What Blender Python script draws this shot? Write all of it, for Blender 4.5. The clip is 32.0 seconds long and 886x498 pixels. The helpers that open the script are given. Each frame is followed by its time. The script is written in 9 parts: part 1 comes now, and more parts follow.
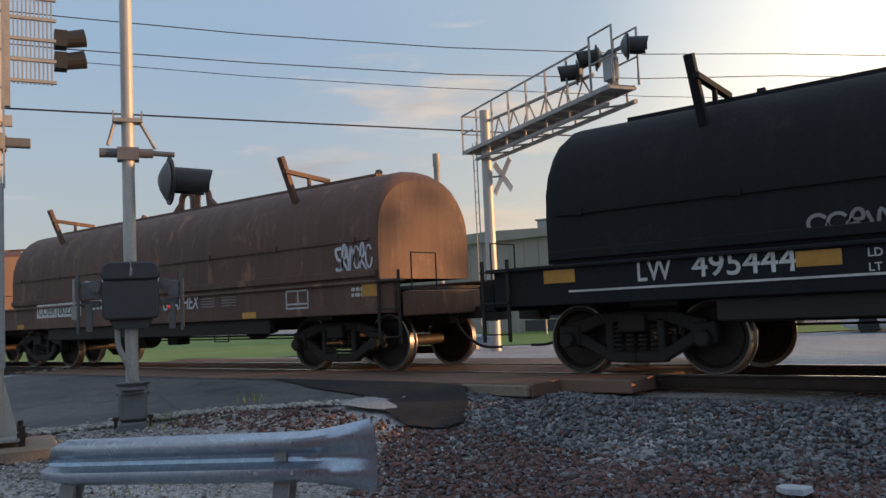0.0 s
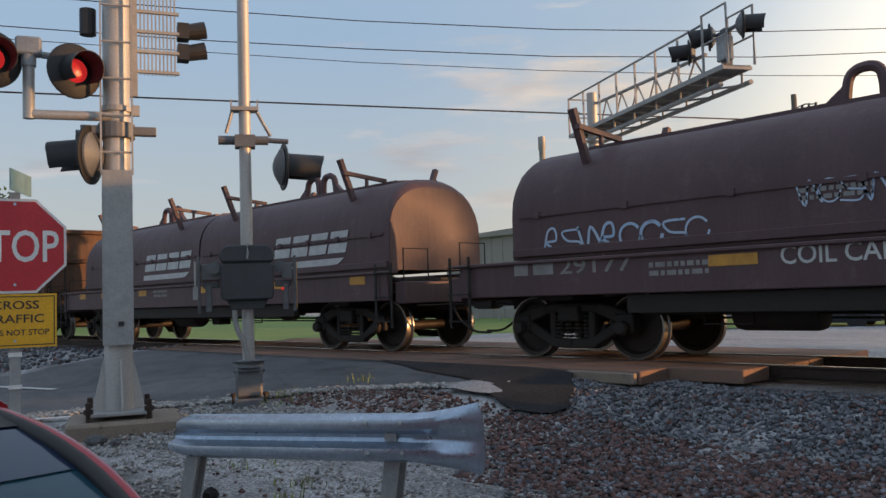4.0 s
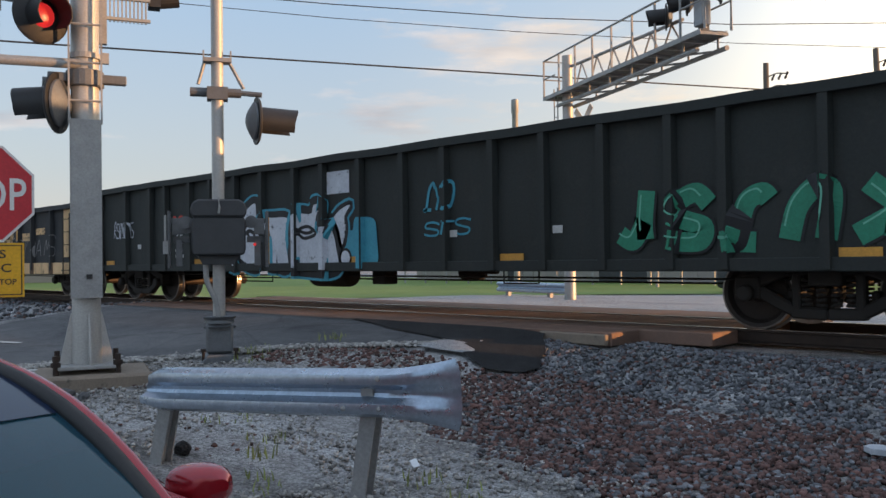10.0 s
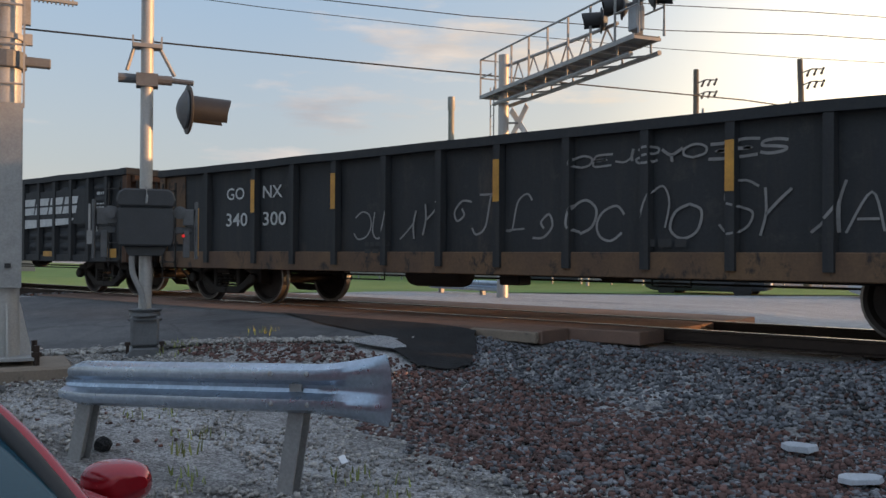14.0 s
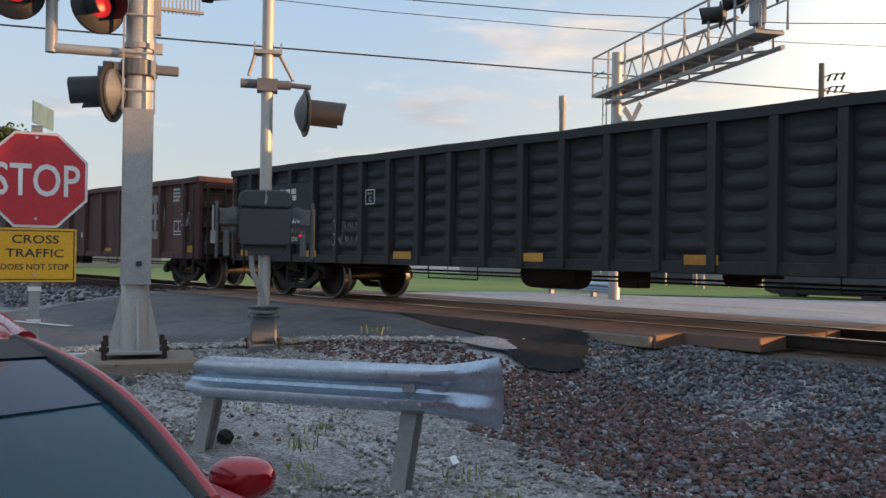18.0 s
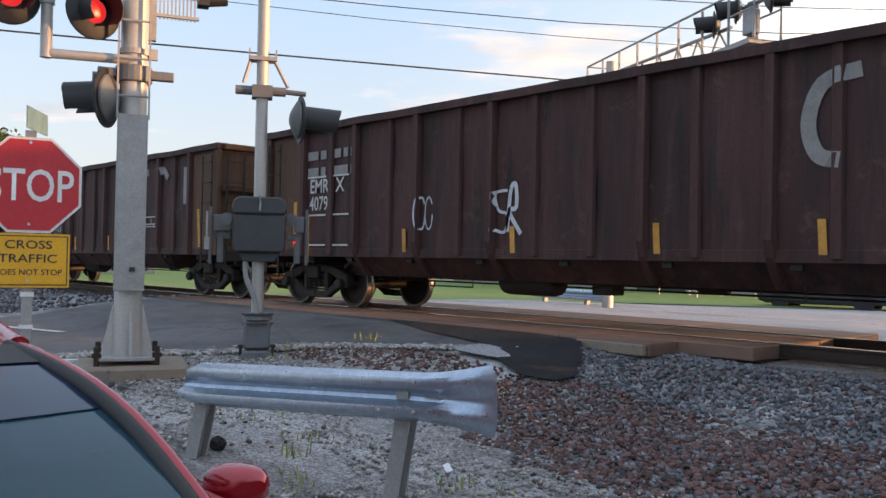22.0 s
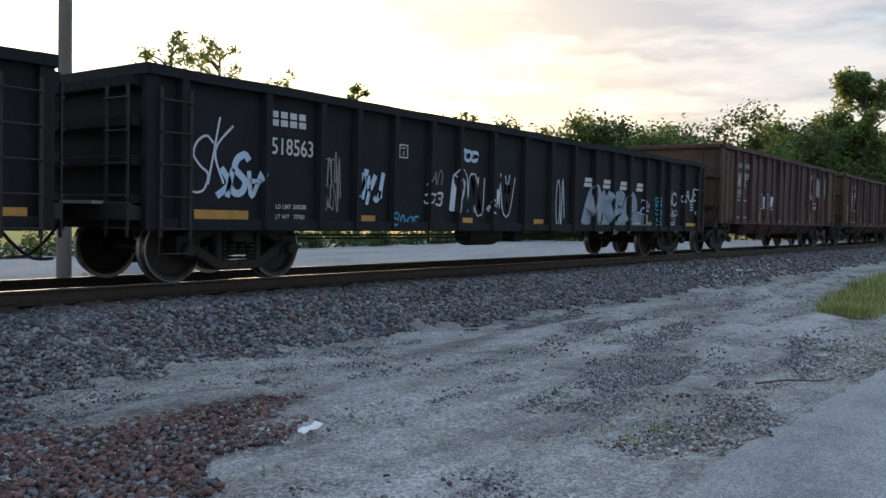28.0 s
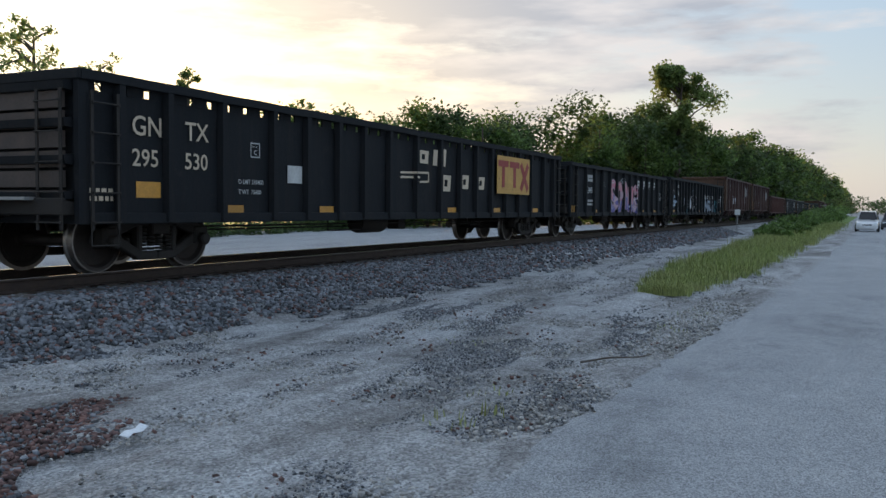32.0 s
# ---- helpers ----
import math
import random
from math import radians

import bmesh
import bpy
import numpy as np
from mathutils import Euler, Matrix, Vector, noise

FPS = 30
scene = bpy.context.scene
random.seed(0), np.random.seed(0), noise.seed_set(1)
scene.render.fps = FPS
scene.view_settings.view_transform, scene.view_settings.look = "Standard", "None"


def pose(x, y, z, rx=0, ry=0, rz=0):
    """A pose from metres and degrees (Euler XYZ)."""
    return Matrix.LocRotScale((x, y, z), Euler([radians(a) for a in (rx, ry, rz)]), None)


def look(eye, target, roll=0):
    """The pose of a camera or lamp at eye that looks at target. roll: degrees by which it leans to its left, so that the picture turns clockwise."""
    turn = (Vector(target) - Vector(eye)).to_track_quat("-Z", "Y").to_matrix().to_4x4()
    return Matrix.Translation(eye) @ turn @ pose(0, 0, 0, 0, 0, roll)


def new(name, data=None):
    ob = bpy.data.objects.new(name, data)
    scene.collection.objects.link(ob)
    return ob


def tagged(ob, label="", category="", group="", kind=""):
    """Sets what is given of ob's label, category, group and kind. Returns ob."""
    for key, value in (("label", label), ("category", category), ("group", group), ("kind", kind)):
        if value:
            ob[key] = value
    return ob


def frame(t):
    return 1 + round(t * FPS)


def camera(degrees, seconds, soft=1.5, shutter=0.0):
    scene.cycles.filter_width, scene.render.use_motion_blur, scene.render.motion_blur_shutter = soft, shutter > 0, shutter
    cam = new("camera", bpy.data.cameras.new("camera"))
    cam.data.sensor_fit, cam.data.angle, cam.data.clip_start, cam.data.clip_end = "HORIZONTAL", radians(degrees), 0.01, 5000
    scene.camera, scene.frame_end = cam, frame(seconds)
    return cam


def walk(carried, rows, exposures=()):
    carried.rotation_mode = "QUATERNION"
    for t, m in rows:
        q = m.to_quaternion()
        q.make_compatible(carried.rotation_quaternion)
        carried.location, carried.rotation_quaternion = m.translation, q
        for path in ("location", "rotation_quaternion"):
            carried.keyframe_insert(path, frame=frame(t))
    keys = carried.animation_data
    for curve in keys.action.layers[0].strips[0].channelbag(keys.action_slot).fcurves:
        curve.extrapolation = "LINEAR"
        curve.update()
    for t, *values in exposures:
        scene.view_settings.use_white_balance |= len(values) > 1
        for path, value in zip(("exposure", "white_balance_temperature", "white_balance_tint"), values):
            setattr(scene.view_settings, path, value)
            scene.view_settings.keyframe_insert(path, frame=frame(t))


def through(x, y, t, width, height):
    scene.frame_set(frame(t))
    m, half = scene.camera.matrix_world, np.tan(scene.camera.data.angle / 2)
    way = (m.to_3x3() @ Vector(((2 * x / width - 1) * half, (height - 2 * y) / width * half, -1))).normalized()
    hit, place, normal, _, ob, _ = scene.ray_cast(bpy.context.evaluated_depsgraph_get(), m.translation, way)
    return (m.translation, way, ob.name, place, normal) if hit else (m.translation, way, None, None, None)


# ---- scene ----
cam = camera(54.64, 32.0)
PATH = [
    (0.0, 0.008, 0.001, 0.877, 94.17, 2.61, 39.71),
    (0.5, 0.009, 0.010, 0.884, 94.22, 3.78, 39.80),
    (1.0, 0.009, 0.013, 0.887, 94.36, 4.11, 38.35),
    (1.5, 0.012, 0.007, 0.886, 94.66, 3.18, 36.85),
    (2.0, 0.021, -0.010, 0.887, 94.63, 2.70, 38.00),
    (2.5, 0.035, -0.035, 0.895, 94.07, 2.97, 42.46),
    (3.0, 0.044, -0.054, 0.902, 93.73, 2.25, 45.20),
    (3.5, 0.049, -0.065, 0.907, 93.40, 1.90, 46.51),
    (5.5, -0.091, -0.038, 0.860, 93.11, 1.47, 46.60),
    (6.0, -0.079, -0.063, 0.860, 92.27, 0.29, 48.34),
    (6.5, -0.074, -0.071, 0.862, 91.35, -0.51, 49.00),
    (7.0, -0.075, -0.065, 0.863, 90.96, 0.08, 48.99),
    (7.5, -0.074, -0.062, 0.863, 90.52, -0.18, 49.08),
    (8.0, -0.072, -0.063, 0.863, 90.62, -0.65, 47.98),
    (8.5, -0.070, -0.061, 0.864, 91.00, -1.05, 46.45),
    (9.0, -0.065, -0.062, 0.864, 90.75, -0.66, 45.32),
    (9.5, -0.062, -0.067, 0.862, 90.81, 0.47, 44.63),
    (10.0, -0.064, -0.073, 0.860, 90.75, 0.71, 44.48),
    (10.5, -0.064, -0.081, 0.862, 90.50, 0.09, 44.83),
    (11.0, -0.062, -0.089, 0.865, 90.15, 0.18, 45.44),
    (11.5, -0.059, -0.096, 0.866, 90.15, 0.37, 46.19),
    (12.0, -0.059, -0.098, 0.865, 90.75, 0.06, 46.54),
    (12.5, -0.061, -0.090, 0.862, 91.10, -0.57, 46.36),
    (13.0, -0.065, -0.073, 0.857, 90.82, -1.33, 44.16),
    (13.5, -0.076, -0.052, 0.854, 90.17, -1.06, 40.83),
    (15.5, -0.068, -0.063, 0.871, 90.84, 0.36, 39.71),
    (16.0, -0.071, -0.075, 0.874, 90.95, -0.01, 41.26),
    (16.5, -0.075, -0.082, 0.876, 91.02, -0.43, 43.59),
    (17.0, -0.082, -0.082, 0.876, 90.77, -0.53, 45.78),
    (17.5, -0.090, -0.074, 0.876, 90.45, -0.63, 46.97),
    (18.0, -0.095, -0.067, 0.875, 90.39, -0.84, 47.32),
    (18.5, -0.094, -0.063, 0.875, 90.67, -1.12, 46.97),
    (19.0, -0.088, -0.061, 0.875, 90.76, -1.13, 46.30),
    (19.5, -0.088, -0.067, 0.875, 90.84, -1.48, 45.18),
    (20.0, -0.092, -0.073, 0.876, 90.90, -1.84, 44.35),
    (20.5, -0.095, -0.073, 0.878, 91.04, -2.07, 44.16),
    (21.0, -0.097, -0.072, 0.877, 90.93, -1.37, 45.44),
    (21.5, -0.097, -0.072, 0.874, 90.83, -1.04, 46.84),
    (22.0, -0.098, -0.071, 0.873, 90.90, -1.11, 46.90),
    (22.5, -0.094, -0.065, 0.875, 90.76, -1.28, 46.59),
    (23.0, -0.089, -0.060, 0.875, 90.69, -1.24, 46.51),
    (23.5, -0.095, -0.052, 0.870, 90.76, -1.18, 45.87),
    (24.0, -0.100, -0.039, 0.867, 90.81, -1.27, 45.56),
    (24.5, -0.112, -0.015, 0.865, 90.97, -1.87, 41.97),
    (25.0, -0.129, 0.053, 0.843, 90.45, -1.33, 27.26),
    (25.5, -0.112, 0.128, 0.785, 90.53, -2.20, 9.70),
    (27.5, 0.126, 0.305, 0.885, 88.86, -1.21, -43.83),
    (28.0, 0.061, 0.235, 0.923, 87.92, -1.26, -53.40),
    (28.5, 0.057, 0.190, 0.936, 87.48, -1.46, -58.01),
    (29.0, 0.082, 0.163, 0.937, 87.37, -1.22, -61.20),
    (29.5, 0.100, 0.150, 0.938, 87.30, -1.25, -63.31),
    (30.0, 0.108, 0.144, 0.939, 87.38, -1.24, -64.60),
    (30.5, 0.109, 0.142, 0.940, 87.41, -1.33, -65.39),
    (31.0, 0.107, 0.147, 0.941, 87.52, -0.97, -65.36),
    (31.5, 0.105, 0.155, 0.942, 87.47, -0.58, -64.83),
    (32.0, 0.108, 0.169, 0.941, 87.28, -0.50, -63.99),
]
walk(cam, [(t, pose(*m)) for t, *m in PATH], exposures=[(0.0, 0.02, 6700, 12), (2.0, 0.0, 6900, 12), (3.0, -0.06, 6700, 12), (3.5, 0.0, 6700, 12), (5.5, 0.40, 6600, 11), (6.0, 0.58, 6600, 11), (7.0, 0.55, 6700, 13), (8.0, 0.85, 6900, 15), (9.0, 0.90, 6900, 15), (10.0, 0.35, 6700, 12), (11.0, 0.30, 6600, 11), (12.0, 0.25, 6700, 12), (13.0, 0.15, 6800, 12), (16.0, 0.28, 6700, 12), (17.0, 0.28, 6700, 12), (18.0, 0.42, 6700, 12), (19.0, 0.42, 6700, 12), (20.0, 0.30, 6700, 12), (21.0, 0.38, 6700, 12), (22.0, 0.80, 6900, 15), (23.0, 0.94, 6900, 16), (24.0, 0.85, 6900, 16), (25.0, 0.75, 6800, 13), (25.5, 0.70, 6700, 12), (28.0, 0.45, 6500, 10), (29.0, 0.36, 6300, 9), (32.0, 0.26, 6300, 9)])
# ---------------------------------------------------------------- world, sun, exposure
SUN_AZ = radians(-54.0)     # to the right of +Y, across the track
SUN_EL = radians(4.2)
world = bpy.data.worlds.new("sky")
scene.world = world
world.use_nodes = True
wn, wl = world.node_tree.nodes, world.node_tree.links
wn.clear()
sky = wn.new("ShaderNodeTexSky")
sky.sky_type = 'NISHITA'
sky.sun_disc = False
sky.sun_elevation = SUN_EL
sky.sun_rotation = -SUN_AZ
sky.air_density, sky.dust_density, sky.ozone_density = 1.0, 2.2, 1.6
tc = wn.new("ShaderNodeTexCoord")
sep = wn.new("ShaderNodeSeparateXYZ")
def sky_ramp(stops):
    r = wn.new("ShaderNodeValToRGB")
    for k, (at_, c) in enumerate(stops):
        e = r.color_ramp.elements[k] if k < 2 else r.color_ramp.elements.new(at_)
        e.position, e.color = at_, (*c, 1)
    return r


def sky_mix(kind, a, b, amount=1.0):
    m = wn.new("ShaderNodeMix")
    m.data_type, m.blend_type = 'RGBA', kind
    for socket, v in ((m.inputs[6], a), (m.inputs[7], b), (m.inputs[0], amount)):
        if isinstance(v, (tuple, float)):
            socket.default_value = v
        else:
            wl.new(v, socket)
    return m.outputs[2]


sun_from = Vector((-math.sin(SUN_AZ) * math.cos(SUN_EL), math.cos(SUN_AZ) * math.cos(SUN_EL), math.sin(SUN_EL)))
# thin haze over the clear sky: cool all round, warm and bright in the thin cloud beside the sun
glow_from = Vector((math.sin(radians(10)) * math.cos(radians(5)), math.cos(radians(10)) * math.cos(radians(5)), math.sin(radians(5))))
cool = sky_ramp(((0.0, (0.50, 0.48, 0.455)), (0.10, (0.39, 0.44, 0.485)), (0.30, (0.285, 0.405, 0.56)), (1.0, (0.46, 0.55, 0.70))))
warm = sky_ramp(((0.0, (0.86, 0.68, 0.44)), (0.12, (0.68, 0.63, 0.53)), (0.30, (0.42, 0.50, 0.58)), (1.0, (0.46, 0.55, 0.70))))
toward = wn.new("ShaderNodeVectorMath")
toward.operation = 'DOT_PRODUCT'
toward.inputs[1].default_value = glow_from
near_sun = wn.new("ShaderNodeMapRange")
near_sun.interpolation_type = 'SMOOTHSTEP'
near_sun.inputs["From Min"].default_value, near_sun.inputs["From Max"].default_value = 0.45, 0.97
flat = wn.new("ShaderNodeMapping")
flat.inputs["Scale"].default_value = (2.4, 2.4, 12.0)
flat.inputs["Location"].default_value = (0.7, 0.2, 0.0)
cl = wn.new("ShaderNodeTexNoise")
cl.inputs["Scale"].default_value, cl.inputs["Detail"].default_value, cl.inputs["Roughness"].default_value = 1.7, 10.0, 0.6
cr = sky_ramp(((0.60, (0, 0, 0)), (0.74, (0.7, 0.7, 0.7))))
belly = sky_ramp(((0.40, (0.74, 0.66, 0.62)), (0.62, (0.38, 0.375, 0.41))))     # pale edges, grey undersides
# a bank of broken cloud stands over the woods down the line
bank = wn.new("ShaderNodeVectorMath")
bank.operation = 'DOT_PRODUCT'
bank.inputs[1].default_value = (math.sin(radians(70)) * math.cos(radians(15)), math.cos(radians(70)) * math.cos(radians(15)), math.sin(radians(15)))
bank_amount = wn.new("ShaderNodeMapRange")
bank_amount.interpolation_type = 'SMOOTHSTEP'
bank_amount.inputs["From Min"].default_value, bank_amount.inputs["From Max"].default_value, bank_amount.inputs["To Max"].default_value = 0.90, 0.985, 0.24
wisp = wn.new("ShaderNodeVectorMath")
wisp.operation = 'DOT_PRODUCT'
wisp.inputs[1].default_value = (-math.sin(radians(40)) * math.cos(radians(9)), math.cos(radians(40)) * math.cos(radians(9)), math.sin(radians(9)))
wisp_amount = wn.new("ShaderNodeMapRange")
wisp_amount.interpolation_type = 'SMOOTHSTEP'
wisp_amount.inputs["From Min"].default_value, wisp_amount.inputs["From Max"].default_value, wisp_amount.inputs["To Max"].default_value = 0.968, 0.998, 0.13
both = wn.new("ShaderNodeMath")
both.operation = 'ADD'
thick = wn.new("ShaderNodeMath")
thick.operation = 'ADD'
core = wn.new("ShaderNodeMapRange")
core.interpolation_type = 'SMOOTHSTEP'
core.inputs["From Min"].default_value, core.inputs["From Max"].default_value = 0.74, 1.0
folds = wn.new("ShaderNodeTexNoise")
folds.inputs["Scale"].default_value, folds.inputs["Detail"].default_value = 2.6, 8.0
bg = wn.new("ShaderNodeBackground")
bg.inputs["Strength"].default_value = 1.0
wo = wn.new("ShaderNodeOutputWorld")
for out, into in ((tc.outputs["Generated"], flat.inputs["Vector"]), (tc.outputs["Generated"], sep.inputs["Vector"]), (tc.outputs["Generated"], toward.inputs[0]),
                  (toward.outputs["Value"], near_sun.inputs["Value"]), (sep.outputs["Z"], cool.inputs["Fac"]), (sep.outputs["Z"], warm.inputs["Fac"]),
                  (tc.outputs["Generated"], bank.inputs[0]), (bank.outputs["Value"], bank_amount.inputs["Value"]), (tc.outputs["Generated"], wisp.inputs[0]), (wisp.outputs["Value"], wisp_amount.inputs["Value"]),
                  (bank_amount.outputs["Result"], both.inputs[0]), (wisp_amount.outputs["Result"], both.inputs[1]), (both.outputs[0], thick.inputs[1]), (toward.outputs["Value"], core.inputs["Value"]),
                  (flat.outputs["Vector"], cl.inputs["Vector"]), (cl.outputs["Fac"], thick.inputs[0]), (thick.outputs[0], cr.inputs["Fac"]), (flat.outputs["Vector"], folds.inputs["Vector"]), (folds.outputs["Fac"], belly.inputs["Fac"])):
    wl.new(out, into)
veil = sky_mix('MIX', cool.outputs["Color"], warm.outputs["Color"], near_sun.outputs["Result"])
air = sky_mix('MULTIPLY', sky.outputs["Color"], (0.042, 0.044, 0.044, 1))
clear = sky_mix('ADD', sky_mix('ADD', air, veil), (1.1, 0.92, 0.62, 1), core.outputs["Result"])
clouds = sky_mix('MIX', belly.outputs["Color"], (1.0, 0.80, 0.56, 1), near_sun.outputs["Result"])
wl.new(sky_mix('MIX', clear, clouds, cr.outputs["Color"]), bg.inputs["Color"])
wl.new(bg.outputs["Background"], wo.inputs["Surface"])

sun = new("sun", bpy.data.lights.new("sun", 'SUN'))
sun.data.energy, sun.data.angle, sun.data.color = 4.8, radians(0.6), (1.0, 0.52, 0.22)
sun.matrix_world = look(sun_from * 200, (0, 0, 0))


# ---------------------------------------------------------------- materials
def node(nt, kind, **values):
    n = nt.nodes.new(kind)
    for k, v in values.items():
        n.inputs[k].default_value = v
    return n


def surface(name, a, b=None, rough=0.7, metal=0.0, scale=6.0, fine=60.0, bump=0.25, spread=0.5, streak=1.0, third=None, third_at=0.62,
            per_piece=0.0, per_island=0.0, coat=0.0, grime=None, emit=None, emit_strength=0.0, spec=0.5):
    """A worn surface: two colours mixed by broad noise, fine grain over it, a third colour in stains, and relief."""
    m = bpy.data.materials.new(name)
    m.use_nodes = True
    nt = m.node_tree
    p = nt.nodes["Principled BSDF"]
    L = nt.links.new
    b = b or tuple(c * 0.72 for c in a)
    tex = nt.nodes.new("ShaderNodeTexCoord")
    mp = node(nt, "ShaderNodeMapping", Scale=(1.0, 1.0, 1.0 / streak))
    L(tex.outputs["Object"], mp.inputs["Vector"])
    broad = node(nt, "ShaderNodeTexNoise", Scale=scale, Detail=5.0, Roughness=0.6)
    grain = node(nt, "ShaderNodeTexNoise", Scale=fine, Detail=3.0, Roughness=0.65)
    L(mp.outputs["Vector"], broad.inputs["Vector"])
    L(tex.outputs["Object"], grain.inputs["Vector"])
    r1 = nt.nodes.new("ShaderNodeValToRGB")
    r1.color_ramp.elements[0].position, r1.color_ramp.elements[1].position = 0.5 - spread / 2, 0.5 + spread / 2
    r1.color_ramp.elements[0].color, r1.color_ramp.elements[1].color = (*a, 1), (*b, 1)
    L(broad.outputs["Fac"], r1.inputs["Fac"])
    col = r1.outputs["Color"]
    if third:
        spots = node(nt, "ShaderNodeTexNoise", Scale=scale * 2.3, Detail=6.0, Roughness=0.7)
        L(mp.outputs["Vector"], spots.inputs["Vector"])
        r3 = nt.nodes.new("ShaderNodeValToRGB")
        r3.color_ramp.elements[0].position, r3.color_ramp.elements[1].position = third_at, third_at + 0.09
        L(spots.outputs["Fac"], r3.inputs["Fac"])
        mx = nt.nodes.new("ShaderNodeMix")
        mx.data_type = 'RGBA'
        L(r3.outputs["Color"], mx.inputs[0])
        L(col, mx.inputs[6])
        mx.inputs[7].default_value = (*third, 1)
        col = mx.outputs[2]
    if grime:
        gm = node(nt, "ShaderNodeMapping", Scale=(1.0, 1.0, 0.09), Location=(3.1, 0.0, 0.7))
        L(tex.outputs["Object"], gm.inputs["Vector"])
        runs = node(nt, "ShaderNodeTexNoise", Scale=4.5, Detail=7.0, Roughness=0.72)
        L(gm.outputs["Vector"], runs.inputs["Vector"])
        scuff = node(nt, "ShaderNodeTexNoise", Scale=2.2, Detail=9.0, Roughness=0.78)
        L(tex.outputs["Object"], scuff.inputs["Vector"])
        for src_, lo_, hi_, most, c_ in ((runs, 0.50, 0.78, 0.65, grime), (scuff, 0.56, 0.74, 0.55, tuple(q * 1.5 for q in grime))):
            rg = node(nt, "ShaderNodeMapRange")
            rg.inputs["From Min"].default_value, rg.inputs["From Max"].default_value, rg.inputs["To Max"].default_value = lo_, hi_, most
            L(src_.outputs["Fac"], rg.inputs["Value"])
            mg = nt.nodes.new("ShaderNodeMix")
            mg.data_type = 'RGBA'
            L(rg.outputs["Result"], mg.inputs[0])
            L(col, mg.inputs[6])
            mg.inputs[7].default_value = (*c_, 1)
            col = mg.outputs[2]
    hsv = nt.nodes.new("ShaderNodeHueSaturation")
    rng = node(nt, "ShaderNodeMapRange")
    rng.inputs["To Min"].default_value, rng.inputs["To Max"].default_value = 0.72, 1.28
    L(grain.outputs["Fac"], rng.inputs["Value"])
    val = rng.outputs["Result"]
    for amount, kind, socket in ((per_piece, "ShaderNodeObjectInfo", "Random"), (per_island, "ShaderNodeNewGeometry", "Random Per Island")):
        if amount:
            src = nt.nodes.new(kind)
            r2 = node(nt, "ShaderNodeMapRange")
            r2.inputs["To Min"].default_value, r2.inputs["To Max"].default_value = 1 - amount, 1 + amount
            L(src.outputs[socket], r2.inputs["Value"])
            mu = nt.nodes.new("ShaderNodeMath")
            mu.operation = 'MULTIPLY'
            L(val, mu.inputs[0])
            L(r2.outputs["Result"], mu.inputs[1])
            val = mu.outputs[0]
    L(val, hsv.inputs["Value"])
    L(col, hsv.inputs["Color"])
    L(hsv.outputs["Color"], p.inputs["Base Color"])
    rr = node(nt, "ShaderNodeMapRange")
    rr.inputs["To Min"].default_value, rr.inputs["To Max"].default_value = max(0.02, rough - 0.12), min(1, rough + 0.12)
    L(broad.outputs["Fac"], rr.inputs["Value"])
    L(rr.outputs["Result"], p.inputs["Roughness"])
    p.inputs["Metallic"].default_value = metal
    p.inputs["Specular IOR Level"].default_value = spec
    if coat:
        p.inputs["Coat Weight"].default_value, p.inputs["Coat Roughness"].default_value = coat, 0.04
    if emit:
        p.inputs["Emission Color"].default_value, p.inputs["Emission Strength"].default_value = (*emit, 1), emit_strength
    if bump:
        bm_ = node(nt, "ShaderNodeBump", Strength=bump, Distance=0.02)
        L(grain.outputs["Fac"], bm_.inputs["Height"])
        if grime:
            dents = node(nt, "ShaderNodeBump", Strength=0.35, Distance=0.12)
            L(broad.outputs["Fac"], dents.inputs["Height"])
            L(dents.outputs["Normal"], bm_.inputs["Normal"])
        L(bm_.outputs["Normal"], p.inputs["Normal"])
    return m


def glass(name, tint=(0.75, 0.9, 0.88)):
    m = bpy.data.materials.new(name)
    m.use_nodes = True
    p = m.node_tree.nodes["Principled BSDF"]
    p.inputs["Base Color"].default_value = (*tint, 1)
    p.inputs["Transmission Weight"].default_value, p.inputs["Roughness"].default_value, p.inputs["IOR"].default_value = 0.6, 0.02, 1.42
    return m


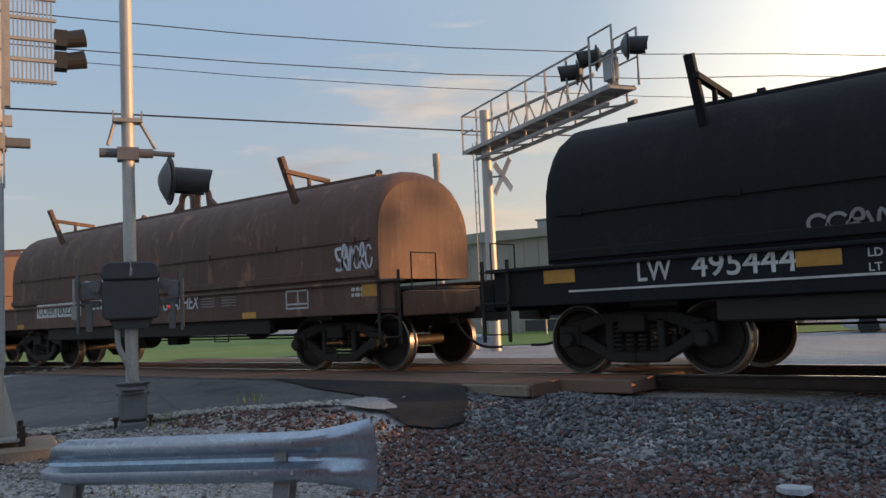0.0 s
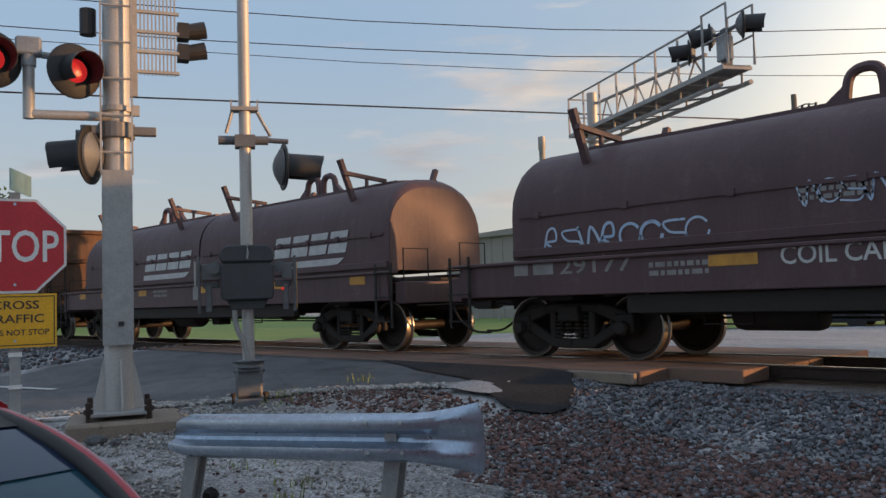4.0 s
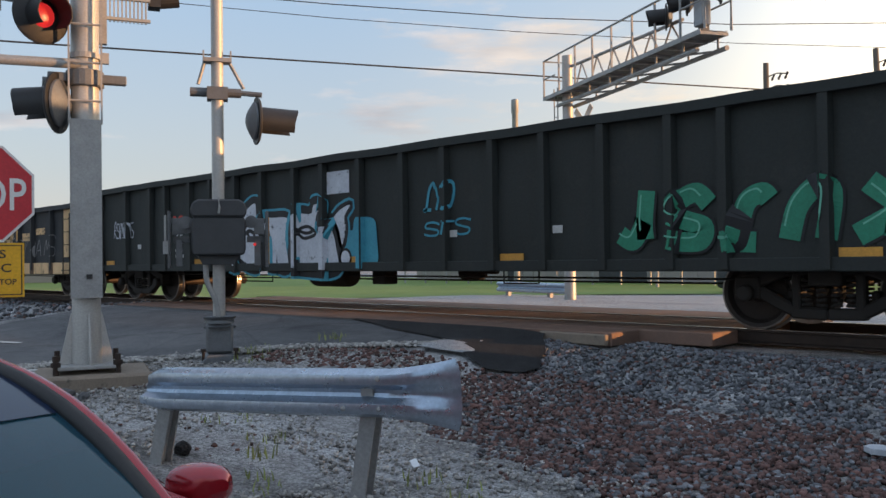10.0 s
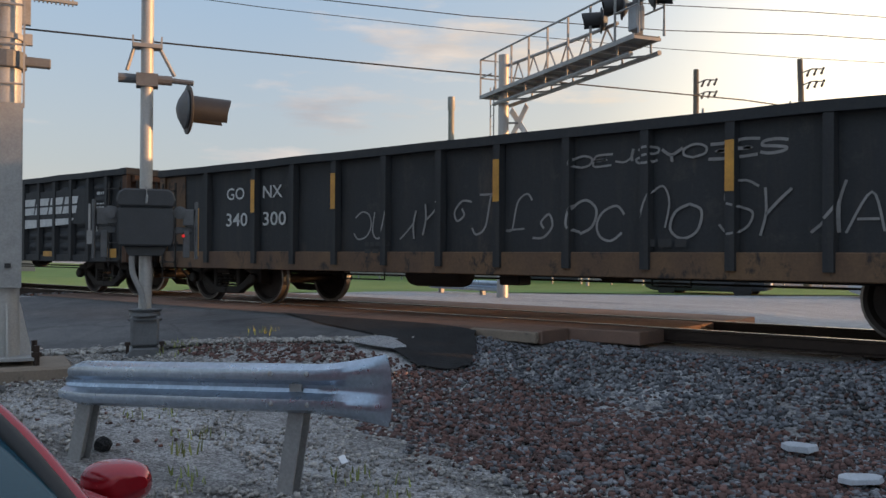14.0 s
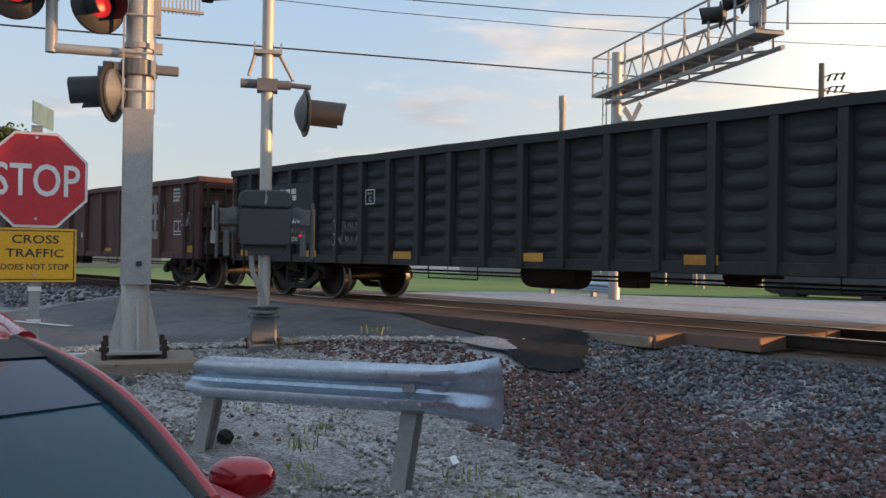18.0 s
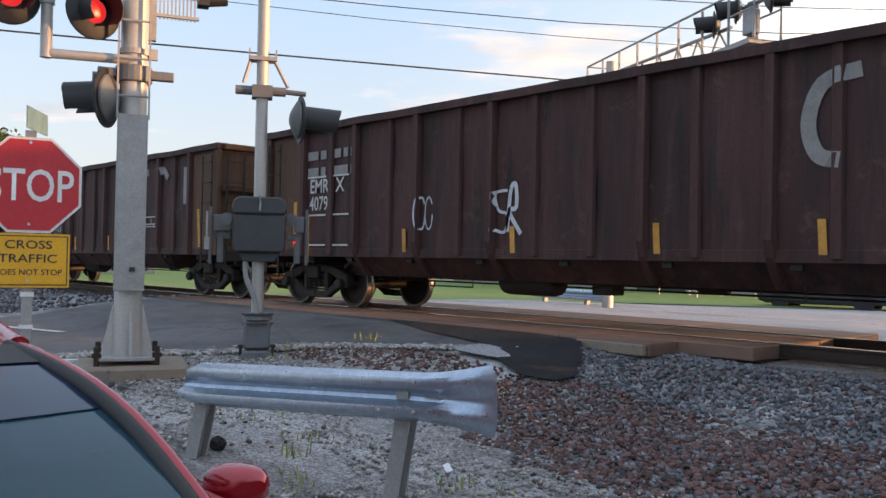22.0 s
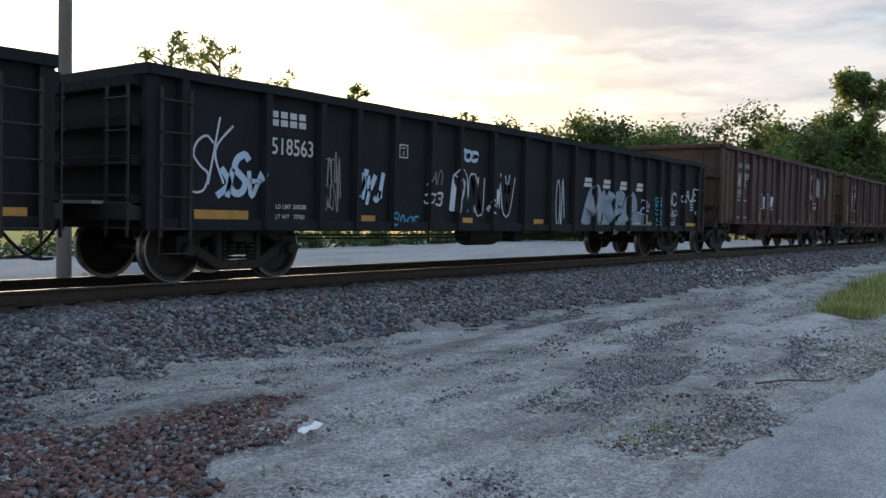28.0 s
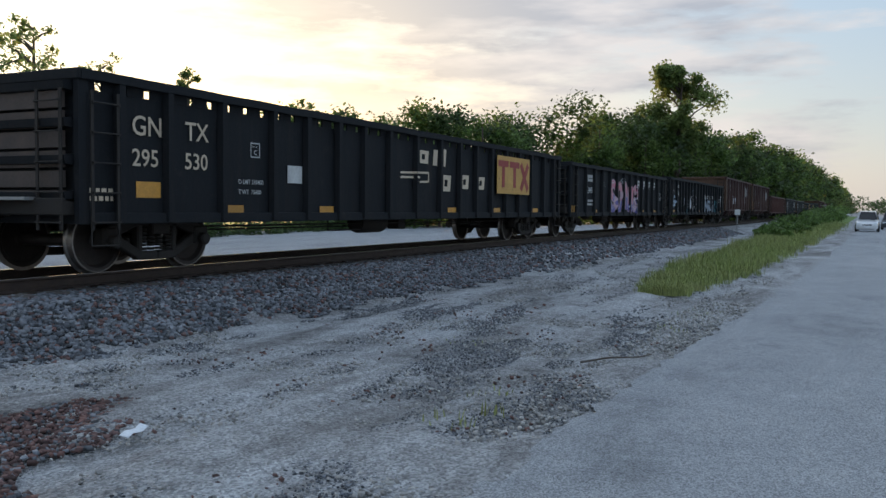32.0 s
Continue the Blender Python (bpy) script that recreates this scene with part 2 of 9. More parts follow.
def loose(name, tones, scale=0.5, stretch=(1, 1), turn=0.0, grit=45.0, grit_amount=0.5, rough_=0.95, bump=0.6, shift=0.0, cracks=0.0):
    """Ground: tones from dark to pale by broad noise, single grains with a tone of their own, and relief."""
    m = bpy.data.materials.new(name)
    m.use_nodes = True
    nt = m.node_tree
    p = nt.nodes["Principled BSDF"]
    L = nt.links.new
    tex = nt.nodes.new("ShaderNodeTexCoord")
    mp = node(nt, "ShaderNodeMapping", Scale=(stretch[0], stretch[1], 1.0), Rotation=(0, 0, radians(turn)))
    L(tex.outputs["Object"], mp.inputs["Vector"])
    broad = node(nt, "ShaderNodeTexNoise", Scale=scale, Detail=9.0, Roughness=0.68, Distortion=0.4)
    L(mp.outputs["Vector"], broad.inputs["Vector"])
    mid_ = node(nt, "ShaderNodeTexNoise", Scale=scale * 7, Detail=6.0, Roughness=0.7)
    L(tex.outputs["Object"], mid_.inputs["Vector"])
    mix = node(nt, "ShaderNodeMath")
    mix.operation = 'MULTIPLY_ADD'
    mix.inputs[1].default_value = 0.45
    L(mid_.outputs["Fac"], mix.inputs[0])
    L(broad.outputs["Fac"], mix.inputs[2])
    ramp_ = nt.nodes.new("ShaderNodeValToRGB")
    for k, c in enumerate(tones):
        at_ = 0.55 + shift + 0.36 * k / (len(tones) - 1)
        e = ramp_.color_ramp.elements[k] if k < 2 else ramp_.color_ramp.elements.new(at_)
        e.position, e.color = at_, (*c, 1)
    L(mix.outputs[0], ramp_.inputs["Fac"])
    vor = node(nt, "ShaderNodeTexVoronoi", Scale=grit)
    L(tex.outputs["Object"], vor.inputs["Vector"])
    tone = nt.nodes.new("ShaderNodeSeparateColor")
    L(vor.outputs["Color"], tone.inputs["Color"])
    rng = node(nt, "ShaderNodeMapRange")
    rng.inputs["To Min"].default_value, rng.inputs["To Max"].default_value = 1 - grit_amount, 1 + grit_amount
    L(tone.outputs[0], rng.inputs["Value"])
    val = rng.outputs["Result"]
    if cracks:
        vc = node(nt, "ShaderNodeTexVoronoi", Scale=cracks)
        vc.feature = 'DISTANCE_TO_EDGE'
        bend = node(nt, "ShaderNodeMix")
        bend.data_type = 'VECTOR'
        bend.inputs[0].default_value = 0.25
        L(tex.outputs["Object"], bend.inputs[4])
        L(mid_.outputs["Color"], bend.inputs[5])
        L(bend.outputs[1], vc.inputs["Vector"])
        rc = node(nt, "ShaderNodeMapRange")
        rc.inputs["From Max"].default_value = 0.012
        rc.inputs["To Min"].default_value = 0.62
        L(vc.outputs["Distance"], rc.inputs["Value"])
        mu = nt.nodes.new("ShaderNodeMath")
        mu.operation = 'MULTIPLY'
        L(val, mu.inputs[0])
        L(rc.outputs["Result"], mu.inputs[1])
        val = mu.outputs[0]
    hsv = nt.nodes.new("ShaderNodeHueSaturation")
    L(val, hsv.inputs["Value"])
    L(ramp_.outputs["Color"], hsv.inputs["Color"])
    L(hsv.outputs["Color"], p.inputs["Base Color"])
    p.inputs["Roughness"].default_value = rough_
    hgt = node(nt, "ShaderNodeMath")
    hgt.operation = 'MULTIPLY_ADD'
    hgt.inputs[1].default_value = -0.8
    L(vor.outputs["Distance"], hgt.inputs[0])
    L(mid_.outputs["Fac"], hgt.inputs[2])
    b_ = node(nt, "ShaderNodeBump", Strength=bump, Distance=0.03)
    L(hgt.outputs[0], b_.inputs["Height"])
    L(b_.outputs["Normal"], p.inputs["Normal"])
    return m


def foliage(name, a, b, through=0.4):
    """Leaves that let light through, each with a tone of its own."""
    m = surface(name, a, b, 0.5, scale=0.35, fine=5, bump=0.0, per_island=0.5)
    nt = m.node_tree
    p, out = nt.nodes["Principled BSDF"], nt.nodes["Material Output"]
    tr = nt.nodes.new("ShaderNodeBsdfTranslucent")
    nt.links.new(p.inputs["Base Color"].links[0].from_socket, tr.inputs["Color"])
    mx = nt.nodes.new("ShaderNodeMixShader")
    mx.inputs[0].default_value = through
    nt.links.new(p.outputs[0], mx.inputs[1])
    nt.links.new(tr.outputs[0], mx.inputs[2])
    nt.links.new(mx.outputs[0], out.inputs["Surface"])
    return m


M = {
    "asphalt": loose("worn asphalt", ((0.058, 0.059, 0.063), (0.088, 0.089, 0.092), (0.115, 0.115, 0.117), (0.15, 0.148, 0.146)), 0.35, (1, 1.6), 0, 90, 0.3, 0.86, 0.35, cracks=0.6),
    "asphalt_pale": loose("pale weathered asphalt", ((0.24, 0.248, 0.258), (0.325, 0.335, 0.347), (0.365, 0.375, 0.385), (0.42, 0.427, 0.43)), 0.35, (0.5, 1.3), 4, 110, 0.5, 0.9, 0.6),
    "asphalt_fresh": loose("fresh asphalt", ((0.008, 0.008, 0.009), (0.012, 0.012, 0.013), (0.017, 0.017, 0.018), (0.024, 0.024, 0.024)), 2.0, (1, 1), 0, 60, 0.4, 0.95, 0.5),
    "soil": loose("crushed stone and dust", ((0.13, 0.125, 0.12), (0.25, 0.245, 0.24), (0.38, 0.38, 0.38), (0.48, 0.485, 0.49)), 0.6, (0.4, 1.6), -9, 55, 0.45, 0.95, 0.9),
    "sand": surface("compacted limestone dust", (0.40, 0.375, 0.335), (0.27, 0.255, 0.23), 0.95, scale=0.8, fine=30, bump=0.7, third=(0.17, 0.16, 0.14), third_at=0.62),
    "ballast": surface("ballast stone", (0.078, 0.084, 0.098), (0.20, 0.205, 0.215), 0.85, scale=3.0, fine=40, bump=0.3, per_island=0.75),
    "ballast_red": surface("rusty ballast stone", (0.155, 0.075, 0.06), (0.10, 0.065, 0.06), 0.88, scale=3.0, fine=40, bump=0.3, per_island=0.6),
    "gravel": surface("limestone gravel", (0.42, 0.40, 0.37), (0.27, 0.26, 0.245), 0.92, scale=4.0, fine=40, bump=0.3, per_island=0.5),
    "rail": surface("rusty rail steel", (0.060, 0.038, 0.028), (0.040, 0.028, 0.023), 0.75, 0.3, scale=8, fine=70),
    "railhead": surface("polished rail head", (0.55, 0.53, 0.5), (0.42, 0.4, 0.38), 0.22, 1.0, scale=10, fine=40, bump=0.03),
    "tie": surface("old tie wood", (0.115, 0.095, 0.08), (0.07, 0.06, 0.052), 0.9, scale=3, fine=30, bump=0.7, per_piece=0.25),
    "panel": surface("rusty crossing panel", (0.215, 0.125, 0.088), (0.155, 0.10, 0.078), 0.8, scale=2.5, fine=50, bump=0.4, third=(0.13, 0.10, 0.09), per_piece=0.15),
    "concrete": surface("concrete", (0.27, 0.215, 0.165), (0.20, 0.165, 0.13), 0.9, scale=3, fine=40, bump=0.5, third=(0.10, 0.085, 0.075)),
    "galv": surface("galvanised steel", (0.47, 0.55, 0.64), (0.33, 0.39, 0.47), 0.30, 0.85, scale=9, fine=45, bump=0.05, third=(0.58, 0.64, 0.70), third_at=0.6),
    "galv_old": surface("dull galvanised steel", (0.40, 0.40, 0.39), (0.30, 0.30, 0.295), 0.6, 0.35, scale=4, fine=45, bump=0.1, third=(0.22, 0.19, 0.16), third_at=0.7),
    "alu": surface("aluminium paint on steel", (0.50, 0.49, 0.47), (0.40, 0.39, 0.37), 0.5, 0.35, scale=2.0, fine=50, bump=0.06, streak=4, third=(0.30, 0.24, 0.19), third_at=0.72),
    "grey_steel": surface("grey painted steel", (0.36, 0.38, 0.39), (0.28, 0.295, 0.31), 0.55, 0.1, scale=3, fine=50, bump=0.06),
    "black_paint": surface("weathered black paint", (0.018, 0.018, 0.02), (0.03, 0.03, 0.03), 0.55, scale=4, fine=50, bump=0.08),
    "box_paint": surface("dark grey enclosure paint", (0.035, 0.038, 0.042), (0.055, 0.058, 0.062), 0.5, scale=4, fine=50, bump=0.06),
    "lamp_red": surface("lit red lens", (0.3, 0.01, 0.01), None, 0.3, emit=(1.0, 0.04, 0.04), emit_strength=0.42, bump=0.0, fine=20),
    "lamp_dark": surface("unlit red lens", (0.10, 0.008, 0.008), None, 0.2, bump=0.0),
    "lamp_amber": surface("amber lens", (0.7, 0.25, 0.02), None, 0.3, bump=0.0),
    "stop_red": surface("red reflective sheeting", (0.56, 0.028, 0.04), (0.46, 0.02, 0.03), 0.45, scale=3, fine=60, bump=0.02),
    "white": surface("white sheeting", (0.78, 0.78, 0.76), (0.66, 0.66, 0.64), 0.5, scale=4, fine=60, bump=0.03),
    "sign_yellow": surface("yellow reflective sheeting", (0.80, 0.42, 0.015), (0.70, 0.36, 0.015), 0.45, scale=3, fine=60, bump=0.02),
    "sign_green": surface("street sign green", (0.36, 0.52, 0.46), None, 0.5),
    "road_white": surface("worn road paint", (0.62, 0.61, 0.58), (0.42, 0.41, 0.4), 0.8, scale=5, fine=40, bump=0.3),
    "reflect_yellow": surface("yellow reflective strip", (0.60, 0.29, 0.04), (0.40, 0.19, 0.035), 0.5, scale=6, fine=50, bump=0.02, per_piece=0.2),
    "stencil": surface("worn white stencil paint", (0.62, 0.62, 0.60), (0.42, 0.42, 0.41), 0.7, scale=5, fine=30, bump=0.05),
    "stencil_grey": surface("faded grey stencil paint", (0.30, 0.29, 0.28), (0.19, 0.18, 0.175), 0.75, scale=4, fine=30, bump=0.05),
    "stencil_red": surface("red stencil paint", (0.55, 0.06, 0.04), (0.4, 0.05, 0.04), 0.7, scale=4, fine=30),
    "coil_brown": surface("oxide brown wagon paint", (0.125, 0.062, 0.042), (0.085, 0.046, 0.036), 0.68, scale=0.9, fine=35, bump=0.12, streak=3, third=(0.25, 0.125, 0.07), third_at=0.57, grime=(0.19, 0.11, 0.075)),
    "coil_plum": surface("plum brown wagon paint", (0.098, 0.052, 0.056), (0.075, 0.042, 0.046), 0.6, scale=0.9, fine=35, bump=0.1, streak=3, third=(0.13, 0.065, 0.055), third_at=0.66, grime=(0.125, 0.08, 0.075)),
    # plum made lighter: grazing sun on the hood end, put into its colour
    "coil_end_lit": surface("sun lightened plum hood end paint", (0.16, 0.095, 0.08), (0.11, 0.066, 0.06), 0.6, scale=1.2, fine=35, bump=0.08, streak=3, third=(0.20, 0.12, 0.085), third_at=0.6),
    "cream": surface("worn cream lettering paint", (0.66, 0.54, 0.40), (0.50, 0.41, 0.30), 0.65, scale=3, fine=30, bump=0.05, third=(0.30, 0.24, 0.18), third_at=0.66),
    # black wagon paint raised in tone to carry the sun's veiling glare
    "wagon_black_hazed": surface("black wagon paint lifted by glare", (0.018, 0.0205, 0.0235), (0.031, 0.033, 0.036), 0.68, scale=0.8, fine=30, bump=0.14, streak=4, third=(0.06, 0.05, 0.045), third_at=0.62, spec=0.4, grime=(0.055, 0.048, 0.042)),
    "wagon_black": surface("black wagon paint", (0.0115, 0.013, 0.0155), (0.017, 0.0185, 0.021), 0.78, scale=0.8, fine=30, bump=0.14, streak=4, third=(0.034, 0.028, 0.025), third_at=0.64, spec=0.2, grime=(0.026, 0.023, 0.021)),
    "wagon_green": surface("dark green wagon paint", (0.020, 0.025, 0.023), (0.031, 0.035, 0.033), 0.68, scale=0.8, fine=30, bump=0.14, streak=4, third=(0.045, 0.037, 0.031), third_at=0.64, spec=0.35, grime=(0.036, 0.033, 0.029)),
    "wagon_maroon": surface("maroon wagon paint", (0.074, 0.029, 0.027), (0.030, 0.018, 0.017), 0.7, scale=1.5, fine=30, bump=0.2, spread=0.3, streak=9, third=(0.022, 0.016, 0.015), third_at=0.54, spec=0.35, grime=(0.105, 0.062, 0.048)),
    "wagon_rust": surface("rust brown wagon paint", (0.105, 0.042, 0.036), (0.062, 0.031, 0.028), 0.72, scale=0.9, fine=30, bump=0.16, streak=6, third=(0.035, 0.022, 0.02), third_at=0.58, spec=0.35, grime=(0.115, 0.058, 0.045)),
    "wagon_yellow": surface("worn yellow wagon paint", (0.80, 0.53, 0.28), (0.64, 0.40, 0.19), 0.7, scale=1.6, fine=30, bump=0.16, streak=1.6, third=(0.05, 0.028, 0.02), third_at=0.60, grime=(0.12, 0.07, 0.045)),
    "wagon_tan": surface("rusty plate and sunlit end paint", (0.128, 0.066, 0.039), (0.066, 0.037, 0.026), 0.72, scale=0.9, fine=30, bump=0.16, streak=5, third=(0.045, 0.03, 0.024), third_at=0.6, spec=0.35, grime=(0.17, 0.095, 0.055)),
    "sill_rust": surface("rusty worn sill", (0.075, 0.042, 0.03), (0.19, 0.11, 0.055), 0.75, scale=1.6, fine=30, bump=0.16, streak=1.6, third=(0.03, 0.022, 0.02), third_at=0.55),
    "cast_grey": surface("grey painted casting", (0.17, 0.18, 0.19), (0.12, 0.125, 0.13), 0.5, 0.2, scale=5, fine=45, bump=0.08, third=(0.09, 0.075, 0.06), third_at=0.66),
    "gate_iron": surface("dull grey cast iron", (0.15, 0.155, 0.16), (0.10, 0.102, 0.105), 0.6, 0.3, scale=5, fine=45, bump=0.1),
    "slab": surface("pale broken slab", (0.50, 0.53, 0.57), (0.38, 0.41, 0.45), 0.8, scale=8, fine=60, bump=0.2),
    "amber": surface("faded amber paint", (0.60, 0.34, 0.085), (0.46, 0.26, 0.07), 0.65, scale=2, fine=30, bump=0.05, third=(0.20, 0.11, 0.04), third_at=0.62),
    "faded_red": surface("faded red paint", (0.34, 0.05, 0.04), (0.24, 0.04, 0.035), 0.65, scale=3, fine=30, bump=0.05),
    "inside": surface("scraped steel inside", (0.10, 0.07, 0.055), (0.06, 0.05, 0.045), 0.8, scale=2, fine=30),
    "under": surface("greasy running gear", (0.022, 0.019, 0.017), (0.035, 0.028, 0.023), 0.75, 0.2, scale=5, fine=45, bump=0.2),
    "wheel": surface("wheel steel", (0.05, 0.038, 0.032), (0.032, 0.027, 0.025), 0.6, 0.5, scale=6, fine=45, bump=0.1),
    "tread": surface("polished wheel tread", (0.30, 0.28, 0.26), (0.22, 0.2, 0.185), 0.35, 0.9, scale=12, fine=40, bump=0.03),
    "car_red": surface("red metallic car paint", (0.34, 0.010, 0.02), (0.29, 0.008, 0.017), 0.24, 0.4, scale=3, fine=300, bump=0.0, coat=1.0),
    "car_white": surface("white car paint", (0.75, 0.75, 0.75), None, 0.25, bump=0.0, coat=0.8, scale=2),
    "rubber": surface("black rubber trim", (0.012, 0.012, 0.012), (0.02, 0.02, 0.02), 0.6, scale=8, fine=80, bump=0.05),
    "cabin": surface("grey cabin plastic", (0.05, 0.052, 0.056), (0.07, 0.07, 0.074), 0.7, scale=5, fine=80, bump=0.05),
    "glass": glass("tinted glass", (0.02, 0.105, 0.15)),
    "navy_glass": surface("opaque navy glass", (0.008, 0.020, 0.050), None, 0.06, bump=0.0),
    "dark_glass": surface("dark vehicle glass", (0.01, 0.012, 0.014), None, 0.05, bump=0.0),
    "bark": surface("bark", (0.11, 0.085, 0.065), (0.07, 0.055, 0.045), 0.9, scale=4, fine=25, bump=0.9, streak=4),
    "leaf": foliage("leaves", (0.145, 0.215, 0.055), (0.088, 0.15, 0.04), 0.55),
    # paler copy of the leaf green, with sunlight put into the colour
    "leaf_light": foliage("young leaves paled as if sunlit", (0.23, 0.30, 0.10), (0.16, 0.22, 0.075), 0.6),
    "leaf_dark": foliage("dark leaves", (0.085, 0.13, 0.04), (0.055, 0.09, 0.03), 0.5),
    "grass": surface("mown grass", (0.17, 0.25, 0.05), (0.12, 0.19, 0.04), 0.9, scale=0.5, fine=22, bump=0.6, third=(0.22, 0.22, 0.08), third_at=0.6),
    "blade": surface("grass blades", (0.20, 0.26, 0.06), (0.30, 0.30, 0.11), 0.7, scale=0.8, fine=8, bump=0.0, per_island=0.45),
    "wood_pole": surface("weathered pole wood", (0.20, 0.17, 0.14), (0.13, 0.11, 0.095), 0.9, scale=3, fine=30, bump=0.5, streak=6),
    "wire": surface("black cable", (0.02, 0.02, 0.022), None, 0.6, bump=0.0),
    "siding": surface("grey metal siding", (0.34, 0.31, 0.28), (0.29, 0.265, 0.24), 0.6, scale=0.5, fine=20, bump=0.1, streak=3),
    "roof_brown": surface("brown shingle roof", (0.16, 0.11, 0.08), (0.12, 0.085, 0.065), 0.9, scale=1.5, fine=14, bump=0.5),
    "paper": surface("paper litter", (0.78, 0.80, 0.82), (0.66, 0.68, 0.70), 0.8, scale=8, fine=60, bump=0.05),
    "paint_white": surface("white spray paint", (0.62, 0.64, 0.68), (0.45, 0.47, 0.52), 0.6, scale=2.5, fine=30, bump=0.0, third=(0.10, 0.11, 0.12), third_at=0.60),
    "paint_blue": surface("pale blue spray paint", (0.32, 0.45, 0.62), (0.50, 0.58, 0.68), 0.6, scale=2.0, fine=30, bump=0.0, third=(0.16, 0.20, 0.27), third_at=0.58),
    "paint_cyan": surface("turquoise spray paint", (0.05, 0.33, 0.42), (0.04, 0.24, 0.33), 0.6, scale=2.0, fine=30, bump=0.0, third=(0.03, 0.16, 0.2), third_at=0.62),
    "paint_green": surface("green spray paint", (0.02, 0.26, 0.15), (0.015, 0.17, 0.10), 0.6, scale=2.0, fine=30, bump=0.0, third=(0.01, 0.10, 0.06), third_at=0.60),
    "paint_mint": surface("pale mint spray paint", (0.16, 0.50, 0.36), (0.10, 0.36, 0.25), 0.6, scale=2.0, fine=30, bump=0.0),
    "paint_silver": surface("thin silver blue spray paint", (0.30, 0.36, 0.43), (0.12, 0.15, 0.18), 0.6, scale=1.3, fine=30, bump=0.0, third=(0.05, 0.06, 0.07), third_at=0.60),
    "paint_pink": surface("pink spray paint", (0.62, 0.20, 0.22), (0.50, 0.16, 0.26), 0.6, scale=2.0, fine=30, bump=0.0, third=(0.66, 0.36, 0.40), third_at=0.60),
    "paint_rose": surface("pale rose spray paint", (0.60, 0.42, 0.46), (0.42, 0.30, 0.36), 0.6, scale=2.0, fine=30, bump=0.0, third=(0.16, 0.12, 0.2), third_at=0.58),
    "paint_violet": surface("violet spray paint", (0.15, 0.12, 0.36), (0.11, 0.10, 0.28), 0.6, scale=2.0, fine=30, bump=0.0, third=(0.22, 0.2, 0.5), third_at=0.60),
    "paint_black": surface("black spray paint", (0.012, 0.012, 0.014), None, 0.6, bump=0.0),
}


# ---------------------------------------------------------------- mesh helpers
class Geo:
    """Collects faces for one mesh."""

    def __init__(self):
        self.v, self.f = [], []

    def add(self, verts, faces, m=None):
        n = len(self.v)
        self.v += [tuple(m @ Vector(p)) for p in verts] if m else [tuple(p) for p in verts]
        self.f += [tuple(i + n for i in q) for q in faces]
        return self

    def box(self, x, y, z, sx, sy, sz, m=None):
        """A box with its centre at x, y, z."""
        c = [(x + a * sx / 2, y + b * sy / 2, z + d * sz / 2) for d in (-1, 1) for b in (-1, 1) for a in (-1, 1)]
        return self.add(c, [(0, 2, 3, 1), (4, 5, 7, 6), (0, 1, 5, 4), (2, 6, 7, 3), (0, 4, 6, 2), (1, 3, 7, 5)], m)

    def prism(self, outline, depth, m=None):
        """An outline in x, z, extruded along y from 0 to depth."""
        n = len(outline)
        verts = [(x, 0, z) for x, z in outline] + [(x, depth, z) for x, z in outline]
        faces = [tuple(range(n)), tuple(range(2 * n - 1, n - 1, -1))] + [(i, i + n, (i + 1) % n + n, (i + 1) % n) for i in range(n)]
        return self.add(verts, faces, m)

    def lathe(self, profile, seg=20, m=None, closed=True):
        """A profile of (radius, height) turned round z."""
        verts = [(r * math.cos(2 * math.pi * k / seg), r * math.sin(2 * math.pi * k / seg), h) for r, h in profile for k in range(seg)]
        faces = [(j * seg + k, j * seg + (k + 1) % seg, (j + 1) * seg + (k + 1) % seg, (j + 1) * seg + k) for j in range(len(profile) - 1) for k in range(seg)]
        if closed:
            faces += [tuple(range(seg - 1, -1, -1)), tuple((len(profile) - 1) * seg + k for k in range(seg))]
        return self.add(verts, faces, m)

    def tube(self, points, r, seg=8, r_end=None):
        """A round bar along a line of points."""
        pts = [Vector(p) for p in points]
        verts, faces = [], []
        for i, p in enumerate(pts):
            d = (pts[min(i + 1, len(pts) - 1)] - pts[max(i - 1, 0)]).normalized()
            q = d.to_track_quat('Z', 'Y')
            rad = r if r_end is None else r + (r_end - r) * i / (len(pts) - 1)
            verts += [tuple(p + q @ Vector((rad * math.cos(2 * math.pi * k / seg), rad * math.sin(2 * math.pi * k / seg), 0))) for k in range(seg)]
        for i in range(len(pts) - 1):
            faces += [(i * seg + k, i * seg + (k + 1) % seg, (i + 1) * seg + (k + 1) % seg, (i + 1) * seg + k) for k in range(seg)]
        faces += [tuple(range(seg - 1, -1, -1)), tuple((len(pts) - 1) * seg + k for k in range(seg))]
        return self.add(verts, faces)

    def mesh(self, name, material, bevel=0.0, smooth=False):
        me = bpy.data.meshes.new(name)
        me.from_pydata(self.v, [], self.f)
        bm = bmesh.new()
        bm.from_mesh(me)
        bmesh.ops.recalc_face_normals(bm, faces=bm.faces)
        if bevel:
            sharp = [e for e in bm.edges if len(e.link_faces) == 2 and e.calc_face_angle(0) > 0.6]
            bmesh.ops.bevel(bm, geom=sharp, offset=bevel, segments=1, affect='EDGES', clamp_overlap=True)
        bm.to_mesh(me)
        bm.free()
        me.materials.append(M[material])
        if smooth:
            me.shade_smooth()
            me.set_sharp_from_angle(angle=radians(38))
        return me


def obj(name, me, parent=None, at=None, label=""):
    ob = new(name, me)
    if parent:
        ob.parent = parent
    if at is not None:
        ob.matrix_basis = at
    if label:
        tagged(ob, label)
    return ob


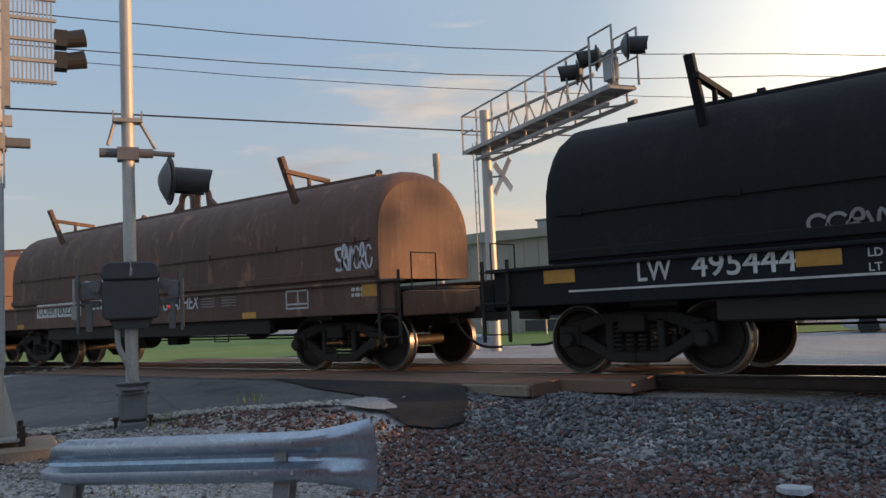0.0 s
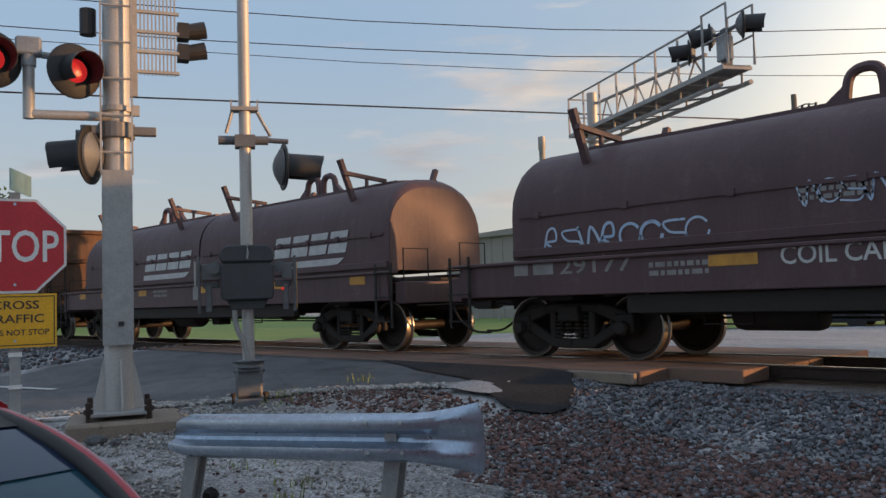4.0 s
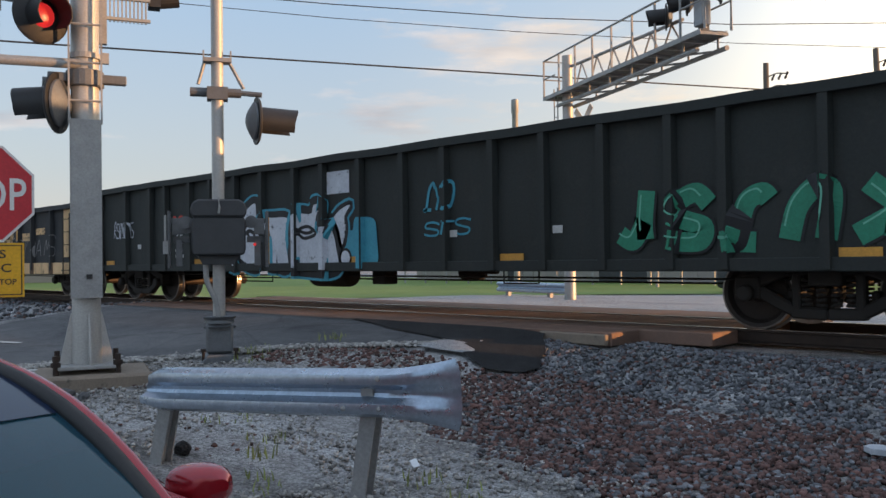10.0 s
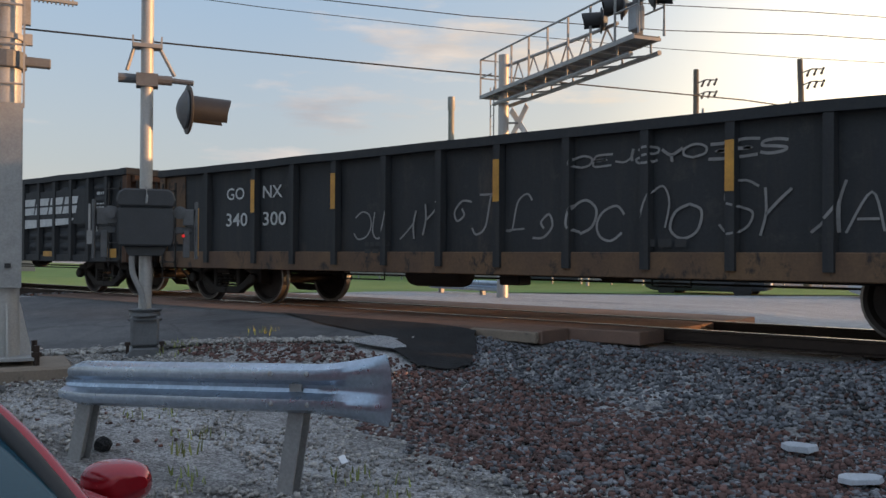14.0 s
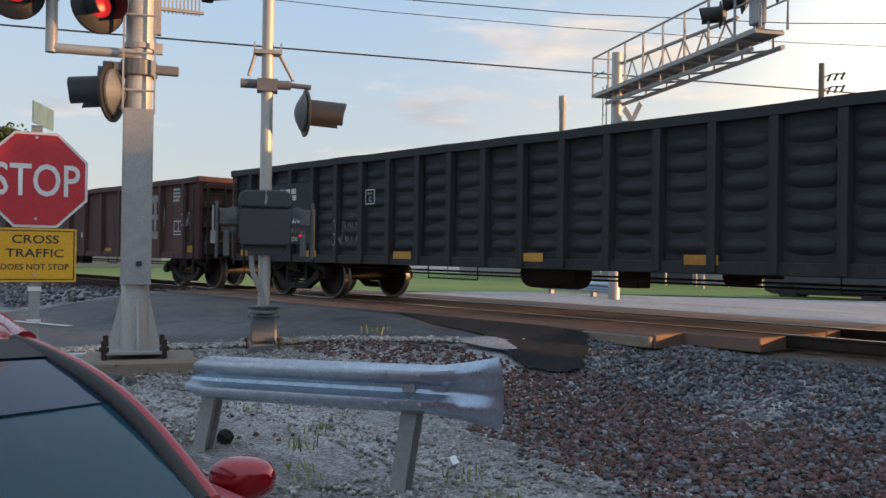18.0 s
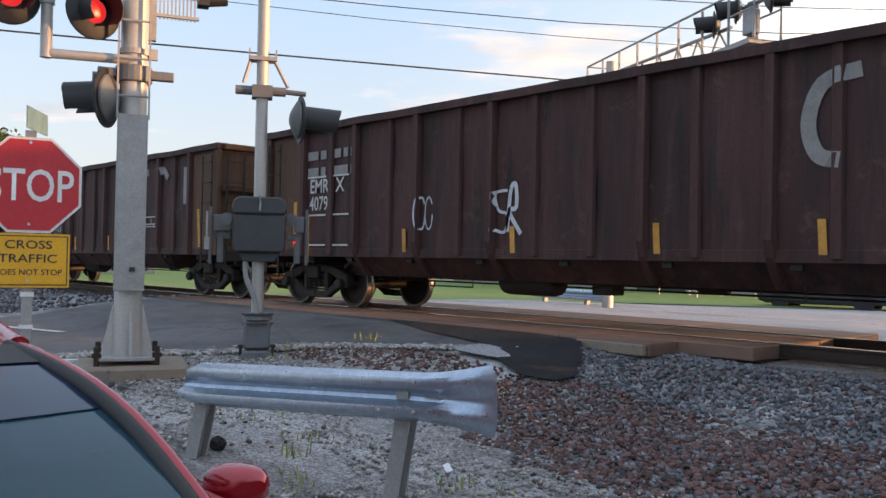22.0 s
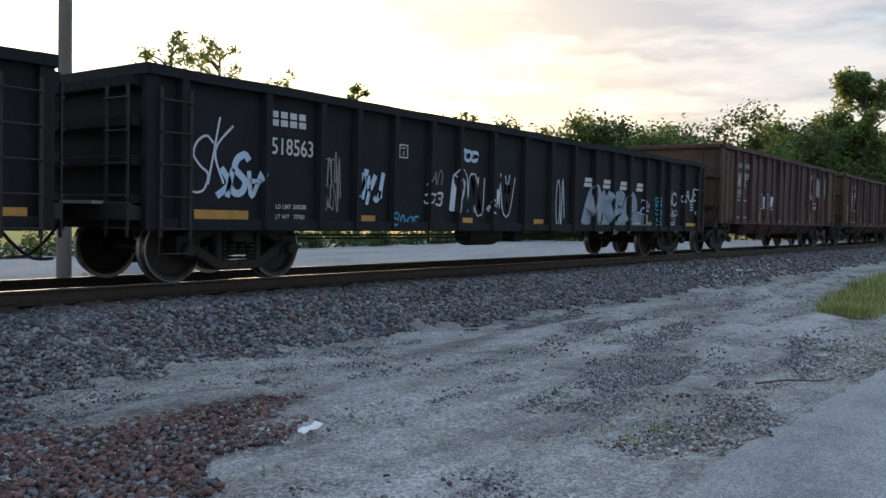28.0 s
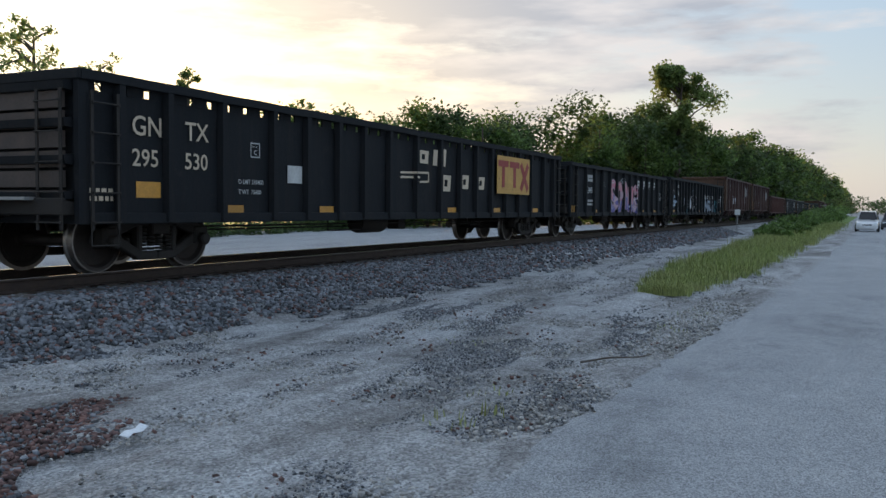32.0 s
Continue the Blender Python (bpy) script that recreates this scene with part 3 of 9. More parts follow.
def part(name, geo, material, parent, label="", at=None, bevel=0.0, smooth=False):
    """Links geometry as one mesh under a thing or a part."""
    return obj(name, geo.mesh(name, material, bevel, smooth), parent, at, label)


def thing(name, label, category, at=None, group="", kind=""):
    ob = new(name)
    ob.empty_display_size = 0.2
    if at is not None:
        ob.matrix_basis = at
    return tagged(ob, label, category, group, kind)


LETTERS = {}


def lettering(text, height, slant=0.0, spacing=1.0):
    """Flat letters of the given height, facing -y, starting at x = 0."""
    key = (text, height, slant, spacing)
    if key not in LETTERS:
        cu = bpy.data.curves.new("letters", 'FONT')
        cu.body, cu.size, cu.shear, cu.space_character = text, height / 0.69, slant, spacing
        cu.resolution_u, cu.offset = 3, 0.014 * height
        ob = bpy.data.objects.new("letters", cu)
        me = bpy.data.meshes.new_from_object(ob)
        bpy.data.objects.remove(ob)
        me.transform(pose(0, 0, 0, 90, 0, 0))
        LETTERS[key] = me
    return LETTERS[key].copy()


def write(text, height, material, parent, at, name="lettering", slant=0.0, spacing=1.0, bold=0.0, width=None):
    me = lettering(text, height, slant, spacing)
    if width:
        w = max(v.co.x for v in me.vertices) - min(v.co.x for v in me.vertices)
        me.transform(Matrix.Diagonal((width / w, 1, 1, 1)))
    me.materials.clear()
    me.materials.append(M[material])
    return obj(name, me, parent, at)


def ribbon(geo, points, width, wall, x_min=-99, x_max=99):
    """A painted stroke on a side: points in x, z; wall gives the side's y at an x."""
    pts = []
    for (x0, z0), (x1, z1) in zip(points, points[1:]):
        n = max(1, int(math.hypot(x1 - x0, z1 - z0) / 0.04))
        pts += [(x0 + (x1 - x0) * i / n, z0 + (z1 - z0) * i / n) for i in range(n)]
    pts.append(points[-1])
    verts = []
    reach = max(1, int(width / 0.07))
    for i, (x, z) in enumerate(pts):
        xa, za = pts[max(0, i - reach)]
        xb, zb = pts[min(len(pts) - 1, i + reach)]
        d = math.hypot(xb - xa, zb - za) or 1
        nx, nz = -(zb - za) / d * width / 2, (xb - xa) / d * width / 2
        for s in (-1, 1):
            px = min(max(x + s * nx, x_min), x_max)
            verts.append((px, wall(px), z + s * nz))
    geo.add(verts, [(2 * i, 2 * i + 1, 2 * i + 3, 2 * i + 2) for i in range(len(pts) - 1)])


def curve_through(pts, n=6):
    """A smooth line through points (Catmull-Rom)."""
    out = []
    for i in range(len(pts) - 1):
        p0, p1, p2, p3 = pts[max(i - 1, 0)], pts[i], pts[i + 1], pts[min(i + 2, len(pts) - 1)]
        for k in range(n):
            t = k / n
            out.append(tuple(0.5 * (2 * b + (c - a) * t + (2 * a - 5 * b + 4 * c - d) * t * t + (3 * b - a - 3 * c + d) * t ** 3) for a, b, c, d in zip(p0, p1, p2, p3)))
    return out + [pts[-1]]


# ---------------------------------------------------------------- ground
YR = 9.776            # near rail
YC = YR + 0.755       # middle of the track


def ramp(v, stops):
    for (a, p), (b, q) in zip(stops, stops[1:]):
        if v <= b:
            t = min(1, max(0, (v - a) / (b - a)))
            return p + (q - p) * t
    return stops[-1][1]


RIGHT = [(-40, -0.8), (-7, -0.74), (2.0, -0.70), (5.0, -0.64), (7.15, -0.60), (8.55, -0.21), (12.6, -0.21), (14.2, -0.42), (30, -0.5), (60, -0.6)]
LEFT = [(-40, -0.8), (0, -0.66), (2, -0.60), (4, -0.45), (5.6, -0.40), (6.6, -0.24), (8.3, -0.06), (12.8, -0.05), (16, -0.25), (30, -0.45), (60, -0.6)]


def height(x, y):
    w = min(1, max(0, (-x - 4.6) / 2.8))
    w *= 1 - min(1, max(0, (-x - 19.2) / 1.6)) * (1 if y > 6.4 else max(0, (y - 5.4)))
    w = w * w * (3 - 2 * w)
    return ramp(y, RIGHT) * (1 - w) + ramp(y, LEFT) * w


def rough(x, y, amount=0.02):
    return amount * (noise.noise((x * 0.9, y * 0.9, 0)) + 0.5 * noise.noise((x * 2.7, y * 2.7, 3)))


def axis(lo, hi, near_lo, near_hi, step):
    a = list(np.arange(near_lo, near_hi, step))
    out, s, v = [], step, near_lo
    while v > lo:
        s *= 1.35
        v -= s
        out.append(max(v, lo))
    tail, s, v = [], step, a[-1]
    while v < hi:
        s *= 1.35
        v += s
        tail.append(min(v, hi))
    return out[::-1] + a + tail


def sheet(name, xs, ys, z, material, label, category, smooth=True, kind="structure"):
    verts = [(x, y, z(x, y)) for y in ys for x in xs]
    n = len(xs)
    g = Geo()
    g.v, g.f = verts, [(j * n + i, j * n + i + 1, (j + 1) * n + i + 1, (j + 1) * n + i) for j in range(len(ys) - 1) for i in range(n - 1)]
    me = bpy.data.meshes.new(name)
    me.from_pydata(g.v, [], g.f)
    me.materials.append(M[material])
    if smooth:
        me.shade_smooth()
    return tagged(new(name, me), label, category, kind=kind)


def strip(name, ts, a, b, n, z, material, label, category="road", lift=0.02, kind="structure"):
    """A surface between two edges a(t) and b(t), laid over the ground."""
    verts, faces = [], []
    for t in ts:
        (xa, ya), (xb, yb) = a(t), b(t)
        for k in range(n + 1):
            x, y = xa + (xb - xa) * k / n, ya + (yb - ya) * k / n
            verts.append((x, y, z(x, y) + lift))
    for j in range(len(ts) - 1):
        faces += [(j * (n + 1) + k, j * (n + 1) + k + 1, (j + 1) * (n + 1) + k + 1, (j + 1) * (n + 1) + k) for k in range(n)]
    me = bpy.data.meshes.new(name)
    me.from_pydata(verts, [], faces)
    me.materials.append(M[material])
    me.shade_smooth()
    return tagged(new(name, me), label, category, kind=kind)


def ruts(x, y):
    """Shallow tyre ruts and hollows in the dirt beside the street."""
    if x < 2.5 or y > 7.2 or y < 1.5:
        return 0.0
    edge = min(1, (x - 2.5) / 1.5, (7.2 - y) / 0.8, (y - 1.5) / 0.5)
    line = y - 0.10 * x - 0.9 * noise.noise((x * 0.09, 0, 3))
    return edge * (0.045 * math.sin(6.3 * line) * max(0, 0.3 + noise.noise((x * 0.2, y * 0.5, 9))) + 0.05 * noise.noise((x * 0.5, y * 0.9, 5)))


sheet("ground", axis(-1500, 1500, -22, 30, 0.22), axis(-1500, 1500, -8, 16, 0.18), lambda x, y: height(x, y) + rough(x, y, 0.02) + ruts(x, y) - 0.01,
      "soil", "grey crushed stone and dusty dirt ground beside the track", "ground")

# roads
ts = [-14 + 0.4 * i for i in range(57)] + [8.38]
right_edge = [(-14, -12), (3.0, -12), (4.5, -11.4), (5.6, -10.6), (6.3, -9.7), (6.9, -8.4), (7.4, -7.3), (8.38, -6.65)]
strip("road_crossing", ts, lambda t: (-18.4, t), lambda t: (ramp(t, right_edge) + 0.05 * noise.noise((0, t * 2, 0)), t), 26, height, "asphalt",
      "grey worn asphalt road leading over the level crossing", lift=0.03)
strip("road_street", [-12 + 0.5 * i for i in range(28)] + [2 + 0.08 * i for i in range(250)] + [22 + 0.4 * i for i in range(20)] + [30 * 1.13 ** i for i in range(22)], lambda t: (t, -7.0),
      lambda t: (t, ramp(t, [(-12, 0.2), (-8, 0.5), (-2, 1.3), (3, 2.2), (8, 2.05), (12, 1.9), (16, 1.68), (24, 1.45), (42, 1.05), (110, 0.2), (400, -2.0)]) + 0.12 * noise.noise((t * 0.9, 0, 0)) + 0.09 * noise.noise((t * 3.5, 7, 0)) + 0.05 * noise.noise((t * 9, 3, 0))),
      24, height, "asphalt_pale", "pale grey weathered asphalt street beside the railway", lift=0.03)
strip("road_far", [-30 + 0.8 * i for i in range(90)] + [42 * 1.15 ** i for i in range(18)], lambda t: (t, 12.75),
      lambda t: (t, ramp(t, [(-30, 13.6), (-24, 16.5), (-15, 23.5), (-8, 32), (0, 34), (60, 30), (300, 26)])), 20, height, "asphalt_pale",
      "pale asphalt road and yard behind the railway", lift=0.03)
PATCH = [(6.85, -6.2), (7.0, -6.02), (7.33, -5.9), (7.8, -6.15), (8.36, -6.62)]
strip("asphalt_patch", [6.85 + 0.05 * i for i in range(30)] + [8.36], lambda t: (ramp(t, [(6.85, -6.3), (6.95, -6.55), (7.1, -6.85), (7.45, -7.5), (7.8, -8.7), (8.36, -10.4)]) + 0.14 * noise.noise((t * 3, 5, 2)), t),
      lambda t: (ramp(t, PATCH) + 0.08 * noise.noise((t * 4, 0, 2)), t), 10, height, "asphalt_fresh", "black fresh asphalt patch at the edge of the crossing", lift=0.05)
strip("worn_patch", [6.95 + 0.05 * i for i in range(10)], lambda t: (-7.45 + 0.25 * noise.noise((t * 6, 0, 1)) + 0.4 * abs(t - 7.15), t), lambda t: (-6.75 - 0.8 * abs(t - 7.15) + 0.2 * noise.noise((t * 7, 3, 1)), t), 6, height,
      "asphalt_pale", "pale broken asphalt remnant beside the fresh patch", lift=0.055)
strip("grass_far", [-160, -120, -90, -70, -55, -45, -38, -32, -28, -24, -20, -16, -12, -8, -5, -2], lambda t: (t, ramp(t, [(-160, 14.5), (-30, 14.8), (-24, 17.5), (-15, 24.8), (-8, 33.2), (-2, 35)])),
      lambda t: (t, ramp(t, [(-160, 70), (-20, 41), (-2, 44)])), 14, height, "grass", "green mown grass behind the railway", "grass", lift=0.03)
strip("grass_back", [0, 10, 20, 40, 60, 100, 160, 300, 500], lambda t: (t, ramp(t, [(0, 35), (60, 31), (300, 27), (500, 26)])), lambda t: (t, 90), 14, height, "grass",
      "green grass in front of the woods", "grass", lift=0.03)
for n_, (xa, ya, xb, yb, w_) in enumerate([(-12.3, 2.6, -9.9, 4.75, 0.12), (-17.2, 4.3, -14.5, 4.9, 0.14)]):
    d_ = Vector((xb - xa, yb - ya)).normalized()
    strip("road_line", [0, 0.2, 0.4, 0.6, 0.8, 1], lambda t: (xa + (xb - xa) * t, ya + (yb - ya) * t),
          lambda t: (xa + (xb - xa) * t - d_.y * w_, ya + (yb - ya) * t + d_.x * w_), 1, height, "road_white", "worn white painted line on the asphalt", "road line", lift=0.045)

# ---------------------------------------------------------------- track
rail_profile = [(-0.07, -0.17), (0.07, -0.17), (0.07, -0.155), (0.012, -0.14), (0.012, -0.04), (0.036, -0.03), (0.036, -0.004), (-0.036, -0.004), (-0.036, -0.03), (-0.012, -0.04), (-0.012, -0.14), (-0.07, -0.155)]
for y_ in (YR, YR + 1.51):
    rail = thing("rail", "rusty brown steel rail with a polished head", "rail", pose(0, y_, 0), "rails of the track", "structure")
    part("web", Geo().prism(rail_profile, 900, pose(-350, 0, 0, 0, 0, -90)), "rail", rail)
    part("head", Geo().box(100, 0, -0.002, 900, 0.062, 0.006), "railhead", rail, "shiny worn running surface")
track = thing("track_bed", "wooden ties bedded in ballast under the rails", "track", pose(0, YC, 0), kind="structure")
tie_mesh = Geo().box(0, 0, 0, 0.23, 2.6, 0.18).mesh("tie", "tie", bevel=0.015)
plate_mesh = Geo().box(0, 0, 0, 0.2, 0.34, 0.02).mesh("tie_plate", "rail")
for i in range(100):
    x_ = -2.6 + 0.52 * i
    tie = obj("tie", tie_mesh, track, pose(x_ + random.uniform(-.02, .02), random.uniform(-.05, .05), -0.265, 0, 0, random.uniform(-1.2, 1.2)))
    obj("tie_plate", plate_mesh, tie, pose(0, -0.755, 0.1))
far_ties = Geo()
for i in range(320):
    far_ties.box(-19.5 - 0.52 * i if i < 160 else 49.5 + 0.52 * (i - 160), 0, -0.265, 0.23, 2.6, 0.18)
tagged(part("far_ties", far_ties, "tie", track), kind="stuff")

crossing = thing("crossing_panels", "rust stained crossing panels flush with the rails", "crossing", pose(0, 0, 0), kind="structure")


def plank(x0, x1, y0, y1, top, thick, material="panel"):
    return part("panel", Geo().box((x0 + x1) / 2, (y0 + y1) / 2, top - thick / 2, x1 - x0 - 0.012, y1 - y0 - 0.01, thick), material, crossing, bevel=0.012)


for i in range(6):
    x1 = -4.72 - 2.3 * i
    plank(x1 - 2.3 - (0.0 if i else 0.0), x1 - (0.95 if i == 0 else 0.0), 8.42, 9.03, -0.012 - 0.004 * (i % 2), 0.16, "panel")
    plank(x1 - 2.3, x1, 9.03, 9.68, -0.008, 0.16)
    plank(x1 - 2.3, x1, 11.4, 12.7, -0.01, 0.16)
    for k in range(3):
        plank(x1 - 2.3, x1, 9.90 + 0.43 * k, 9.90 + 0.43 * (k + 1), -0.012 - 0.006 * (k % 2), 0.16)
plank(-6.68, -5.70, 8.33, 8.42, -0.03, 0.13, "concrete")

# ---------------------------------------------------------------- wagons
R_WHEEL = 0.44
MOVING, ROLLING = [], []
V = 9.612


def wheelset_meshes():
    wheels, treads = Geo(), []
    for s in (-1, 1):
        m = pose(0, s * 0.755, 0, 90, 0, 0)
        prof = [(0.02, -s * 0.07), (0.10, -s * 0.07), (0.12, -s * 0.03), (0.33, s * 0.0), (0.37, -s * 0.06), (0.425, -s * 0.066), (0.425, s * 0.06), (0.36, s * 0.06), (0.33, s * 0.03), (0.12, s * 0.03), (0.10, s * 0.05), (0.02, s * 0.05)]
        wheels.lathe(prof, 28, m)
        treads.append(Geo().lathe([(0.415, -s * 0.068), (0.436, -s * 0.066), (0.44, s * 0.03), (0.468, s * 0.045), (0.468, s * 0.07), (0.415, s * 0.07)], 28, m, closed=False).mesh("tread", "tread", smooth=True))
    wheels.lathe([(0.085, -0.98), (0.085, 0.98)], 12, pose(0, 0, 0, 90, 0, 0))
    for s in (-1, 1):
        for k in range(3):
            a = 2 * math.pi * k / 3
            wheels.box(0.05 * math.cos(a), s * 0.985, 0.05 * math.sin(a), 0.03, 0.02, 0.03)
    return wheels.mesh("wheelset", "wheel", smooth=True), treads


WHEELS, TREADS = wheelset_meshes()


def side_frame_mesh():
    g = Geo()
    d = 0.14
    # cast frame: top member, two slanting members, bottom member, two journal ends
    def bar(x0, z0, x1, z1, w0, w1=None):
        w1 = w1 or w0
        a = math.atan2(z1 - z0, x1 - x0)
        nx, nz = -math.sin(a), math.cos(a)
        g.prism([(x0 + nx * w0 / 2, z0 + nz * w0 / 2), (x1 + nx * w1 / 2, z1 + nz * w1 / 2), (x1 - nx * w1 / 2, z1 - nz * w1 / 2), (x0 - nx * w0 / 2, z0 - nz * w0 / 2)], d, pose(0, -d / 2, 0))
    for s in (-1, 1):
        bar(s * 0.0, 0.72, s * 0.46, 0.70, 0.13)
        bar(s * 0.44, 0.71, s * 0.90, 0.56, 0.15, 0.2)
        bar(s * 0.84, 0.50, s * 0.36, 0.24, 0.15, 0.13)
        bar(s * 0.34, 0.70, s * 0.34, 0.26, 0.10)
        bar(s * 0.0, 0.22, s * 0.40, 0.23, 0.13)
        g.box(s * 0.889, 0, 0.50, 0.30, 0.20, 0.26)
        g.lathe([(0.10, 0), (0.10, 0.11), (0.07, 0.12)], 12, pose(s * 0.889, -0.09, 0.44, 90, 0, 0))
        g.lathe([(0.10, 0), (0.10, 0.11), (0.07, 0.12)], 12, pose(s * 0.889, 0.09, 0.44, -90, 0, 0))
    return g.mesh("side_frame", "under", bevel=0.02)


def spring_mesh():
    g = Geo()
    for k in range(4):
        for j in range(6):
            g.lathe([(0.058, 0), (0.066, 0.018), (0.058, 0.036)], 10, pose(-0.24 + 0.16 * k, 0, 0.30 + 0.055 * j))
    return g.mesh("spring_nest", "under")


FRAME, SPRINGS = side_frame_mesh(), spring_mesh()
BOLSTER = Geo().box(0, 0, 0.64, 0.36, 2.3, 0.22).box(0, 0, 0.80, 0.6, 0.6, 0.12).box(-0.45, 0, 0.42, 0.08, 1.9, 0.12).box(0.45, 0, 0.42, 0.08, 1.9, 0.12).mesh("bogie", "under", bevel=0.02)


def bogie(wagon, x):
    b = obj("bogie", BOLSTER, wagon, pose(x, 0, 0))
    for s in (-1, 1):
        obj("side_frame", FRAME, b, pose(0, s * 1.0, 0))
        tagged(obj("spring_nest", SPRINGS, b, pose(0, s * 1.0, 0)), kind="stuff")
        w = obj("wheelset", WHEELS, b, pose(s * 0.889, 0, R_WHEEL))
        for tread in TREADS:
            obj("tread", tread, b, pose(s * 0.889, 0, R_WHEEL))
        ROLLING.append((w, s * 0.889))
    return b


def hose(g, x, s):
    g.tube(curve_through([(x, -0.35, 0.74), (x + s * 0.18, -0.36, 0.52), (x + s * 0.45, -0.3, 0.34), (x + s * 0.75, -0.22, 0.32)]), 0.022, 6)


def coupler_mesh():
    g = Geo()
    g.box(0.2, 0, 0.84, 0.55, 0.16, 0.18)
    g.prism([(0.42, 0.70), (0.78, 0.72), (0.78, 0.96), (0.42, 0.98)], 0.26, pose(0, -0.1, 0))
    g.prism([(0.66, 0.70), (0.84, 0.74), (0.84, 0.94), (0.66, 0.98)], 0.14, pose(0, -0.2, 0))
    hose(g, 0.1, 1)
    g.tube([(0.02, -1.2, 0.92), (0.12, -1.2, 0.80), (0.12, 0.3, 0.80)], 0.015, 6)
    return g.mesh("coupler", "under", bevel=0.012)


COUPLER = coupler_mesh()


def ladder_mesh(width, z0, z1, rungs):
    g = Geo()
    for s in (0, width):
        g.box(s, 0, (z0 + z1) / 2, 0.045, 0.02, z1 - z0)
    for k in range(rungs):
        z = z0 + 0.1 + (z1 - z0 - 0.25) * k / (rungs - 1)
        g.tube([(0, -0.035, z), (width, -0.035, z)], 0.011, 6)
        for s in (0, width):
            g.box(s, -0.02, z, 0.03, 0.04, 0.03)
    return g


def underframe(wagon, hl, b, tall):
    g = Geo().box(0, 0, 0.86, 2 * hl - 0.5, 0.36, 0.34)
    frame_ = part("underframe", g, "under", wagon, bevel=0.0)
    for x in (-b, b):
        part("bolster", Geo().box(x, 0, 0.93, 0.6, 2.6, 0.2), "under", frame_)
    for k in range(-3, 4):
        part("cross_bearer", Geo().box(k * b / 4, 0, 0.94, 0.14, 2.9, 0.16), "under", frame_)
    part("air_reservoir", Geo().lathe([(0.02, 0), (0.2, 0.03), (0.22, 0.1), (0.22, 1.0), (0.2, 1.07), (0.02, 1.1)], 16, pose(-1.7, -0.75, 0.62, 0, 90, 0)), "under", wagon, smooth=True)
    part("brake_cylinder", Geo().lathe([(0.15, 0), (0.15, 0.45), (0.05, 0.5), (0.05, 0.8)], 14, pose(0.9, 0.55, 0.66, 0, 90, 0)), "under", wagon)
    part("brake_valve", Geo().box(0.2, -0.7, 0.62, 0.35, 0.3, 0.32), "under", wagon, bevel=0.02)
    g = Geo()
    for y, z in ((-0.9, 0.62), (-0.35, 0.55), (0.6, 0.58)):
        g.tube([(-b + 0.6, y, z), (b - 0.6, y, z - 0.03)], 0.016, 6)
    g.tube([(-b * 0.45, -1.25, 0.8), (-b * 0.45, -1.25, 0.5), (-b * 0.3, -1.25, 0.5), (-b * 0.3, -1.25, 0.8)], 0.014, 6)
    g.tube([(b * 0.42, -1.2, 0.85), (b * 0.42, -1.2, 0.52), (b * 0.5, -1.2, 0.52), (b * 0.5, -1.2, 0.85)], 0.014, 6)
    part("brake_rigging", g, "under", wagon)
    for s in (-1, 1):
        obj("coupler", COUPLER, wagon, pose(s * (hl - 0.1), 0, 0, 0, 0, 0 if s > 0 else 180))


POSTS = {}


def post_mesh(h0, h1, depth, material, curl):
    """A pressed side post; with curl its foot bends in under the side."""
    key = (round(h0, 2), round(h1, 2), depth, material, curl)
    if key not in POSTS:
        g = Geo()
        zs = ([h0, h0 + 0.1, h0 + 0.22, h0 + 0.36, h0 + 0.55] if curl else [h0]) + [h1]
        n = len(zs) - 1
        wa, rings, faces = 0.075, [], []
        for z in zs:
            i = curl * min(1.0, max(0.0, (h0 + 0.55 - z) / 0.55)) ** 1.6 if curl else 0.0
            rings += [(-wa, i, z), (wa, i, z), (wa * .7, i - depth, z), (-wa * .7, i - depth, z)]
        for k in range(n):
            a, c = 4 * k, 4 * k + 4
            faces += [(a + 3, a + 2, c + 2, c + 3), (a, a + 3, c + 3, c), (a + 2, a + 1, c + 1, c + 2)]
        g.add(rings, faces + [(0, 1, 2, 3), (4 * n, 4 * n + 3, 4 * n + 2, 4 * n + 1)])
        POSTS[key] = g.mesh("side_post", material)
    return POSTS[key]


def dented_sheet(hl, ys, z0, z1, s, seed, depth=0.03):
    """A side sheet of plate, pushed in here and there by loads; its outer face never stands out beyond ys."""
    nx, nz = int(2 * hl / 0.22), 9
    g = Geo()
    for face in (0, 1):
        for j in range(nz + 1):
            for i in range(nx + 1):
                x, z = -hl + 2 * hl * i / nx, z0 + (z1 - z0) * j / nz
                d = depth * max(0.0, 0.35 + noise.noise((x * 1.1 + seed, z * 1.3, s * 4.0)) + 0.5 * noise.noise((x * 3.1, z * 3.3 + seed, s * 9.0))) if 0 < i < nx else 0.0
                g.v.append((x, s * (ys - min(d, depth * 1.2) - 0.03 * face), z))
    n = (nx + 1) * (nz + 1)
    for j in range(nz):
        for i in range(nx):
            a = j * (nx + 1) + i
            g.f += [(a, a + 1, a + nx + 2, a + nx + 1), (n + a, n + a + nx + 1, n + a + nx + 2, n + a + 1)]
    for i in range(nx):
        t = nz * (nx + 1) + i
        g.f += [(i, n + i, n + i + 1, i + 1), (t, t + 1, n + t + 1, n + t)]
    return g


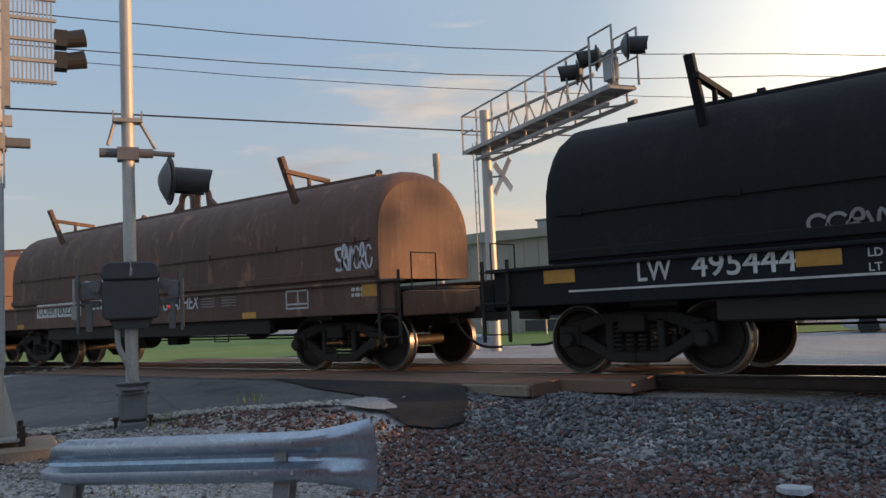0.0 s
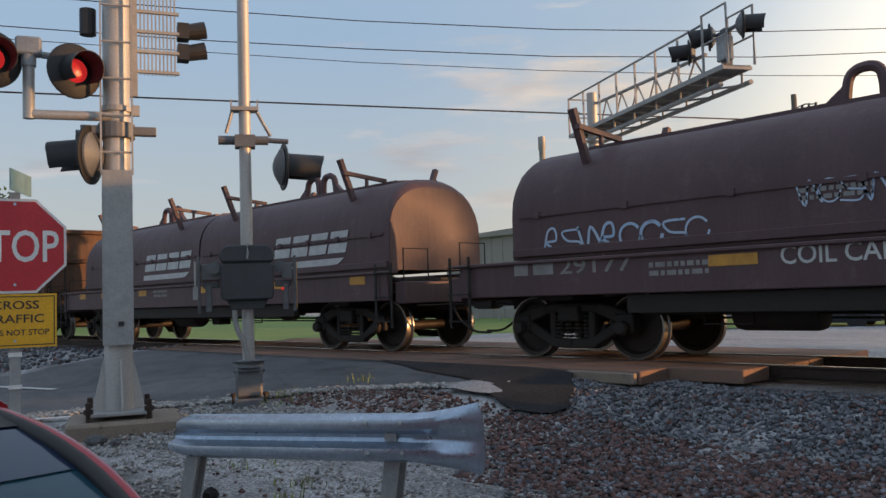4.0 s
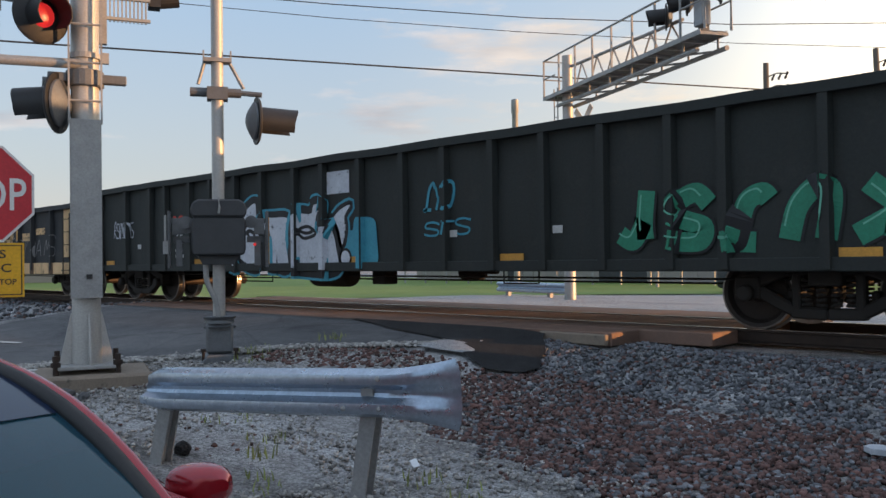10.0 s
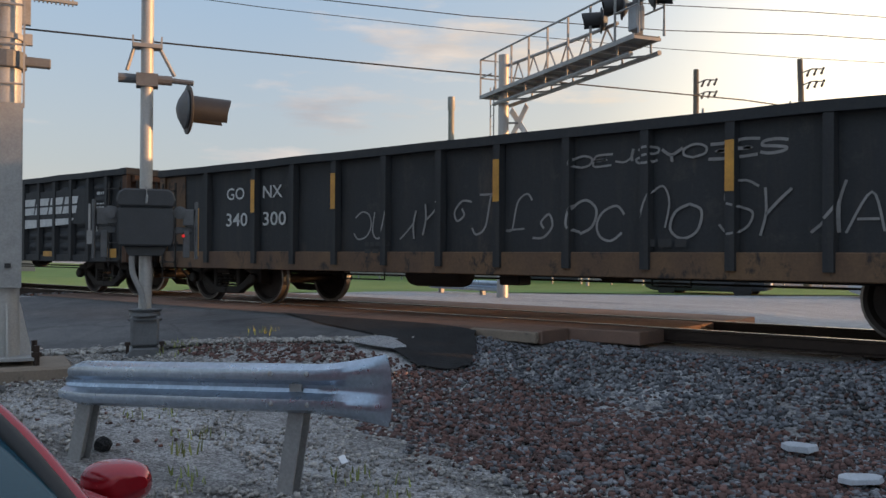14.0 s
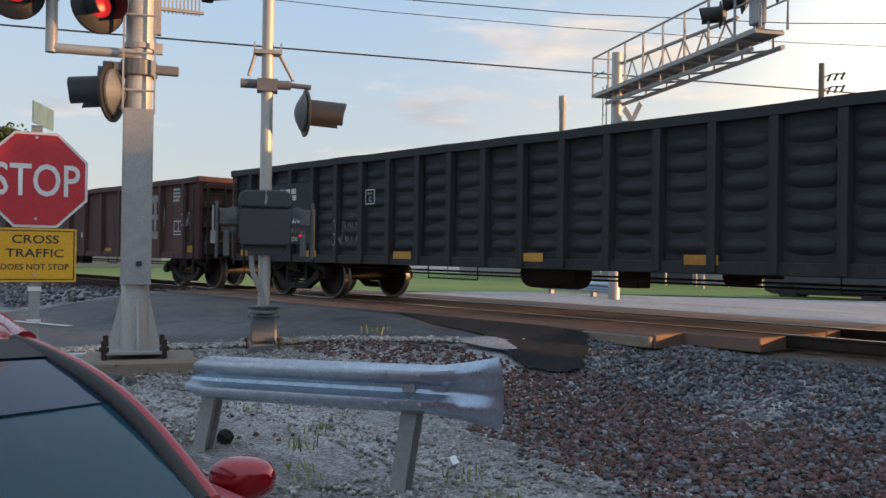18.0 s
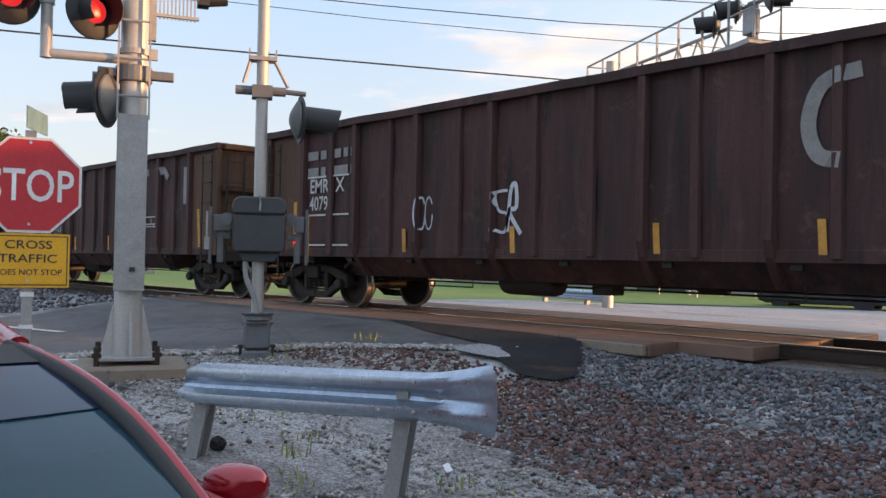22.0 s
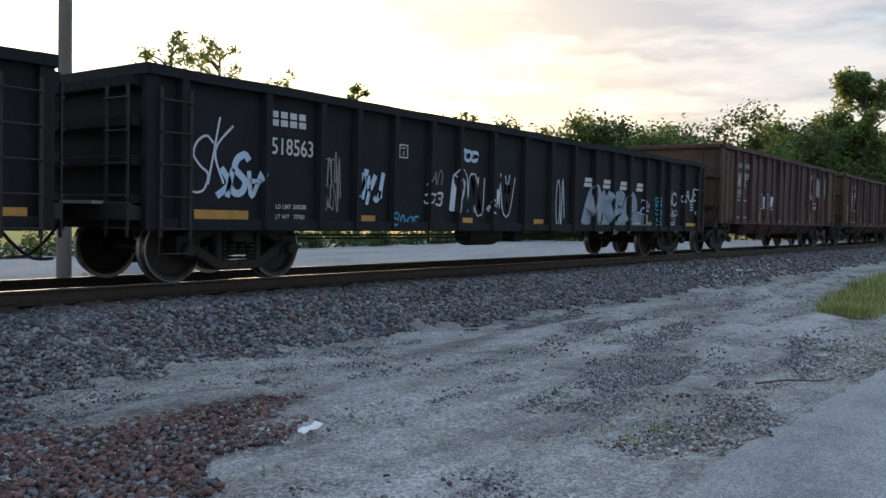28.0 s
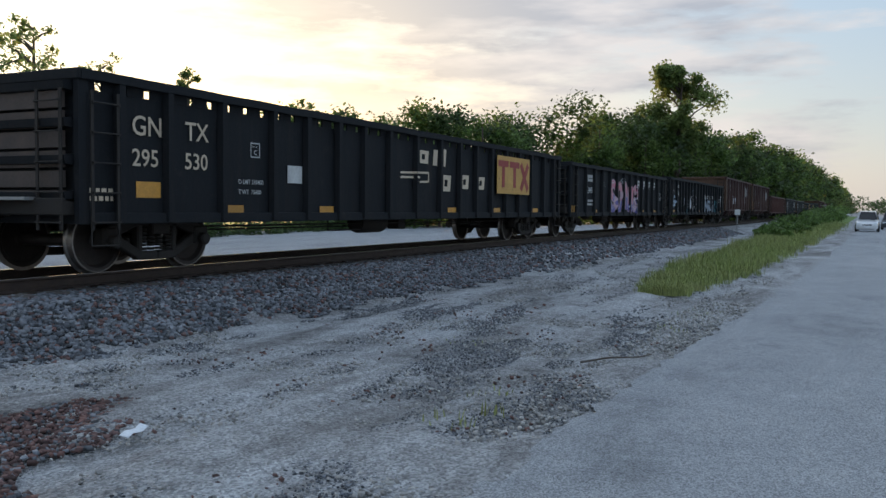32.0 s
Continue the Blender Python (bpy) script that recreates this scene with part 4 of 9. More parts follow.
def gondola(label, rear, front, bogies, top, paint, posts, tall=False, corrugated=False, end_paint=None, sill_paint=None, slots=False):
    """An open wagon, its middle at x = 0, rail head at z = 0; -y is the side that faces the street."""
    hl, mid = (front - rear) / 2, (front + rear) / 2
    b = (bogies[1] - bogies[0]) / 2
    shift = (bogies[0] + bogies[1]) / 2 - mid
    w = thing("gondola_wagon", label, "freight wagon", pose(mid, YC, 0), "wagons of the train")
    MOVING.append((w, mid))
    zb, ys, depth = (0.94 if tall else 0.70), 1.50, 0.10
    # sides, floor and ends as sheets with thickness
    for s in (-1, 1):
        part("side_sheet", dented_sheet(hl - 0.02, ys, zb, top - (0.24 if slots else 0.10), s, mid), paint, w, smooth=True)
        if slots:
            rim, step_ = Geo(), 0.42
            for k in range(int(2 * hl / step_)):
                rim.box(-hl + 0.15 + step_ * k, s * (ys - 0.02), top - 0.18, step_ - 0.12, 0.03, 0.125)
            part("slotted_rim", rim, paint, w, "rim plate with a row of slots")
        chord, n = Geo(), 48
        for k in range(n + 1):
            x = -hl + 2 * hl * k / n
            dz = 0.022 * noise.noise((x * 0.8 + mid, s * 3.0, 1.0))
            chord.v += [(x, s * ys + y, top + z + dz) for y, z in ((-0.11, -0.12), (0.11, -0.12), (0.11, 0.0), (-0.11, 0.0))]
            if k:
                chord.f += [(4 * k - 4 + j, 4 * k - 4 + (j + 1) % 4, 4 * k + (j + 1) % 4, 4 * k + j) for j in range(4)]
        chord.f += [(3, 2, 1, 0), (4 * n, 4 * n + 1, 4 * n + 2, 4 * n + 3)]
        part("top_chord", chord, paint, w)
        part("side_sill", Geo().box(0, s * (ys + (0.015 if not tall else -0.02)), zb + 0.07, 2 * hl - 0.02, 0.09 if not tall else 0.05, 0.15 if not sill_paint else 0.30), sill_paint or paint, w, bevel=0.01)
    part("floor", Geo().box(0, 0, zb + 0.12, 2 * hl - 0.1, 2.9, 0.06), "inside", w)
    if tall:
        tub = Geo()
        tub.add([(sx * (b - 1.35) * k, sy, z) for sx in (-1, 1) for k, z, sy in ((1, 0.97, -1.47), (0.93, 0.62, -1.12), (0.93, 0.62, 1.12), (1, 0.97, 1.47))],
                [(0, 1, 2, 3), (4, 7, 6, 5), (0, 4, 5, 1), (1, 5, 6, 2), (2, 6, 7, 3), (0, 3, 7, 4)])
        part("tub", tub, paint, w, "belly plate curving in between the bogies")
    for s in (-1, 1):
        end, n, bulge = Geo(), 16, 0.10 if tall else 0.06
        for k in range(n + 1):
            y = -1.46 + 2.92 * k / n
            x = hl - 0.12 + bulge * (1 - (y / 1.46) ** 4) + 0.03 * noise.noise((y * 2.2, mid, s))
            end.v += [(s * (x + d), y, z) for d, z in ((0, zb), (0.05, zb), (0.05, top - 0.06), (0, top - 0.06))]
            if k:
                end.f += [(4 * k - 4 + j, 4 * k - 4 + (j + 1) % 4, 4 * k + (j + 1) % 4, 4 * k + j) for j in range(4)]
        end.f += [(3, 2, 1, 0), (4 * n, 4 * n + 1, 4 * n + 2, 4 * n + 3)]
        part("end_sheet", end, end_paint or paint, w, smooth=True)
        rib = Geo()
        levels = 3 if tall else 4
        for k in range(levels):
            z = zb + 0.35 + (top - zb - 0.55) * k / (levels - 1) if not tall else zb + 0.55 + (top - zb - 0.62) * k / (levels - 1)
            rib.prism([(-0.12, z - 0.09), (0.13, z - 0.05), (0.15, z + 0.05), (-0.12, z + 0.09)], 2.9, pose(s * hl, -1.45 * s, 0, 0, 0, 0 if s > 0 else 180))
        part("end_rib", rib, end_paint or paint, w)
        cap = Geo().box(s * (hl - 0.07), 0, top - 0.06, 0.24, 3.2, 0.14)
        part("end_chord", cap, paint, w, bevel=0.012)
        part("corner_post", Geo().box(s * (hl - 0.06), -ys - 0.02, (zb + top) / 2 - 0.05, 0.16, 0.09, top - zb - 0.1), end_paint or paint, w)
        part("end_sill", Geo().box(s * (hl + 0.08), 0, 0.92, 0.22, 2.9, 0.22), "under", w, bevel=0.015)
        # ladders at the corners: one on the side, one on the end
        lad = ladder_mesh(0.42, 0.62, top - 0.25, 6 if tall else 5)
        part("side_ladder", lad, "under", w, at=pose(s * (hl - 0.36) - 0.21, -ys - 0.11, 0))
        part("end_ladder", lad, "under", w, at=pose(s * (hl + 0.17), -1.42 if s > 0 else -1.0, 0, 0, 0, 90 if s > 0 else -90))
        part("step", Geo().tube([(-0.22, 0, 0.8), (-0.22, 0, 0.42), (0.22, 0, 0.42), (0.22, 0, 0.8)], 0.014, 6), "under", w, at=pose(s * (hl - 0.36), -ys - 0.1, 0))
    part("hand_brake", Geo().lathe([(0.15, -0.012), (0.18, -0.012), (0.18, 0.012), (0.15, 0.012)], 18, pose(hl + 0.26, 0.5, top - 0.62, 0, 90, 0)).box(hl + 0.16, 0.5, top - 0.62, 0.18, 0.16, 0.2).box(hl + 0.255, 0.5, top - 0.62, 0.02, 0.32, 0.03).box(hl + 0.255, 0.5, top - 0.62, 0.02, 0.03, 0.32), "under", w)
    for s in (-1, 1):
        part("crossover_step", Geo().box(s * (hl + 0.22), 0.1 * s, 1.02, 0.22, 1.7, 0.04), "galv_old", w)
    # side posts
    pm = post_mesh(zb + 0.02, top - 0.12, depth, paint, 0.0)
    curled = post_mesh(0.64, top - 0.12, depth, paint, 0.34) if tall else pm
    xs = [o - hl for o in posts] if isinstance(posts, list) else [(-hl + 0.75) + (2 * hl - 1.5) * k / (posts - 1) for k in range(posts)]
    w["posts"] = xs
    thin = post_mesh(zb + 0.05, top - 0.12, 0.05, paint, 0.0)
    slim = []
    for k, x in enumerate(xs):
        small = tall and (k if k < len(xs) / 2 else len(xs) - 1 - k) % 2 == 1
        slim += [x] if small else []
        kind_ = thin if small else curled if abs(x) < b - 1.5 else pm
        obj("side_post", kind_, w, pose(x, -ys, 0))
        obj("side_post", kind_, w, pose(x, ys, 0, 0, 0, 180))
    if corrugated:
        for xa, xb in zip(xs[1:-1], xs[2:]):
            rib = Geo()
            for k in range(6):
                z, m_ = zb + 0.32 + (top - zb - 0.66) * k / 5, 8
                for i in range(m_ + 1):
                    u = 2 * i / m_ - 1
                    x, q = (xa + xb) / 2 + u * ((xb - xa) / 2 - 0.11), (1 - abs(u) ** 3)
                    rib.v += [(x, -0.045 * q * math.cos(v * math.pi / 2) ** 1.5 if abs(v) < 1 else 0.006, z + 0.095 * v * (0.55 + 0.45 * q)) for v in (-1, -0.6, -0.2, 0.2, 0.6, 1)]
                    if i:
                        e = len(rib.v) - 12
                        rib.f += [(e + j, e + j + 6, e + j + 7, e + j + 1) for j in range(5)]
            part("pressed_rib", rib, paint, w, at=pose(0, -ys, 0), smooth=True)
    underframe(w, hl, b, tall)
    for s in (-1, 1):
        bogie(w, shift + s * b)

    def wall(x):
        near, p = min((abs(x - p), p) for p in xs)
        return -ys - 0.004 - max(0.0, min(1.0, (0.075 - near) / 0.025)) * (0.05 if p in slim else depth)
    w["half"] = hl
    return w, wall, xs, mid


def free(w, x, width):
    """The start nearest to x at which something of this width lies clear of the side posts."""
    if "posts" not in w:
        return x
    for d in range(0, 46, 3):
        for s in (1, -1):
            a = x + s * d * 0.01
            if all(p + 0.085 < a or p - 0.085 > a + width for p in w["posts"]):
                return a
    return x


def strips(w, items, ys=-1.505, proud=0.0):
    """Yellow reflective strips: x, z, width, height, lean."""
    for x, z, sx, sz, lean in items:
        if not proud:
            x = free(w, x - sx / 2, sx) + sx / 2
        part("reflector", Geo().prism([(-sx / 2 - lean, sz / 2), (sx / 2 - lean, sz / 2), (sx / 2 + lean, -sz / 2), (-sx / 2 + lean, -sz / 2)], 0.004, pose(x, ys - 0.004 - proud, z)), "reflect_yellow", w)


def bars(w, x, z, rows, width, height_, material="stencil", y=-1.509, gap=1.7):
    """Small stencilled lines that are too small to read."""
    if y > -1.55:
        x = free(w, x, width)
    for k in range(rows):
        px = x
        rnd = random.Random(int(x * 100) + k)
        while px < x + width:
            n = rnd.uniform(0.5, 1.6) * height_ * 1.6
            g = Geo().add([(px, y, z - k * height_ * gap), (min(px + n, x + width), y, z - k * height_ * gap), (min(px + n, x + width), y, z - k * height_ * gap + height_), (px, y, z - k * height_ * gap + height_)], [(0, 1, 2, 3)])
            part("stencil_line", g, material, w)
            px += n + height_ * 0.5


def blocks(w, x, z, widths, height_, slant, material, y=-1.509, gap=0.06, underline=0.0):
    """A painted emblem as slanting blocks with a bar below."""
    if y > -1.55:
        x = free(w, x, sum(widths) + gap * (len(widths) - 1))
    px = x
    for n in widths:
        g = Geo()
        t = height_ * 0.24

        def quad(x0, z0, x1, z1):
            g.add([(x0 + slant * z0, y, z + z0), (x1 + slant * z0, y, z + z0), (x1 + slant * z1, y, z + z1), (x0 + slant * z1, y, z + z1)], [(0, 1, 2, 3)])
        quad(px, 0, px + n, height_ * 0.44)
        quad(px, height_ * 0.56, px + n * 0.94, height_)
        part("emblem", g, material, w)
        px += n + gap
    if underline:
        g = Geo().add([(x - slant * underline * 1.8, y, z - underline * 1.8), (px + 0.05 - slant * underline * 1.8 - 0.25, y, z - underline * 1.3), (px - gap - slant * underline * 0.8, y, z - underline * 0.6), (x - slant * underline * 0.8, y, z - underline * 0.6)], [(0, 1, 2, 3)])
        part("emblem", g, material, w)


def tag(w, wall, x, z, sx, sz, material, seed, width=0.05, strokes=5):
    """A scrawl of spray paint: looping strokes inside a box."""
    rnd = random.Random(seed)
    for k in range(strokes):
        g = Geo()
        cx = x + sx * (k + 0.5) / strokes
        hw, hh = sx / strokes * 0.62, sz / 2
        kind = rnd.randrange(4)
        if kind == 0:
            pts = [(cx - hw, z + hh * rnd.uniform(.5, 1)), (cx - hw * .3, z - hh), (cx + hw * .1, z + hh * .9), (cx + hw, z - hh * rnd.uniform(.3, 1))]
        elif kind == 1:
            pts = [(cx + hw * math.cos(a) * .8, z + hh * math.sin(a) * .85) for a in np.linspace(0.6, 0.6 + 5.6, 10)]
        elif kind == 2:
            pts = [(cx + hw * .8, z + hh * .8), (cx - hw * .7, z + hh * .7), (cx - hw * .3, z), (cx + hw * .8, z - hh * .2), (cx + hw * .5, z - hh * .9), (cx - hw * .9, z - hh * .8)]
        else:
            pts = [(cx - hw * .8, z - hh * .9), (cx - hw * .4, z + hh * .8), (cx + hw * .2, z + hh), (cx + hw * .3, z + hh * .1), (cx - hw * .6, z - hh * .05), (cx + hw * .9, z - hh)]
        ribbon(g, curve_through(pts, 5), width * rnd.uniform(.7, 1.2), wall)
        part("graffiti", g, material, w)


def fill_shape(g, loop, wall):
    """Fills a closed outline on a side by upright strips."""
    x0, x1 = min(p[0] for p in loop) + 0.002, max(p[0] for p in loop) - 0.002
    n = max(8, int((x1 - x0) / 0.025))

    def cuts(x):
        return sorted(p[1] + (q[1] - p[1]) * (x - p[0]) / (q[0] - p[0]) for p, q in zip(loop, loop[1:]) if (p[0] - x) * (q[0] - x) < 0)
    for j in range(n):
        xa, xc = x0 + (x1 - x0) * j / n, x0 + (x1 - x0) * (j + 1) / n
        ca, cc = cuts(xa), cuts(xc)
        if len(ca) != len(cc):
            ca = cc = cuts((xa + xc) / 2)
        for k in range(0, len(ca) - 1, 2):
            g.add([(xa, wall(xa), ca[k]), (xc, wall(xc), cc[k]), (xc, wall(xc), cc[k + 1]), (xa, wall(xa), ca[k + 1])], [(0, 1, 2, 3)])


STROKES = [
    [(-.8, -1), (-.5, .3), (-.1, 1), (.25, .2), (.75, -1)],
    [(.75, .65), (.1, .95), (-.65, .55), (-.2, .05), (.6, -.3), (.35, -.9), (-.75, -.75)],
    [(-.65, 1), (-.55, -.1), (-.6, -1), (.0, -.85), (.75, -.9)],
    [(-.7, -1), (-.6, .9), (.45, .8), (.5, .2), (-.3, -.05), (.3, -.4), (.75, -1)],
    [(-.75, .85), (-.55, -.6), (.0, -1), (.5, -.6), (.7, .9)],
    [(.7, .55), (.05, 1), (-.65, .4), (-.6, -.5), (.0, -1), (.75, -.55)],
]


def blob(w, wall, x, z, sx, sz, fill, edge, seed, letters=4, edge_width=0.06, halo=None):
    """Fat painted strokes with a ragged outline round each of them."""
    rnd = random.Random(seed)
    over = lambda q: wall(q) - 0.004
    top_ = lambda q: wall(q) - 0.008
    rings = []
    for k in range(letters):
        cx, hw, hh = x + sx * (k + 0.5) / letters, sx / letters * rnd.uniform(.47, .56), sz / 2 * rnd.uniform(.82, 1)
        lean, n = rnd.uniform(-.1, .3), 13
        ring = []
        for i in range(n):
            a = 2 * math.pi * i / n
            c_, s_ = math.cos(a), math.sin(a)
            u, v = (math.copysign(abs(q) ** .55, q) * rnd.uniform(.72, 1.06) for q in (c_, s_))
            ring.append((cx + hw * u + lean * hh * v, z + hh * v))
        rings.append((cx, hw, hh, lean, curve_through(ring + [ring[0]], 4)))
    if halo:
        for cx, hw, hh, lean, loop in rings:
            h = Geo()
            ribbon(h, loop, edge_width * 4.5, wall)
            part("graffiti", h, halo, w)
    for cx, hw, hh, lean, loop in rings:
        g = Geo()
        fill_shape(g, loop, over)
        part("graffiti", g, fill, w)
        if edge:
            e = Geo()
            ribbon(e, loop, edge_width, top_)
            part("graffiti", e, edge, w)
            e = Geo()
            pts = [(cx + hw * (a * .5 + rnd.uniform(-.08, .08)) + lean * hh * b * .5, z + hh * b * .5) for a, b in STROKES[rnd.randrange(len(STROKES))]]
            ribbon(e, curve_through(pts, 5), edge_width * 1.1, top_)
            part("graffiti", e, edge, w)


# loops and hooks of the painters' strokes; mirrored at random, they spell nothing
GLYPHS = {
    "s": [[(.92, .80), (.60, .96), (.18, .88), (.10, .62), (.50, .50), (.88, .36), (.84, .10), (.45, .03), (.08, .14)]],
    "r": [[(.20, .02), (.22, .50), (.16, .86)], [(.22, .60), (.48, .88), (.85, .80)]],
    "c": [[(.90, .74), (.62, .95), (.22, .84), (.08, .46), (.26, .10), (.62, .03), (.92, .22)]],
    "l": [[(.30, .04), (.34, .45), (.20, .95)], [(.34, .45), (.62, .72), (.85, .95)]],
    "o": [[(.50, .95), (.14, .76), (.10, .28), (.48, .04), (.86, .26), (.88, .74), (.50, .95)]],
    "u": [[(.12, .95), (.14, .36), (.42, .04), (.76, .24), (.84, .95)]],
    "n": [[(.12, .03), (.16, .92), (.50, .48), (.80, .06), (.86, .95)]],
    "m": [[(.06, .03), (.14, .90), (.46, .45), (.78, .92), (.92, .03)]],
    "k": [[(.16, .03), (.20, .96)], [(.84, .92), (.24, .48), (.88, .05)]],
    "a": [[(.06, .03), (.44, .95), (.90, .03)], [(.24, .36), (.72, .36)]],
    "t": [[(.08, .90), (.90, .92)], [(.50, .90), (.48, .03)]],
    "j": [[(.20, .92), (.86, .94), (.66, .90), (.62, .26), (.32, .04), (.10, .20)]],
    "w": [[(.06, .95), (.24, .06), (.48, .62), (.72, .06), (.94, .95)]],
    "e": [[(.88, .90), (.22, .92), (.16, .48), (.66, .50), (.16, .46), (.20, .06), (.90, .08)]],
    "y": [[(.10, .95), (.48, .50), (.88, .95)], [(.48, .50), (.40, .02)]],
    "q": [[(.20, .10), (.60, .08), (.84, .36), (.66, .60), (.42, .44), (.56, .28)]],
}


def piece(w, wall, glyphs, x, z, sx, sz, fill, edge=None, halo=None, fat=0.34, rim=0.07, seed=1, lean=0.12, low=None, low_at=0.42, sheen=None):
    """A row of fat painted letters: halo, outline and fill laid over one another, with another paint for their feet."""
    rnd = random.Random(seed)
    step = sx / len(glyphs)
    layers = [(halo, fat + 4.2 * rim, 0.002), (edge, fat + 2 * rim, 0.005), (fill, fat, 0.008)]
    for k, c in enumerate(glyphs):
        cw, up, turn = step * rnd.uniform(.92, 1.08), sz * rnd.uniform(.86, 1.02), rnd.uniform(-.06, .06)
        lines, fx, fz = [], k % 2 == 0, k % 3 != 1
        for stroke in GLYPHS[c]:
            stroke = [(1 - px if fx else px, 1 - pz if fz else pz) for px, pz in stroke]
            lines.append(curve_through([(x + step * k + cw * (.12 + .76 * px) + lean * up * pz + turn * pz, z + up * (.1 + .8 * pz) + rnd.uniform(-.03, .03)) for px, pz in stroke], 6))
        for paint_, width_, off in layers:
            if paint_:
                g = Geo()
                for line in lines:
                    ribbon(g, line, width_, lambda q, off=off: wall(q) - off)
                part("graffiti", g, paint_, w)
        if low:
            g = Geo()
            for line in lines:
                run = []
                for p in line + [None]:
                    if p and p[1] < z + sz * (low_at + .06 * math.sin(9 * p[0])):
                        run.append(p)
                    else:
                        if len(run) > 2:
                            ribbon(g, run, fat, lambda q: wall(q) - 0.011)
                        run = []
            if g.f:
                part("graffiti", g, low, w)
        if sheen:
            g = Geo()
            for line in lines:
                ribbon(g, [(px - fat * .28, pz + fat * .22) for px, pz in line[2:-2]], rim * .7, lambda q: wall(q) - 0.013)
            part("graffiti", g, sheen, w)


def hand_tag(w, wall, glyphs, x, z, sx, sz, material, width=0.035, seed=1, lean=0.2):
    """A quick signature in single strokes."""
    rnd = random.Random(seed)
    step = sx / len(glyphs)
    for k, c in enumerate(glyphs):
        g, dz, up = Geo(), rnd.uniform(-.12, .12) * sz, sz * rnd.uniform(.75, 1.15)
        fx, fz = k % 2 == 0, k % 3 != 1
        for stroke in GLYPHS[c]:
            stroke = [(1 - px if fx else px, 1 - pz if fz else pz) for px, pz in stroke]
            ribbon(g, curve_through([(x + step * (k + 1.12 * px) + lean * up * pz, z + dz + up * pz + rnd.uniform(-.03, .03) * sz) for px, pz in stroke], 5), width * rnd.uniform(.8, 1.2), wall)
        part("graffiti", g, material, w)


def old_paint(w, wall, x, z, sx, sz, material, seed=1):
    """What is left of an older painted panel: ragged bands with gaps."""
    rnd = random.Random(seed)
    g, n = Geo(), max(3, int(sz / 0.035))
    for j in range(n):
        za, zc = z + sz * j / n, z + sz * (j + 1) / n
        px = x + rnd.uniform(0, .12) * sx
        while px < x + sx * rnd.uniform(.85, 1.0):
            q = min(px + sx * rnd.uniform(.12, .5), x + sx)
            g.add([(px, wall(px), za), (q, wall(q), za), (q, wall(q), zc), (px, wall(px), zc)], [(0, 1, 2, 3)])
            px = q + sx * (rnd.uniform(.0, .12) if rnd.random() < .5 else 0)
    tagged(part("old_paint", g, material, w, "ragged remains of older paint"), kind="stuff")


def frame_sign(w, x, z, sx, sz, y=-1.509):
    g = Geo()
    x = free(w, x, sx)
    t = 0.025
    for x0, z0, x1, z1 in ((x, z, x + sx, z + t), (x, z + sz - t, x + sx, z + sz), (x, z, x + t, z + sz), (x + sx - t, z, x + sx, z + sz), (x + sx * .52, z + sz * .25, x + sx * .52 + t, z + sz), (x, z + sz * .22, x + sx, z + sz * .22 + t)):
        g.add([(x0, y, z0), (x1, y, z0), (x1, y, z1), (x0, y, z1)], [(0, 1, 2, 3)])
    part("consolidated_stencil", g, "stencil", w)


def plate_c(w, x, z, s, y=-1.509):
    g = Geo()
    x = free(w, x, s)
    t = 0.02
    for x0, z0, x1, z1 in ((0, 0, s, t), (0, s - t, s, s), (0, 0, t, s), (s - t, 0, s, s)):
        g.add([(x + x0, y, z + z0), (x + x1, y, z + z0), (x + x1, y, z + z1), (x + x0, y, z + z1)], [(0, 1, 2, 3)])
    part("plate_mark", g, "stencil", w)
    write("PLATE", s * 0.13, "stencil", w, pose(x + s * 0.2, y, z + s * 0.66), "lettering")
    write("C", s * 0.3, "stencil", w, pose(x + s * 0.36, y, z + s * 0.2), "lettering")


def put(w, mid, text, x, z, h, material="stencil", y=-1.509, width=None, slant=0.0):
    """Letters at a place given along the train."""
    write(text, h, material, w, pose(free(w, x - mid, width or 0.66 * h * len(text)), y, z), "lettering", slant, width=width)


HOOD = 1.12           # half the width of a hood


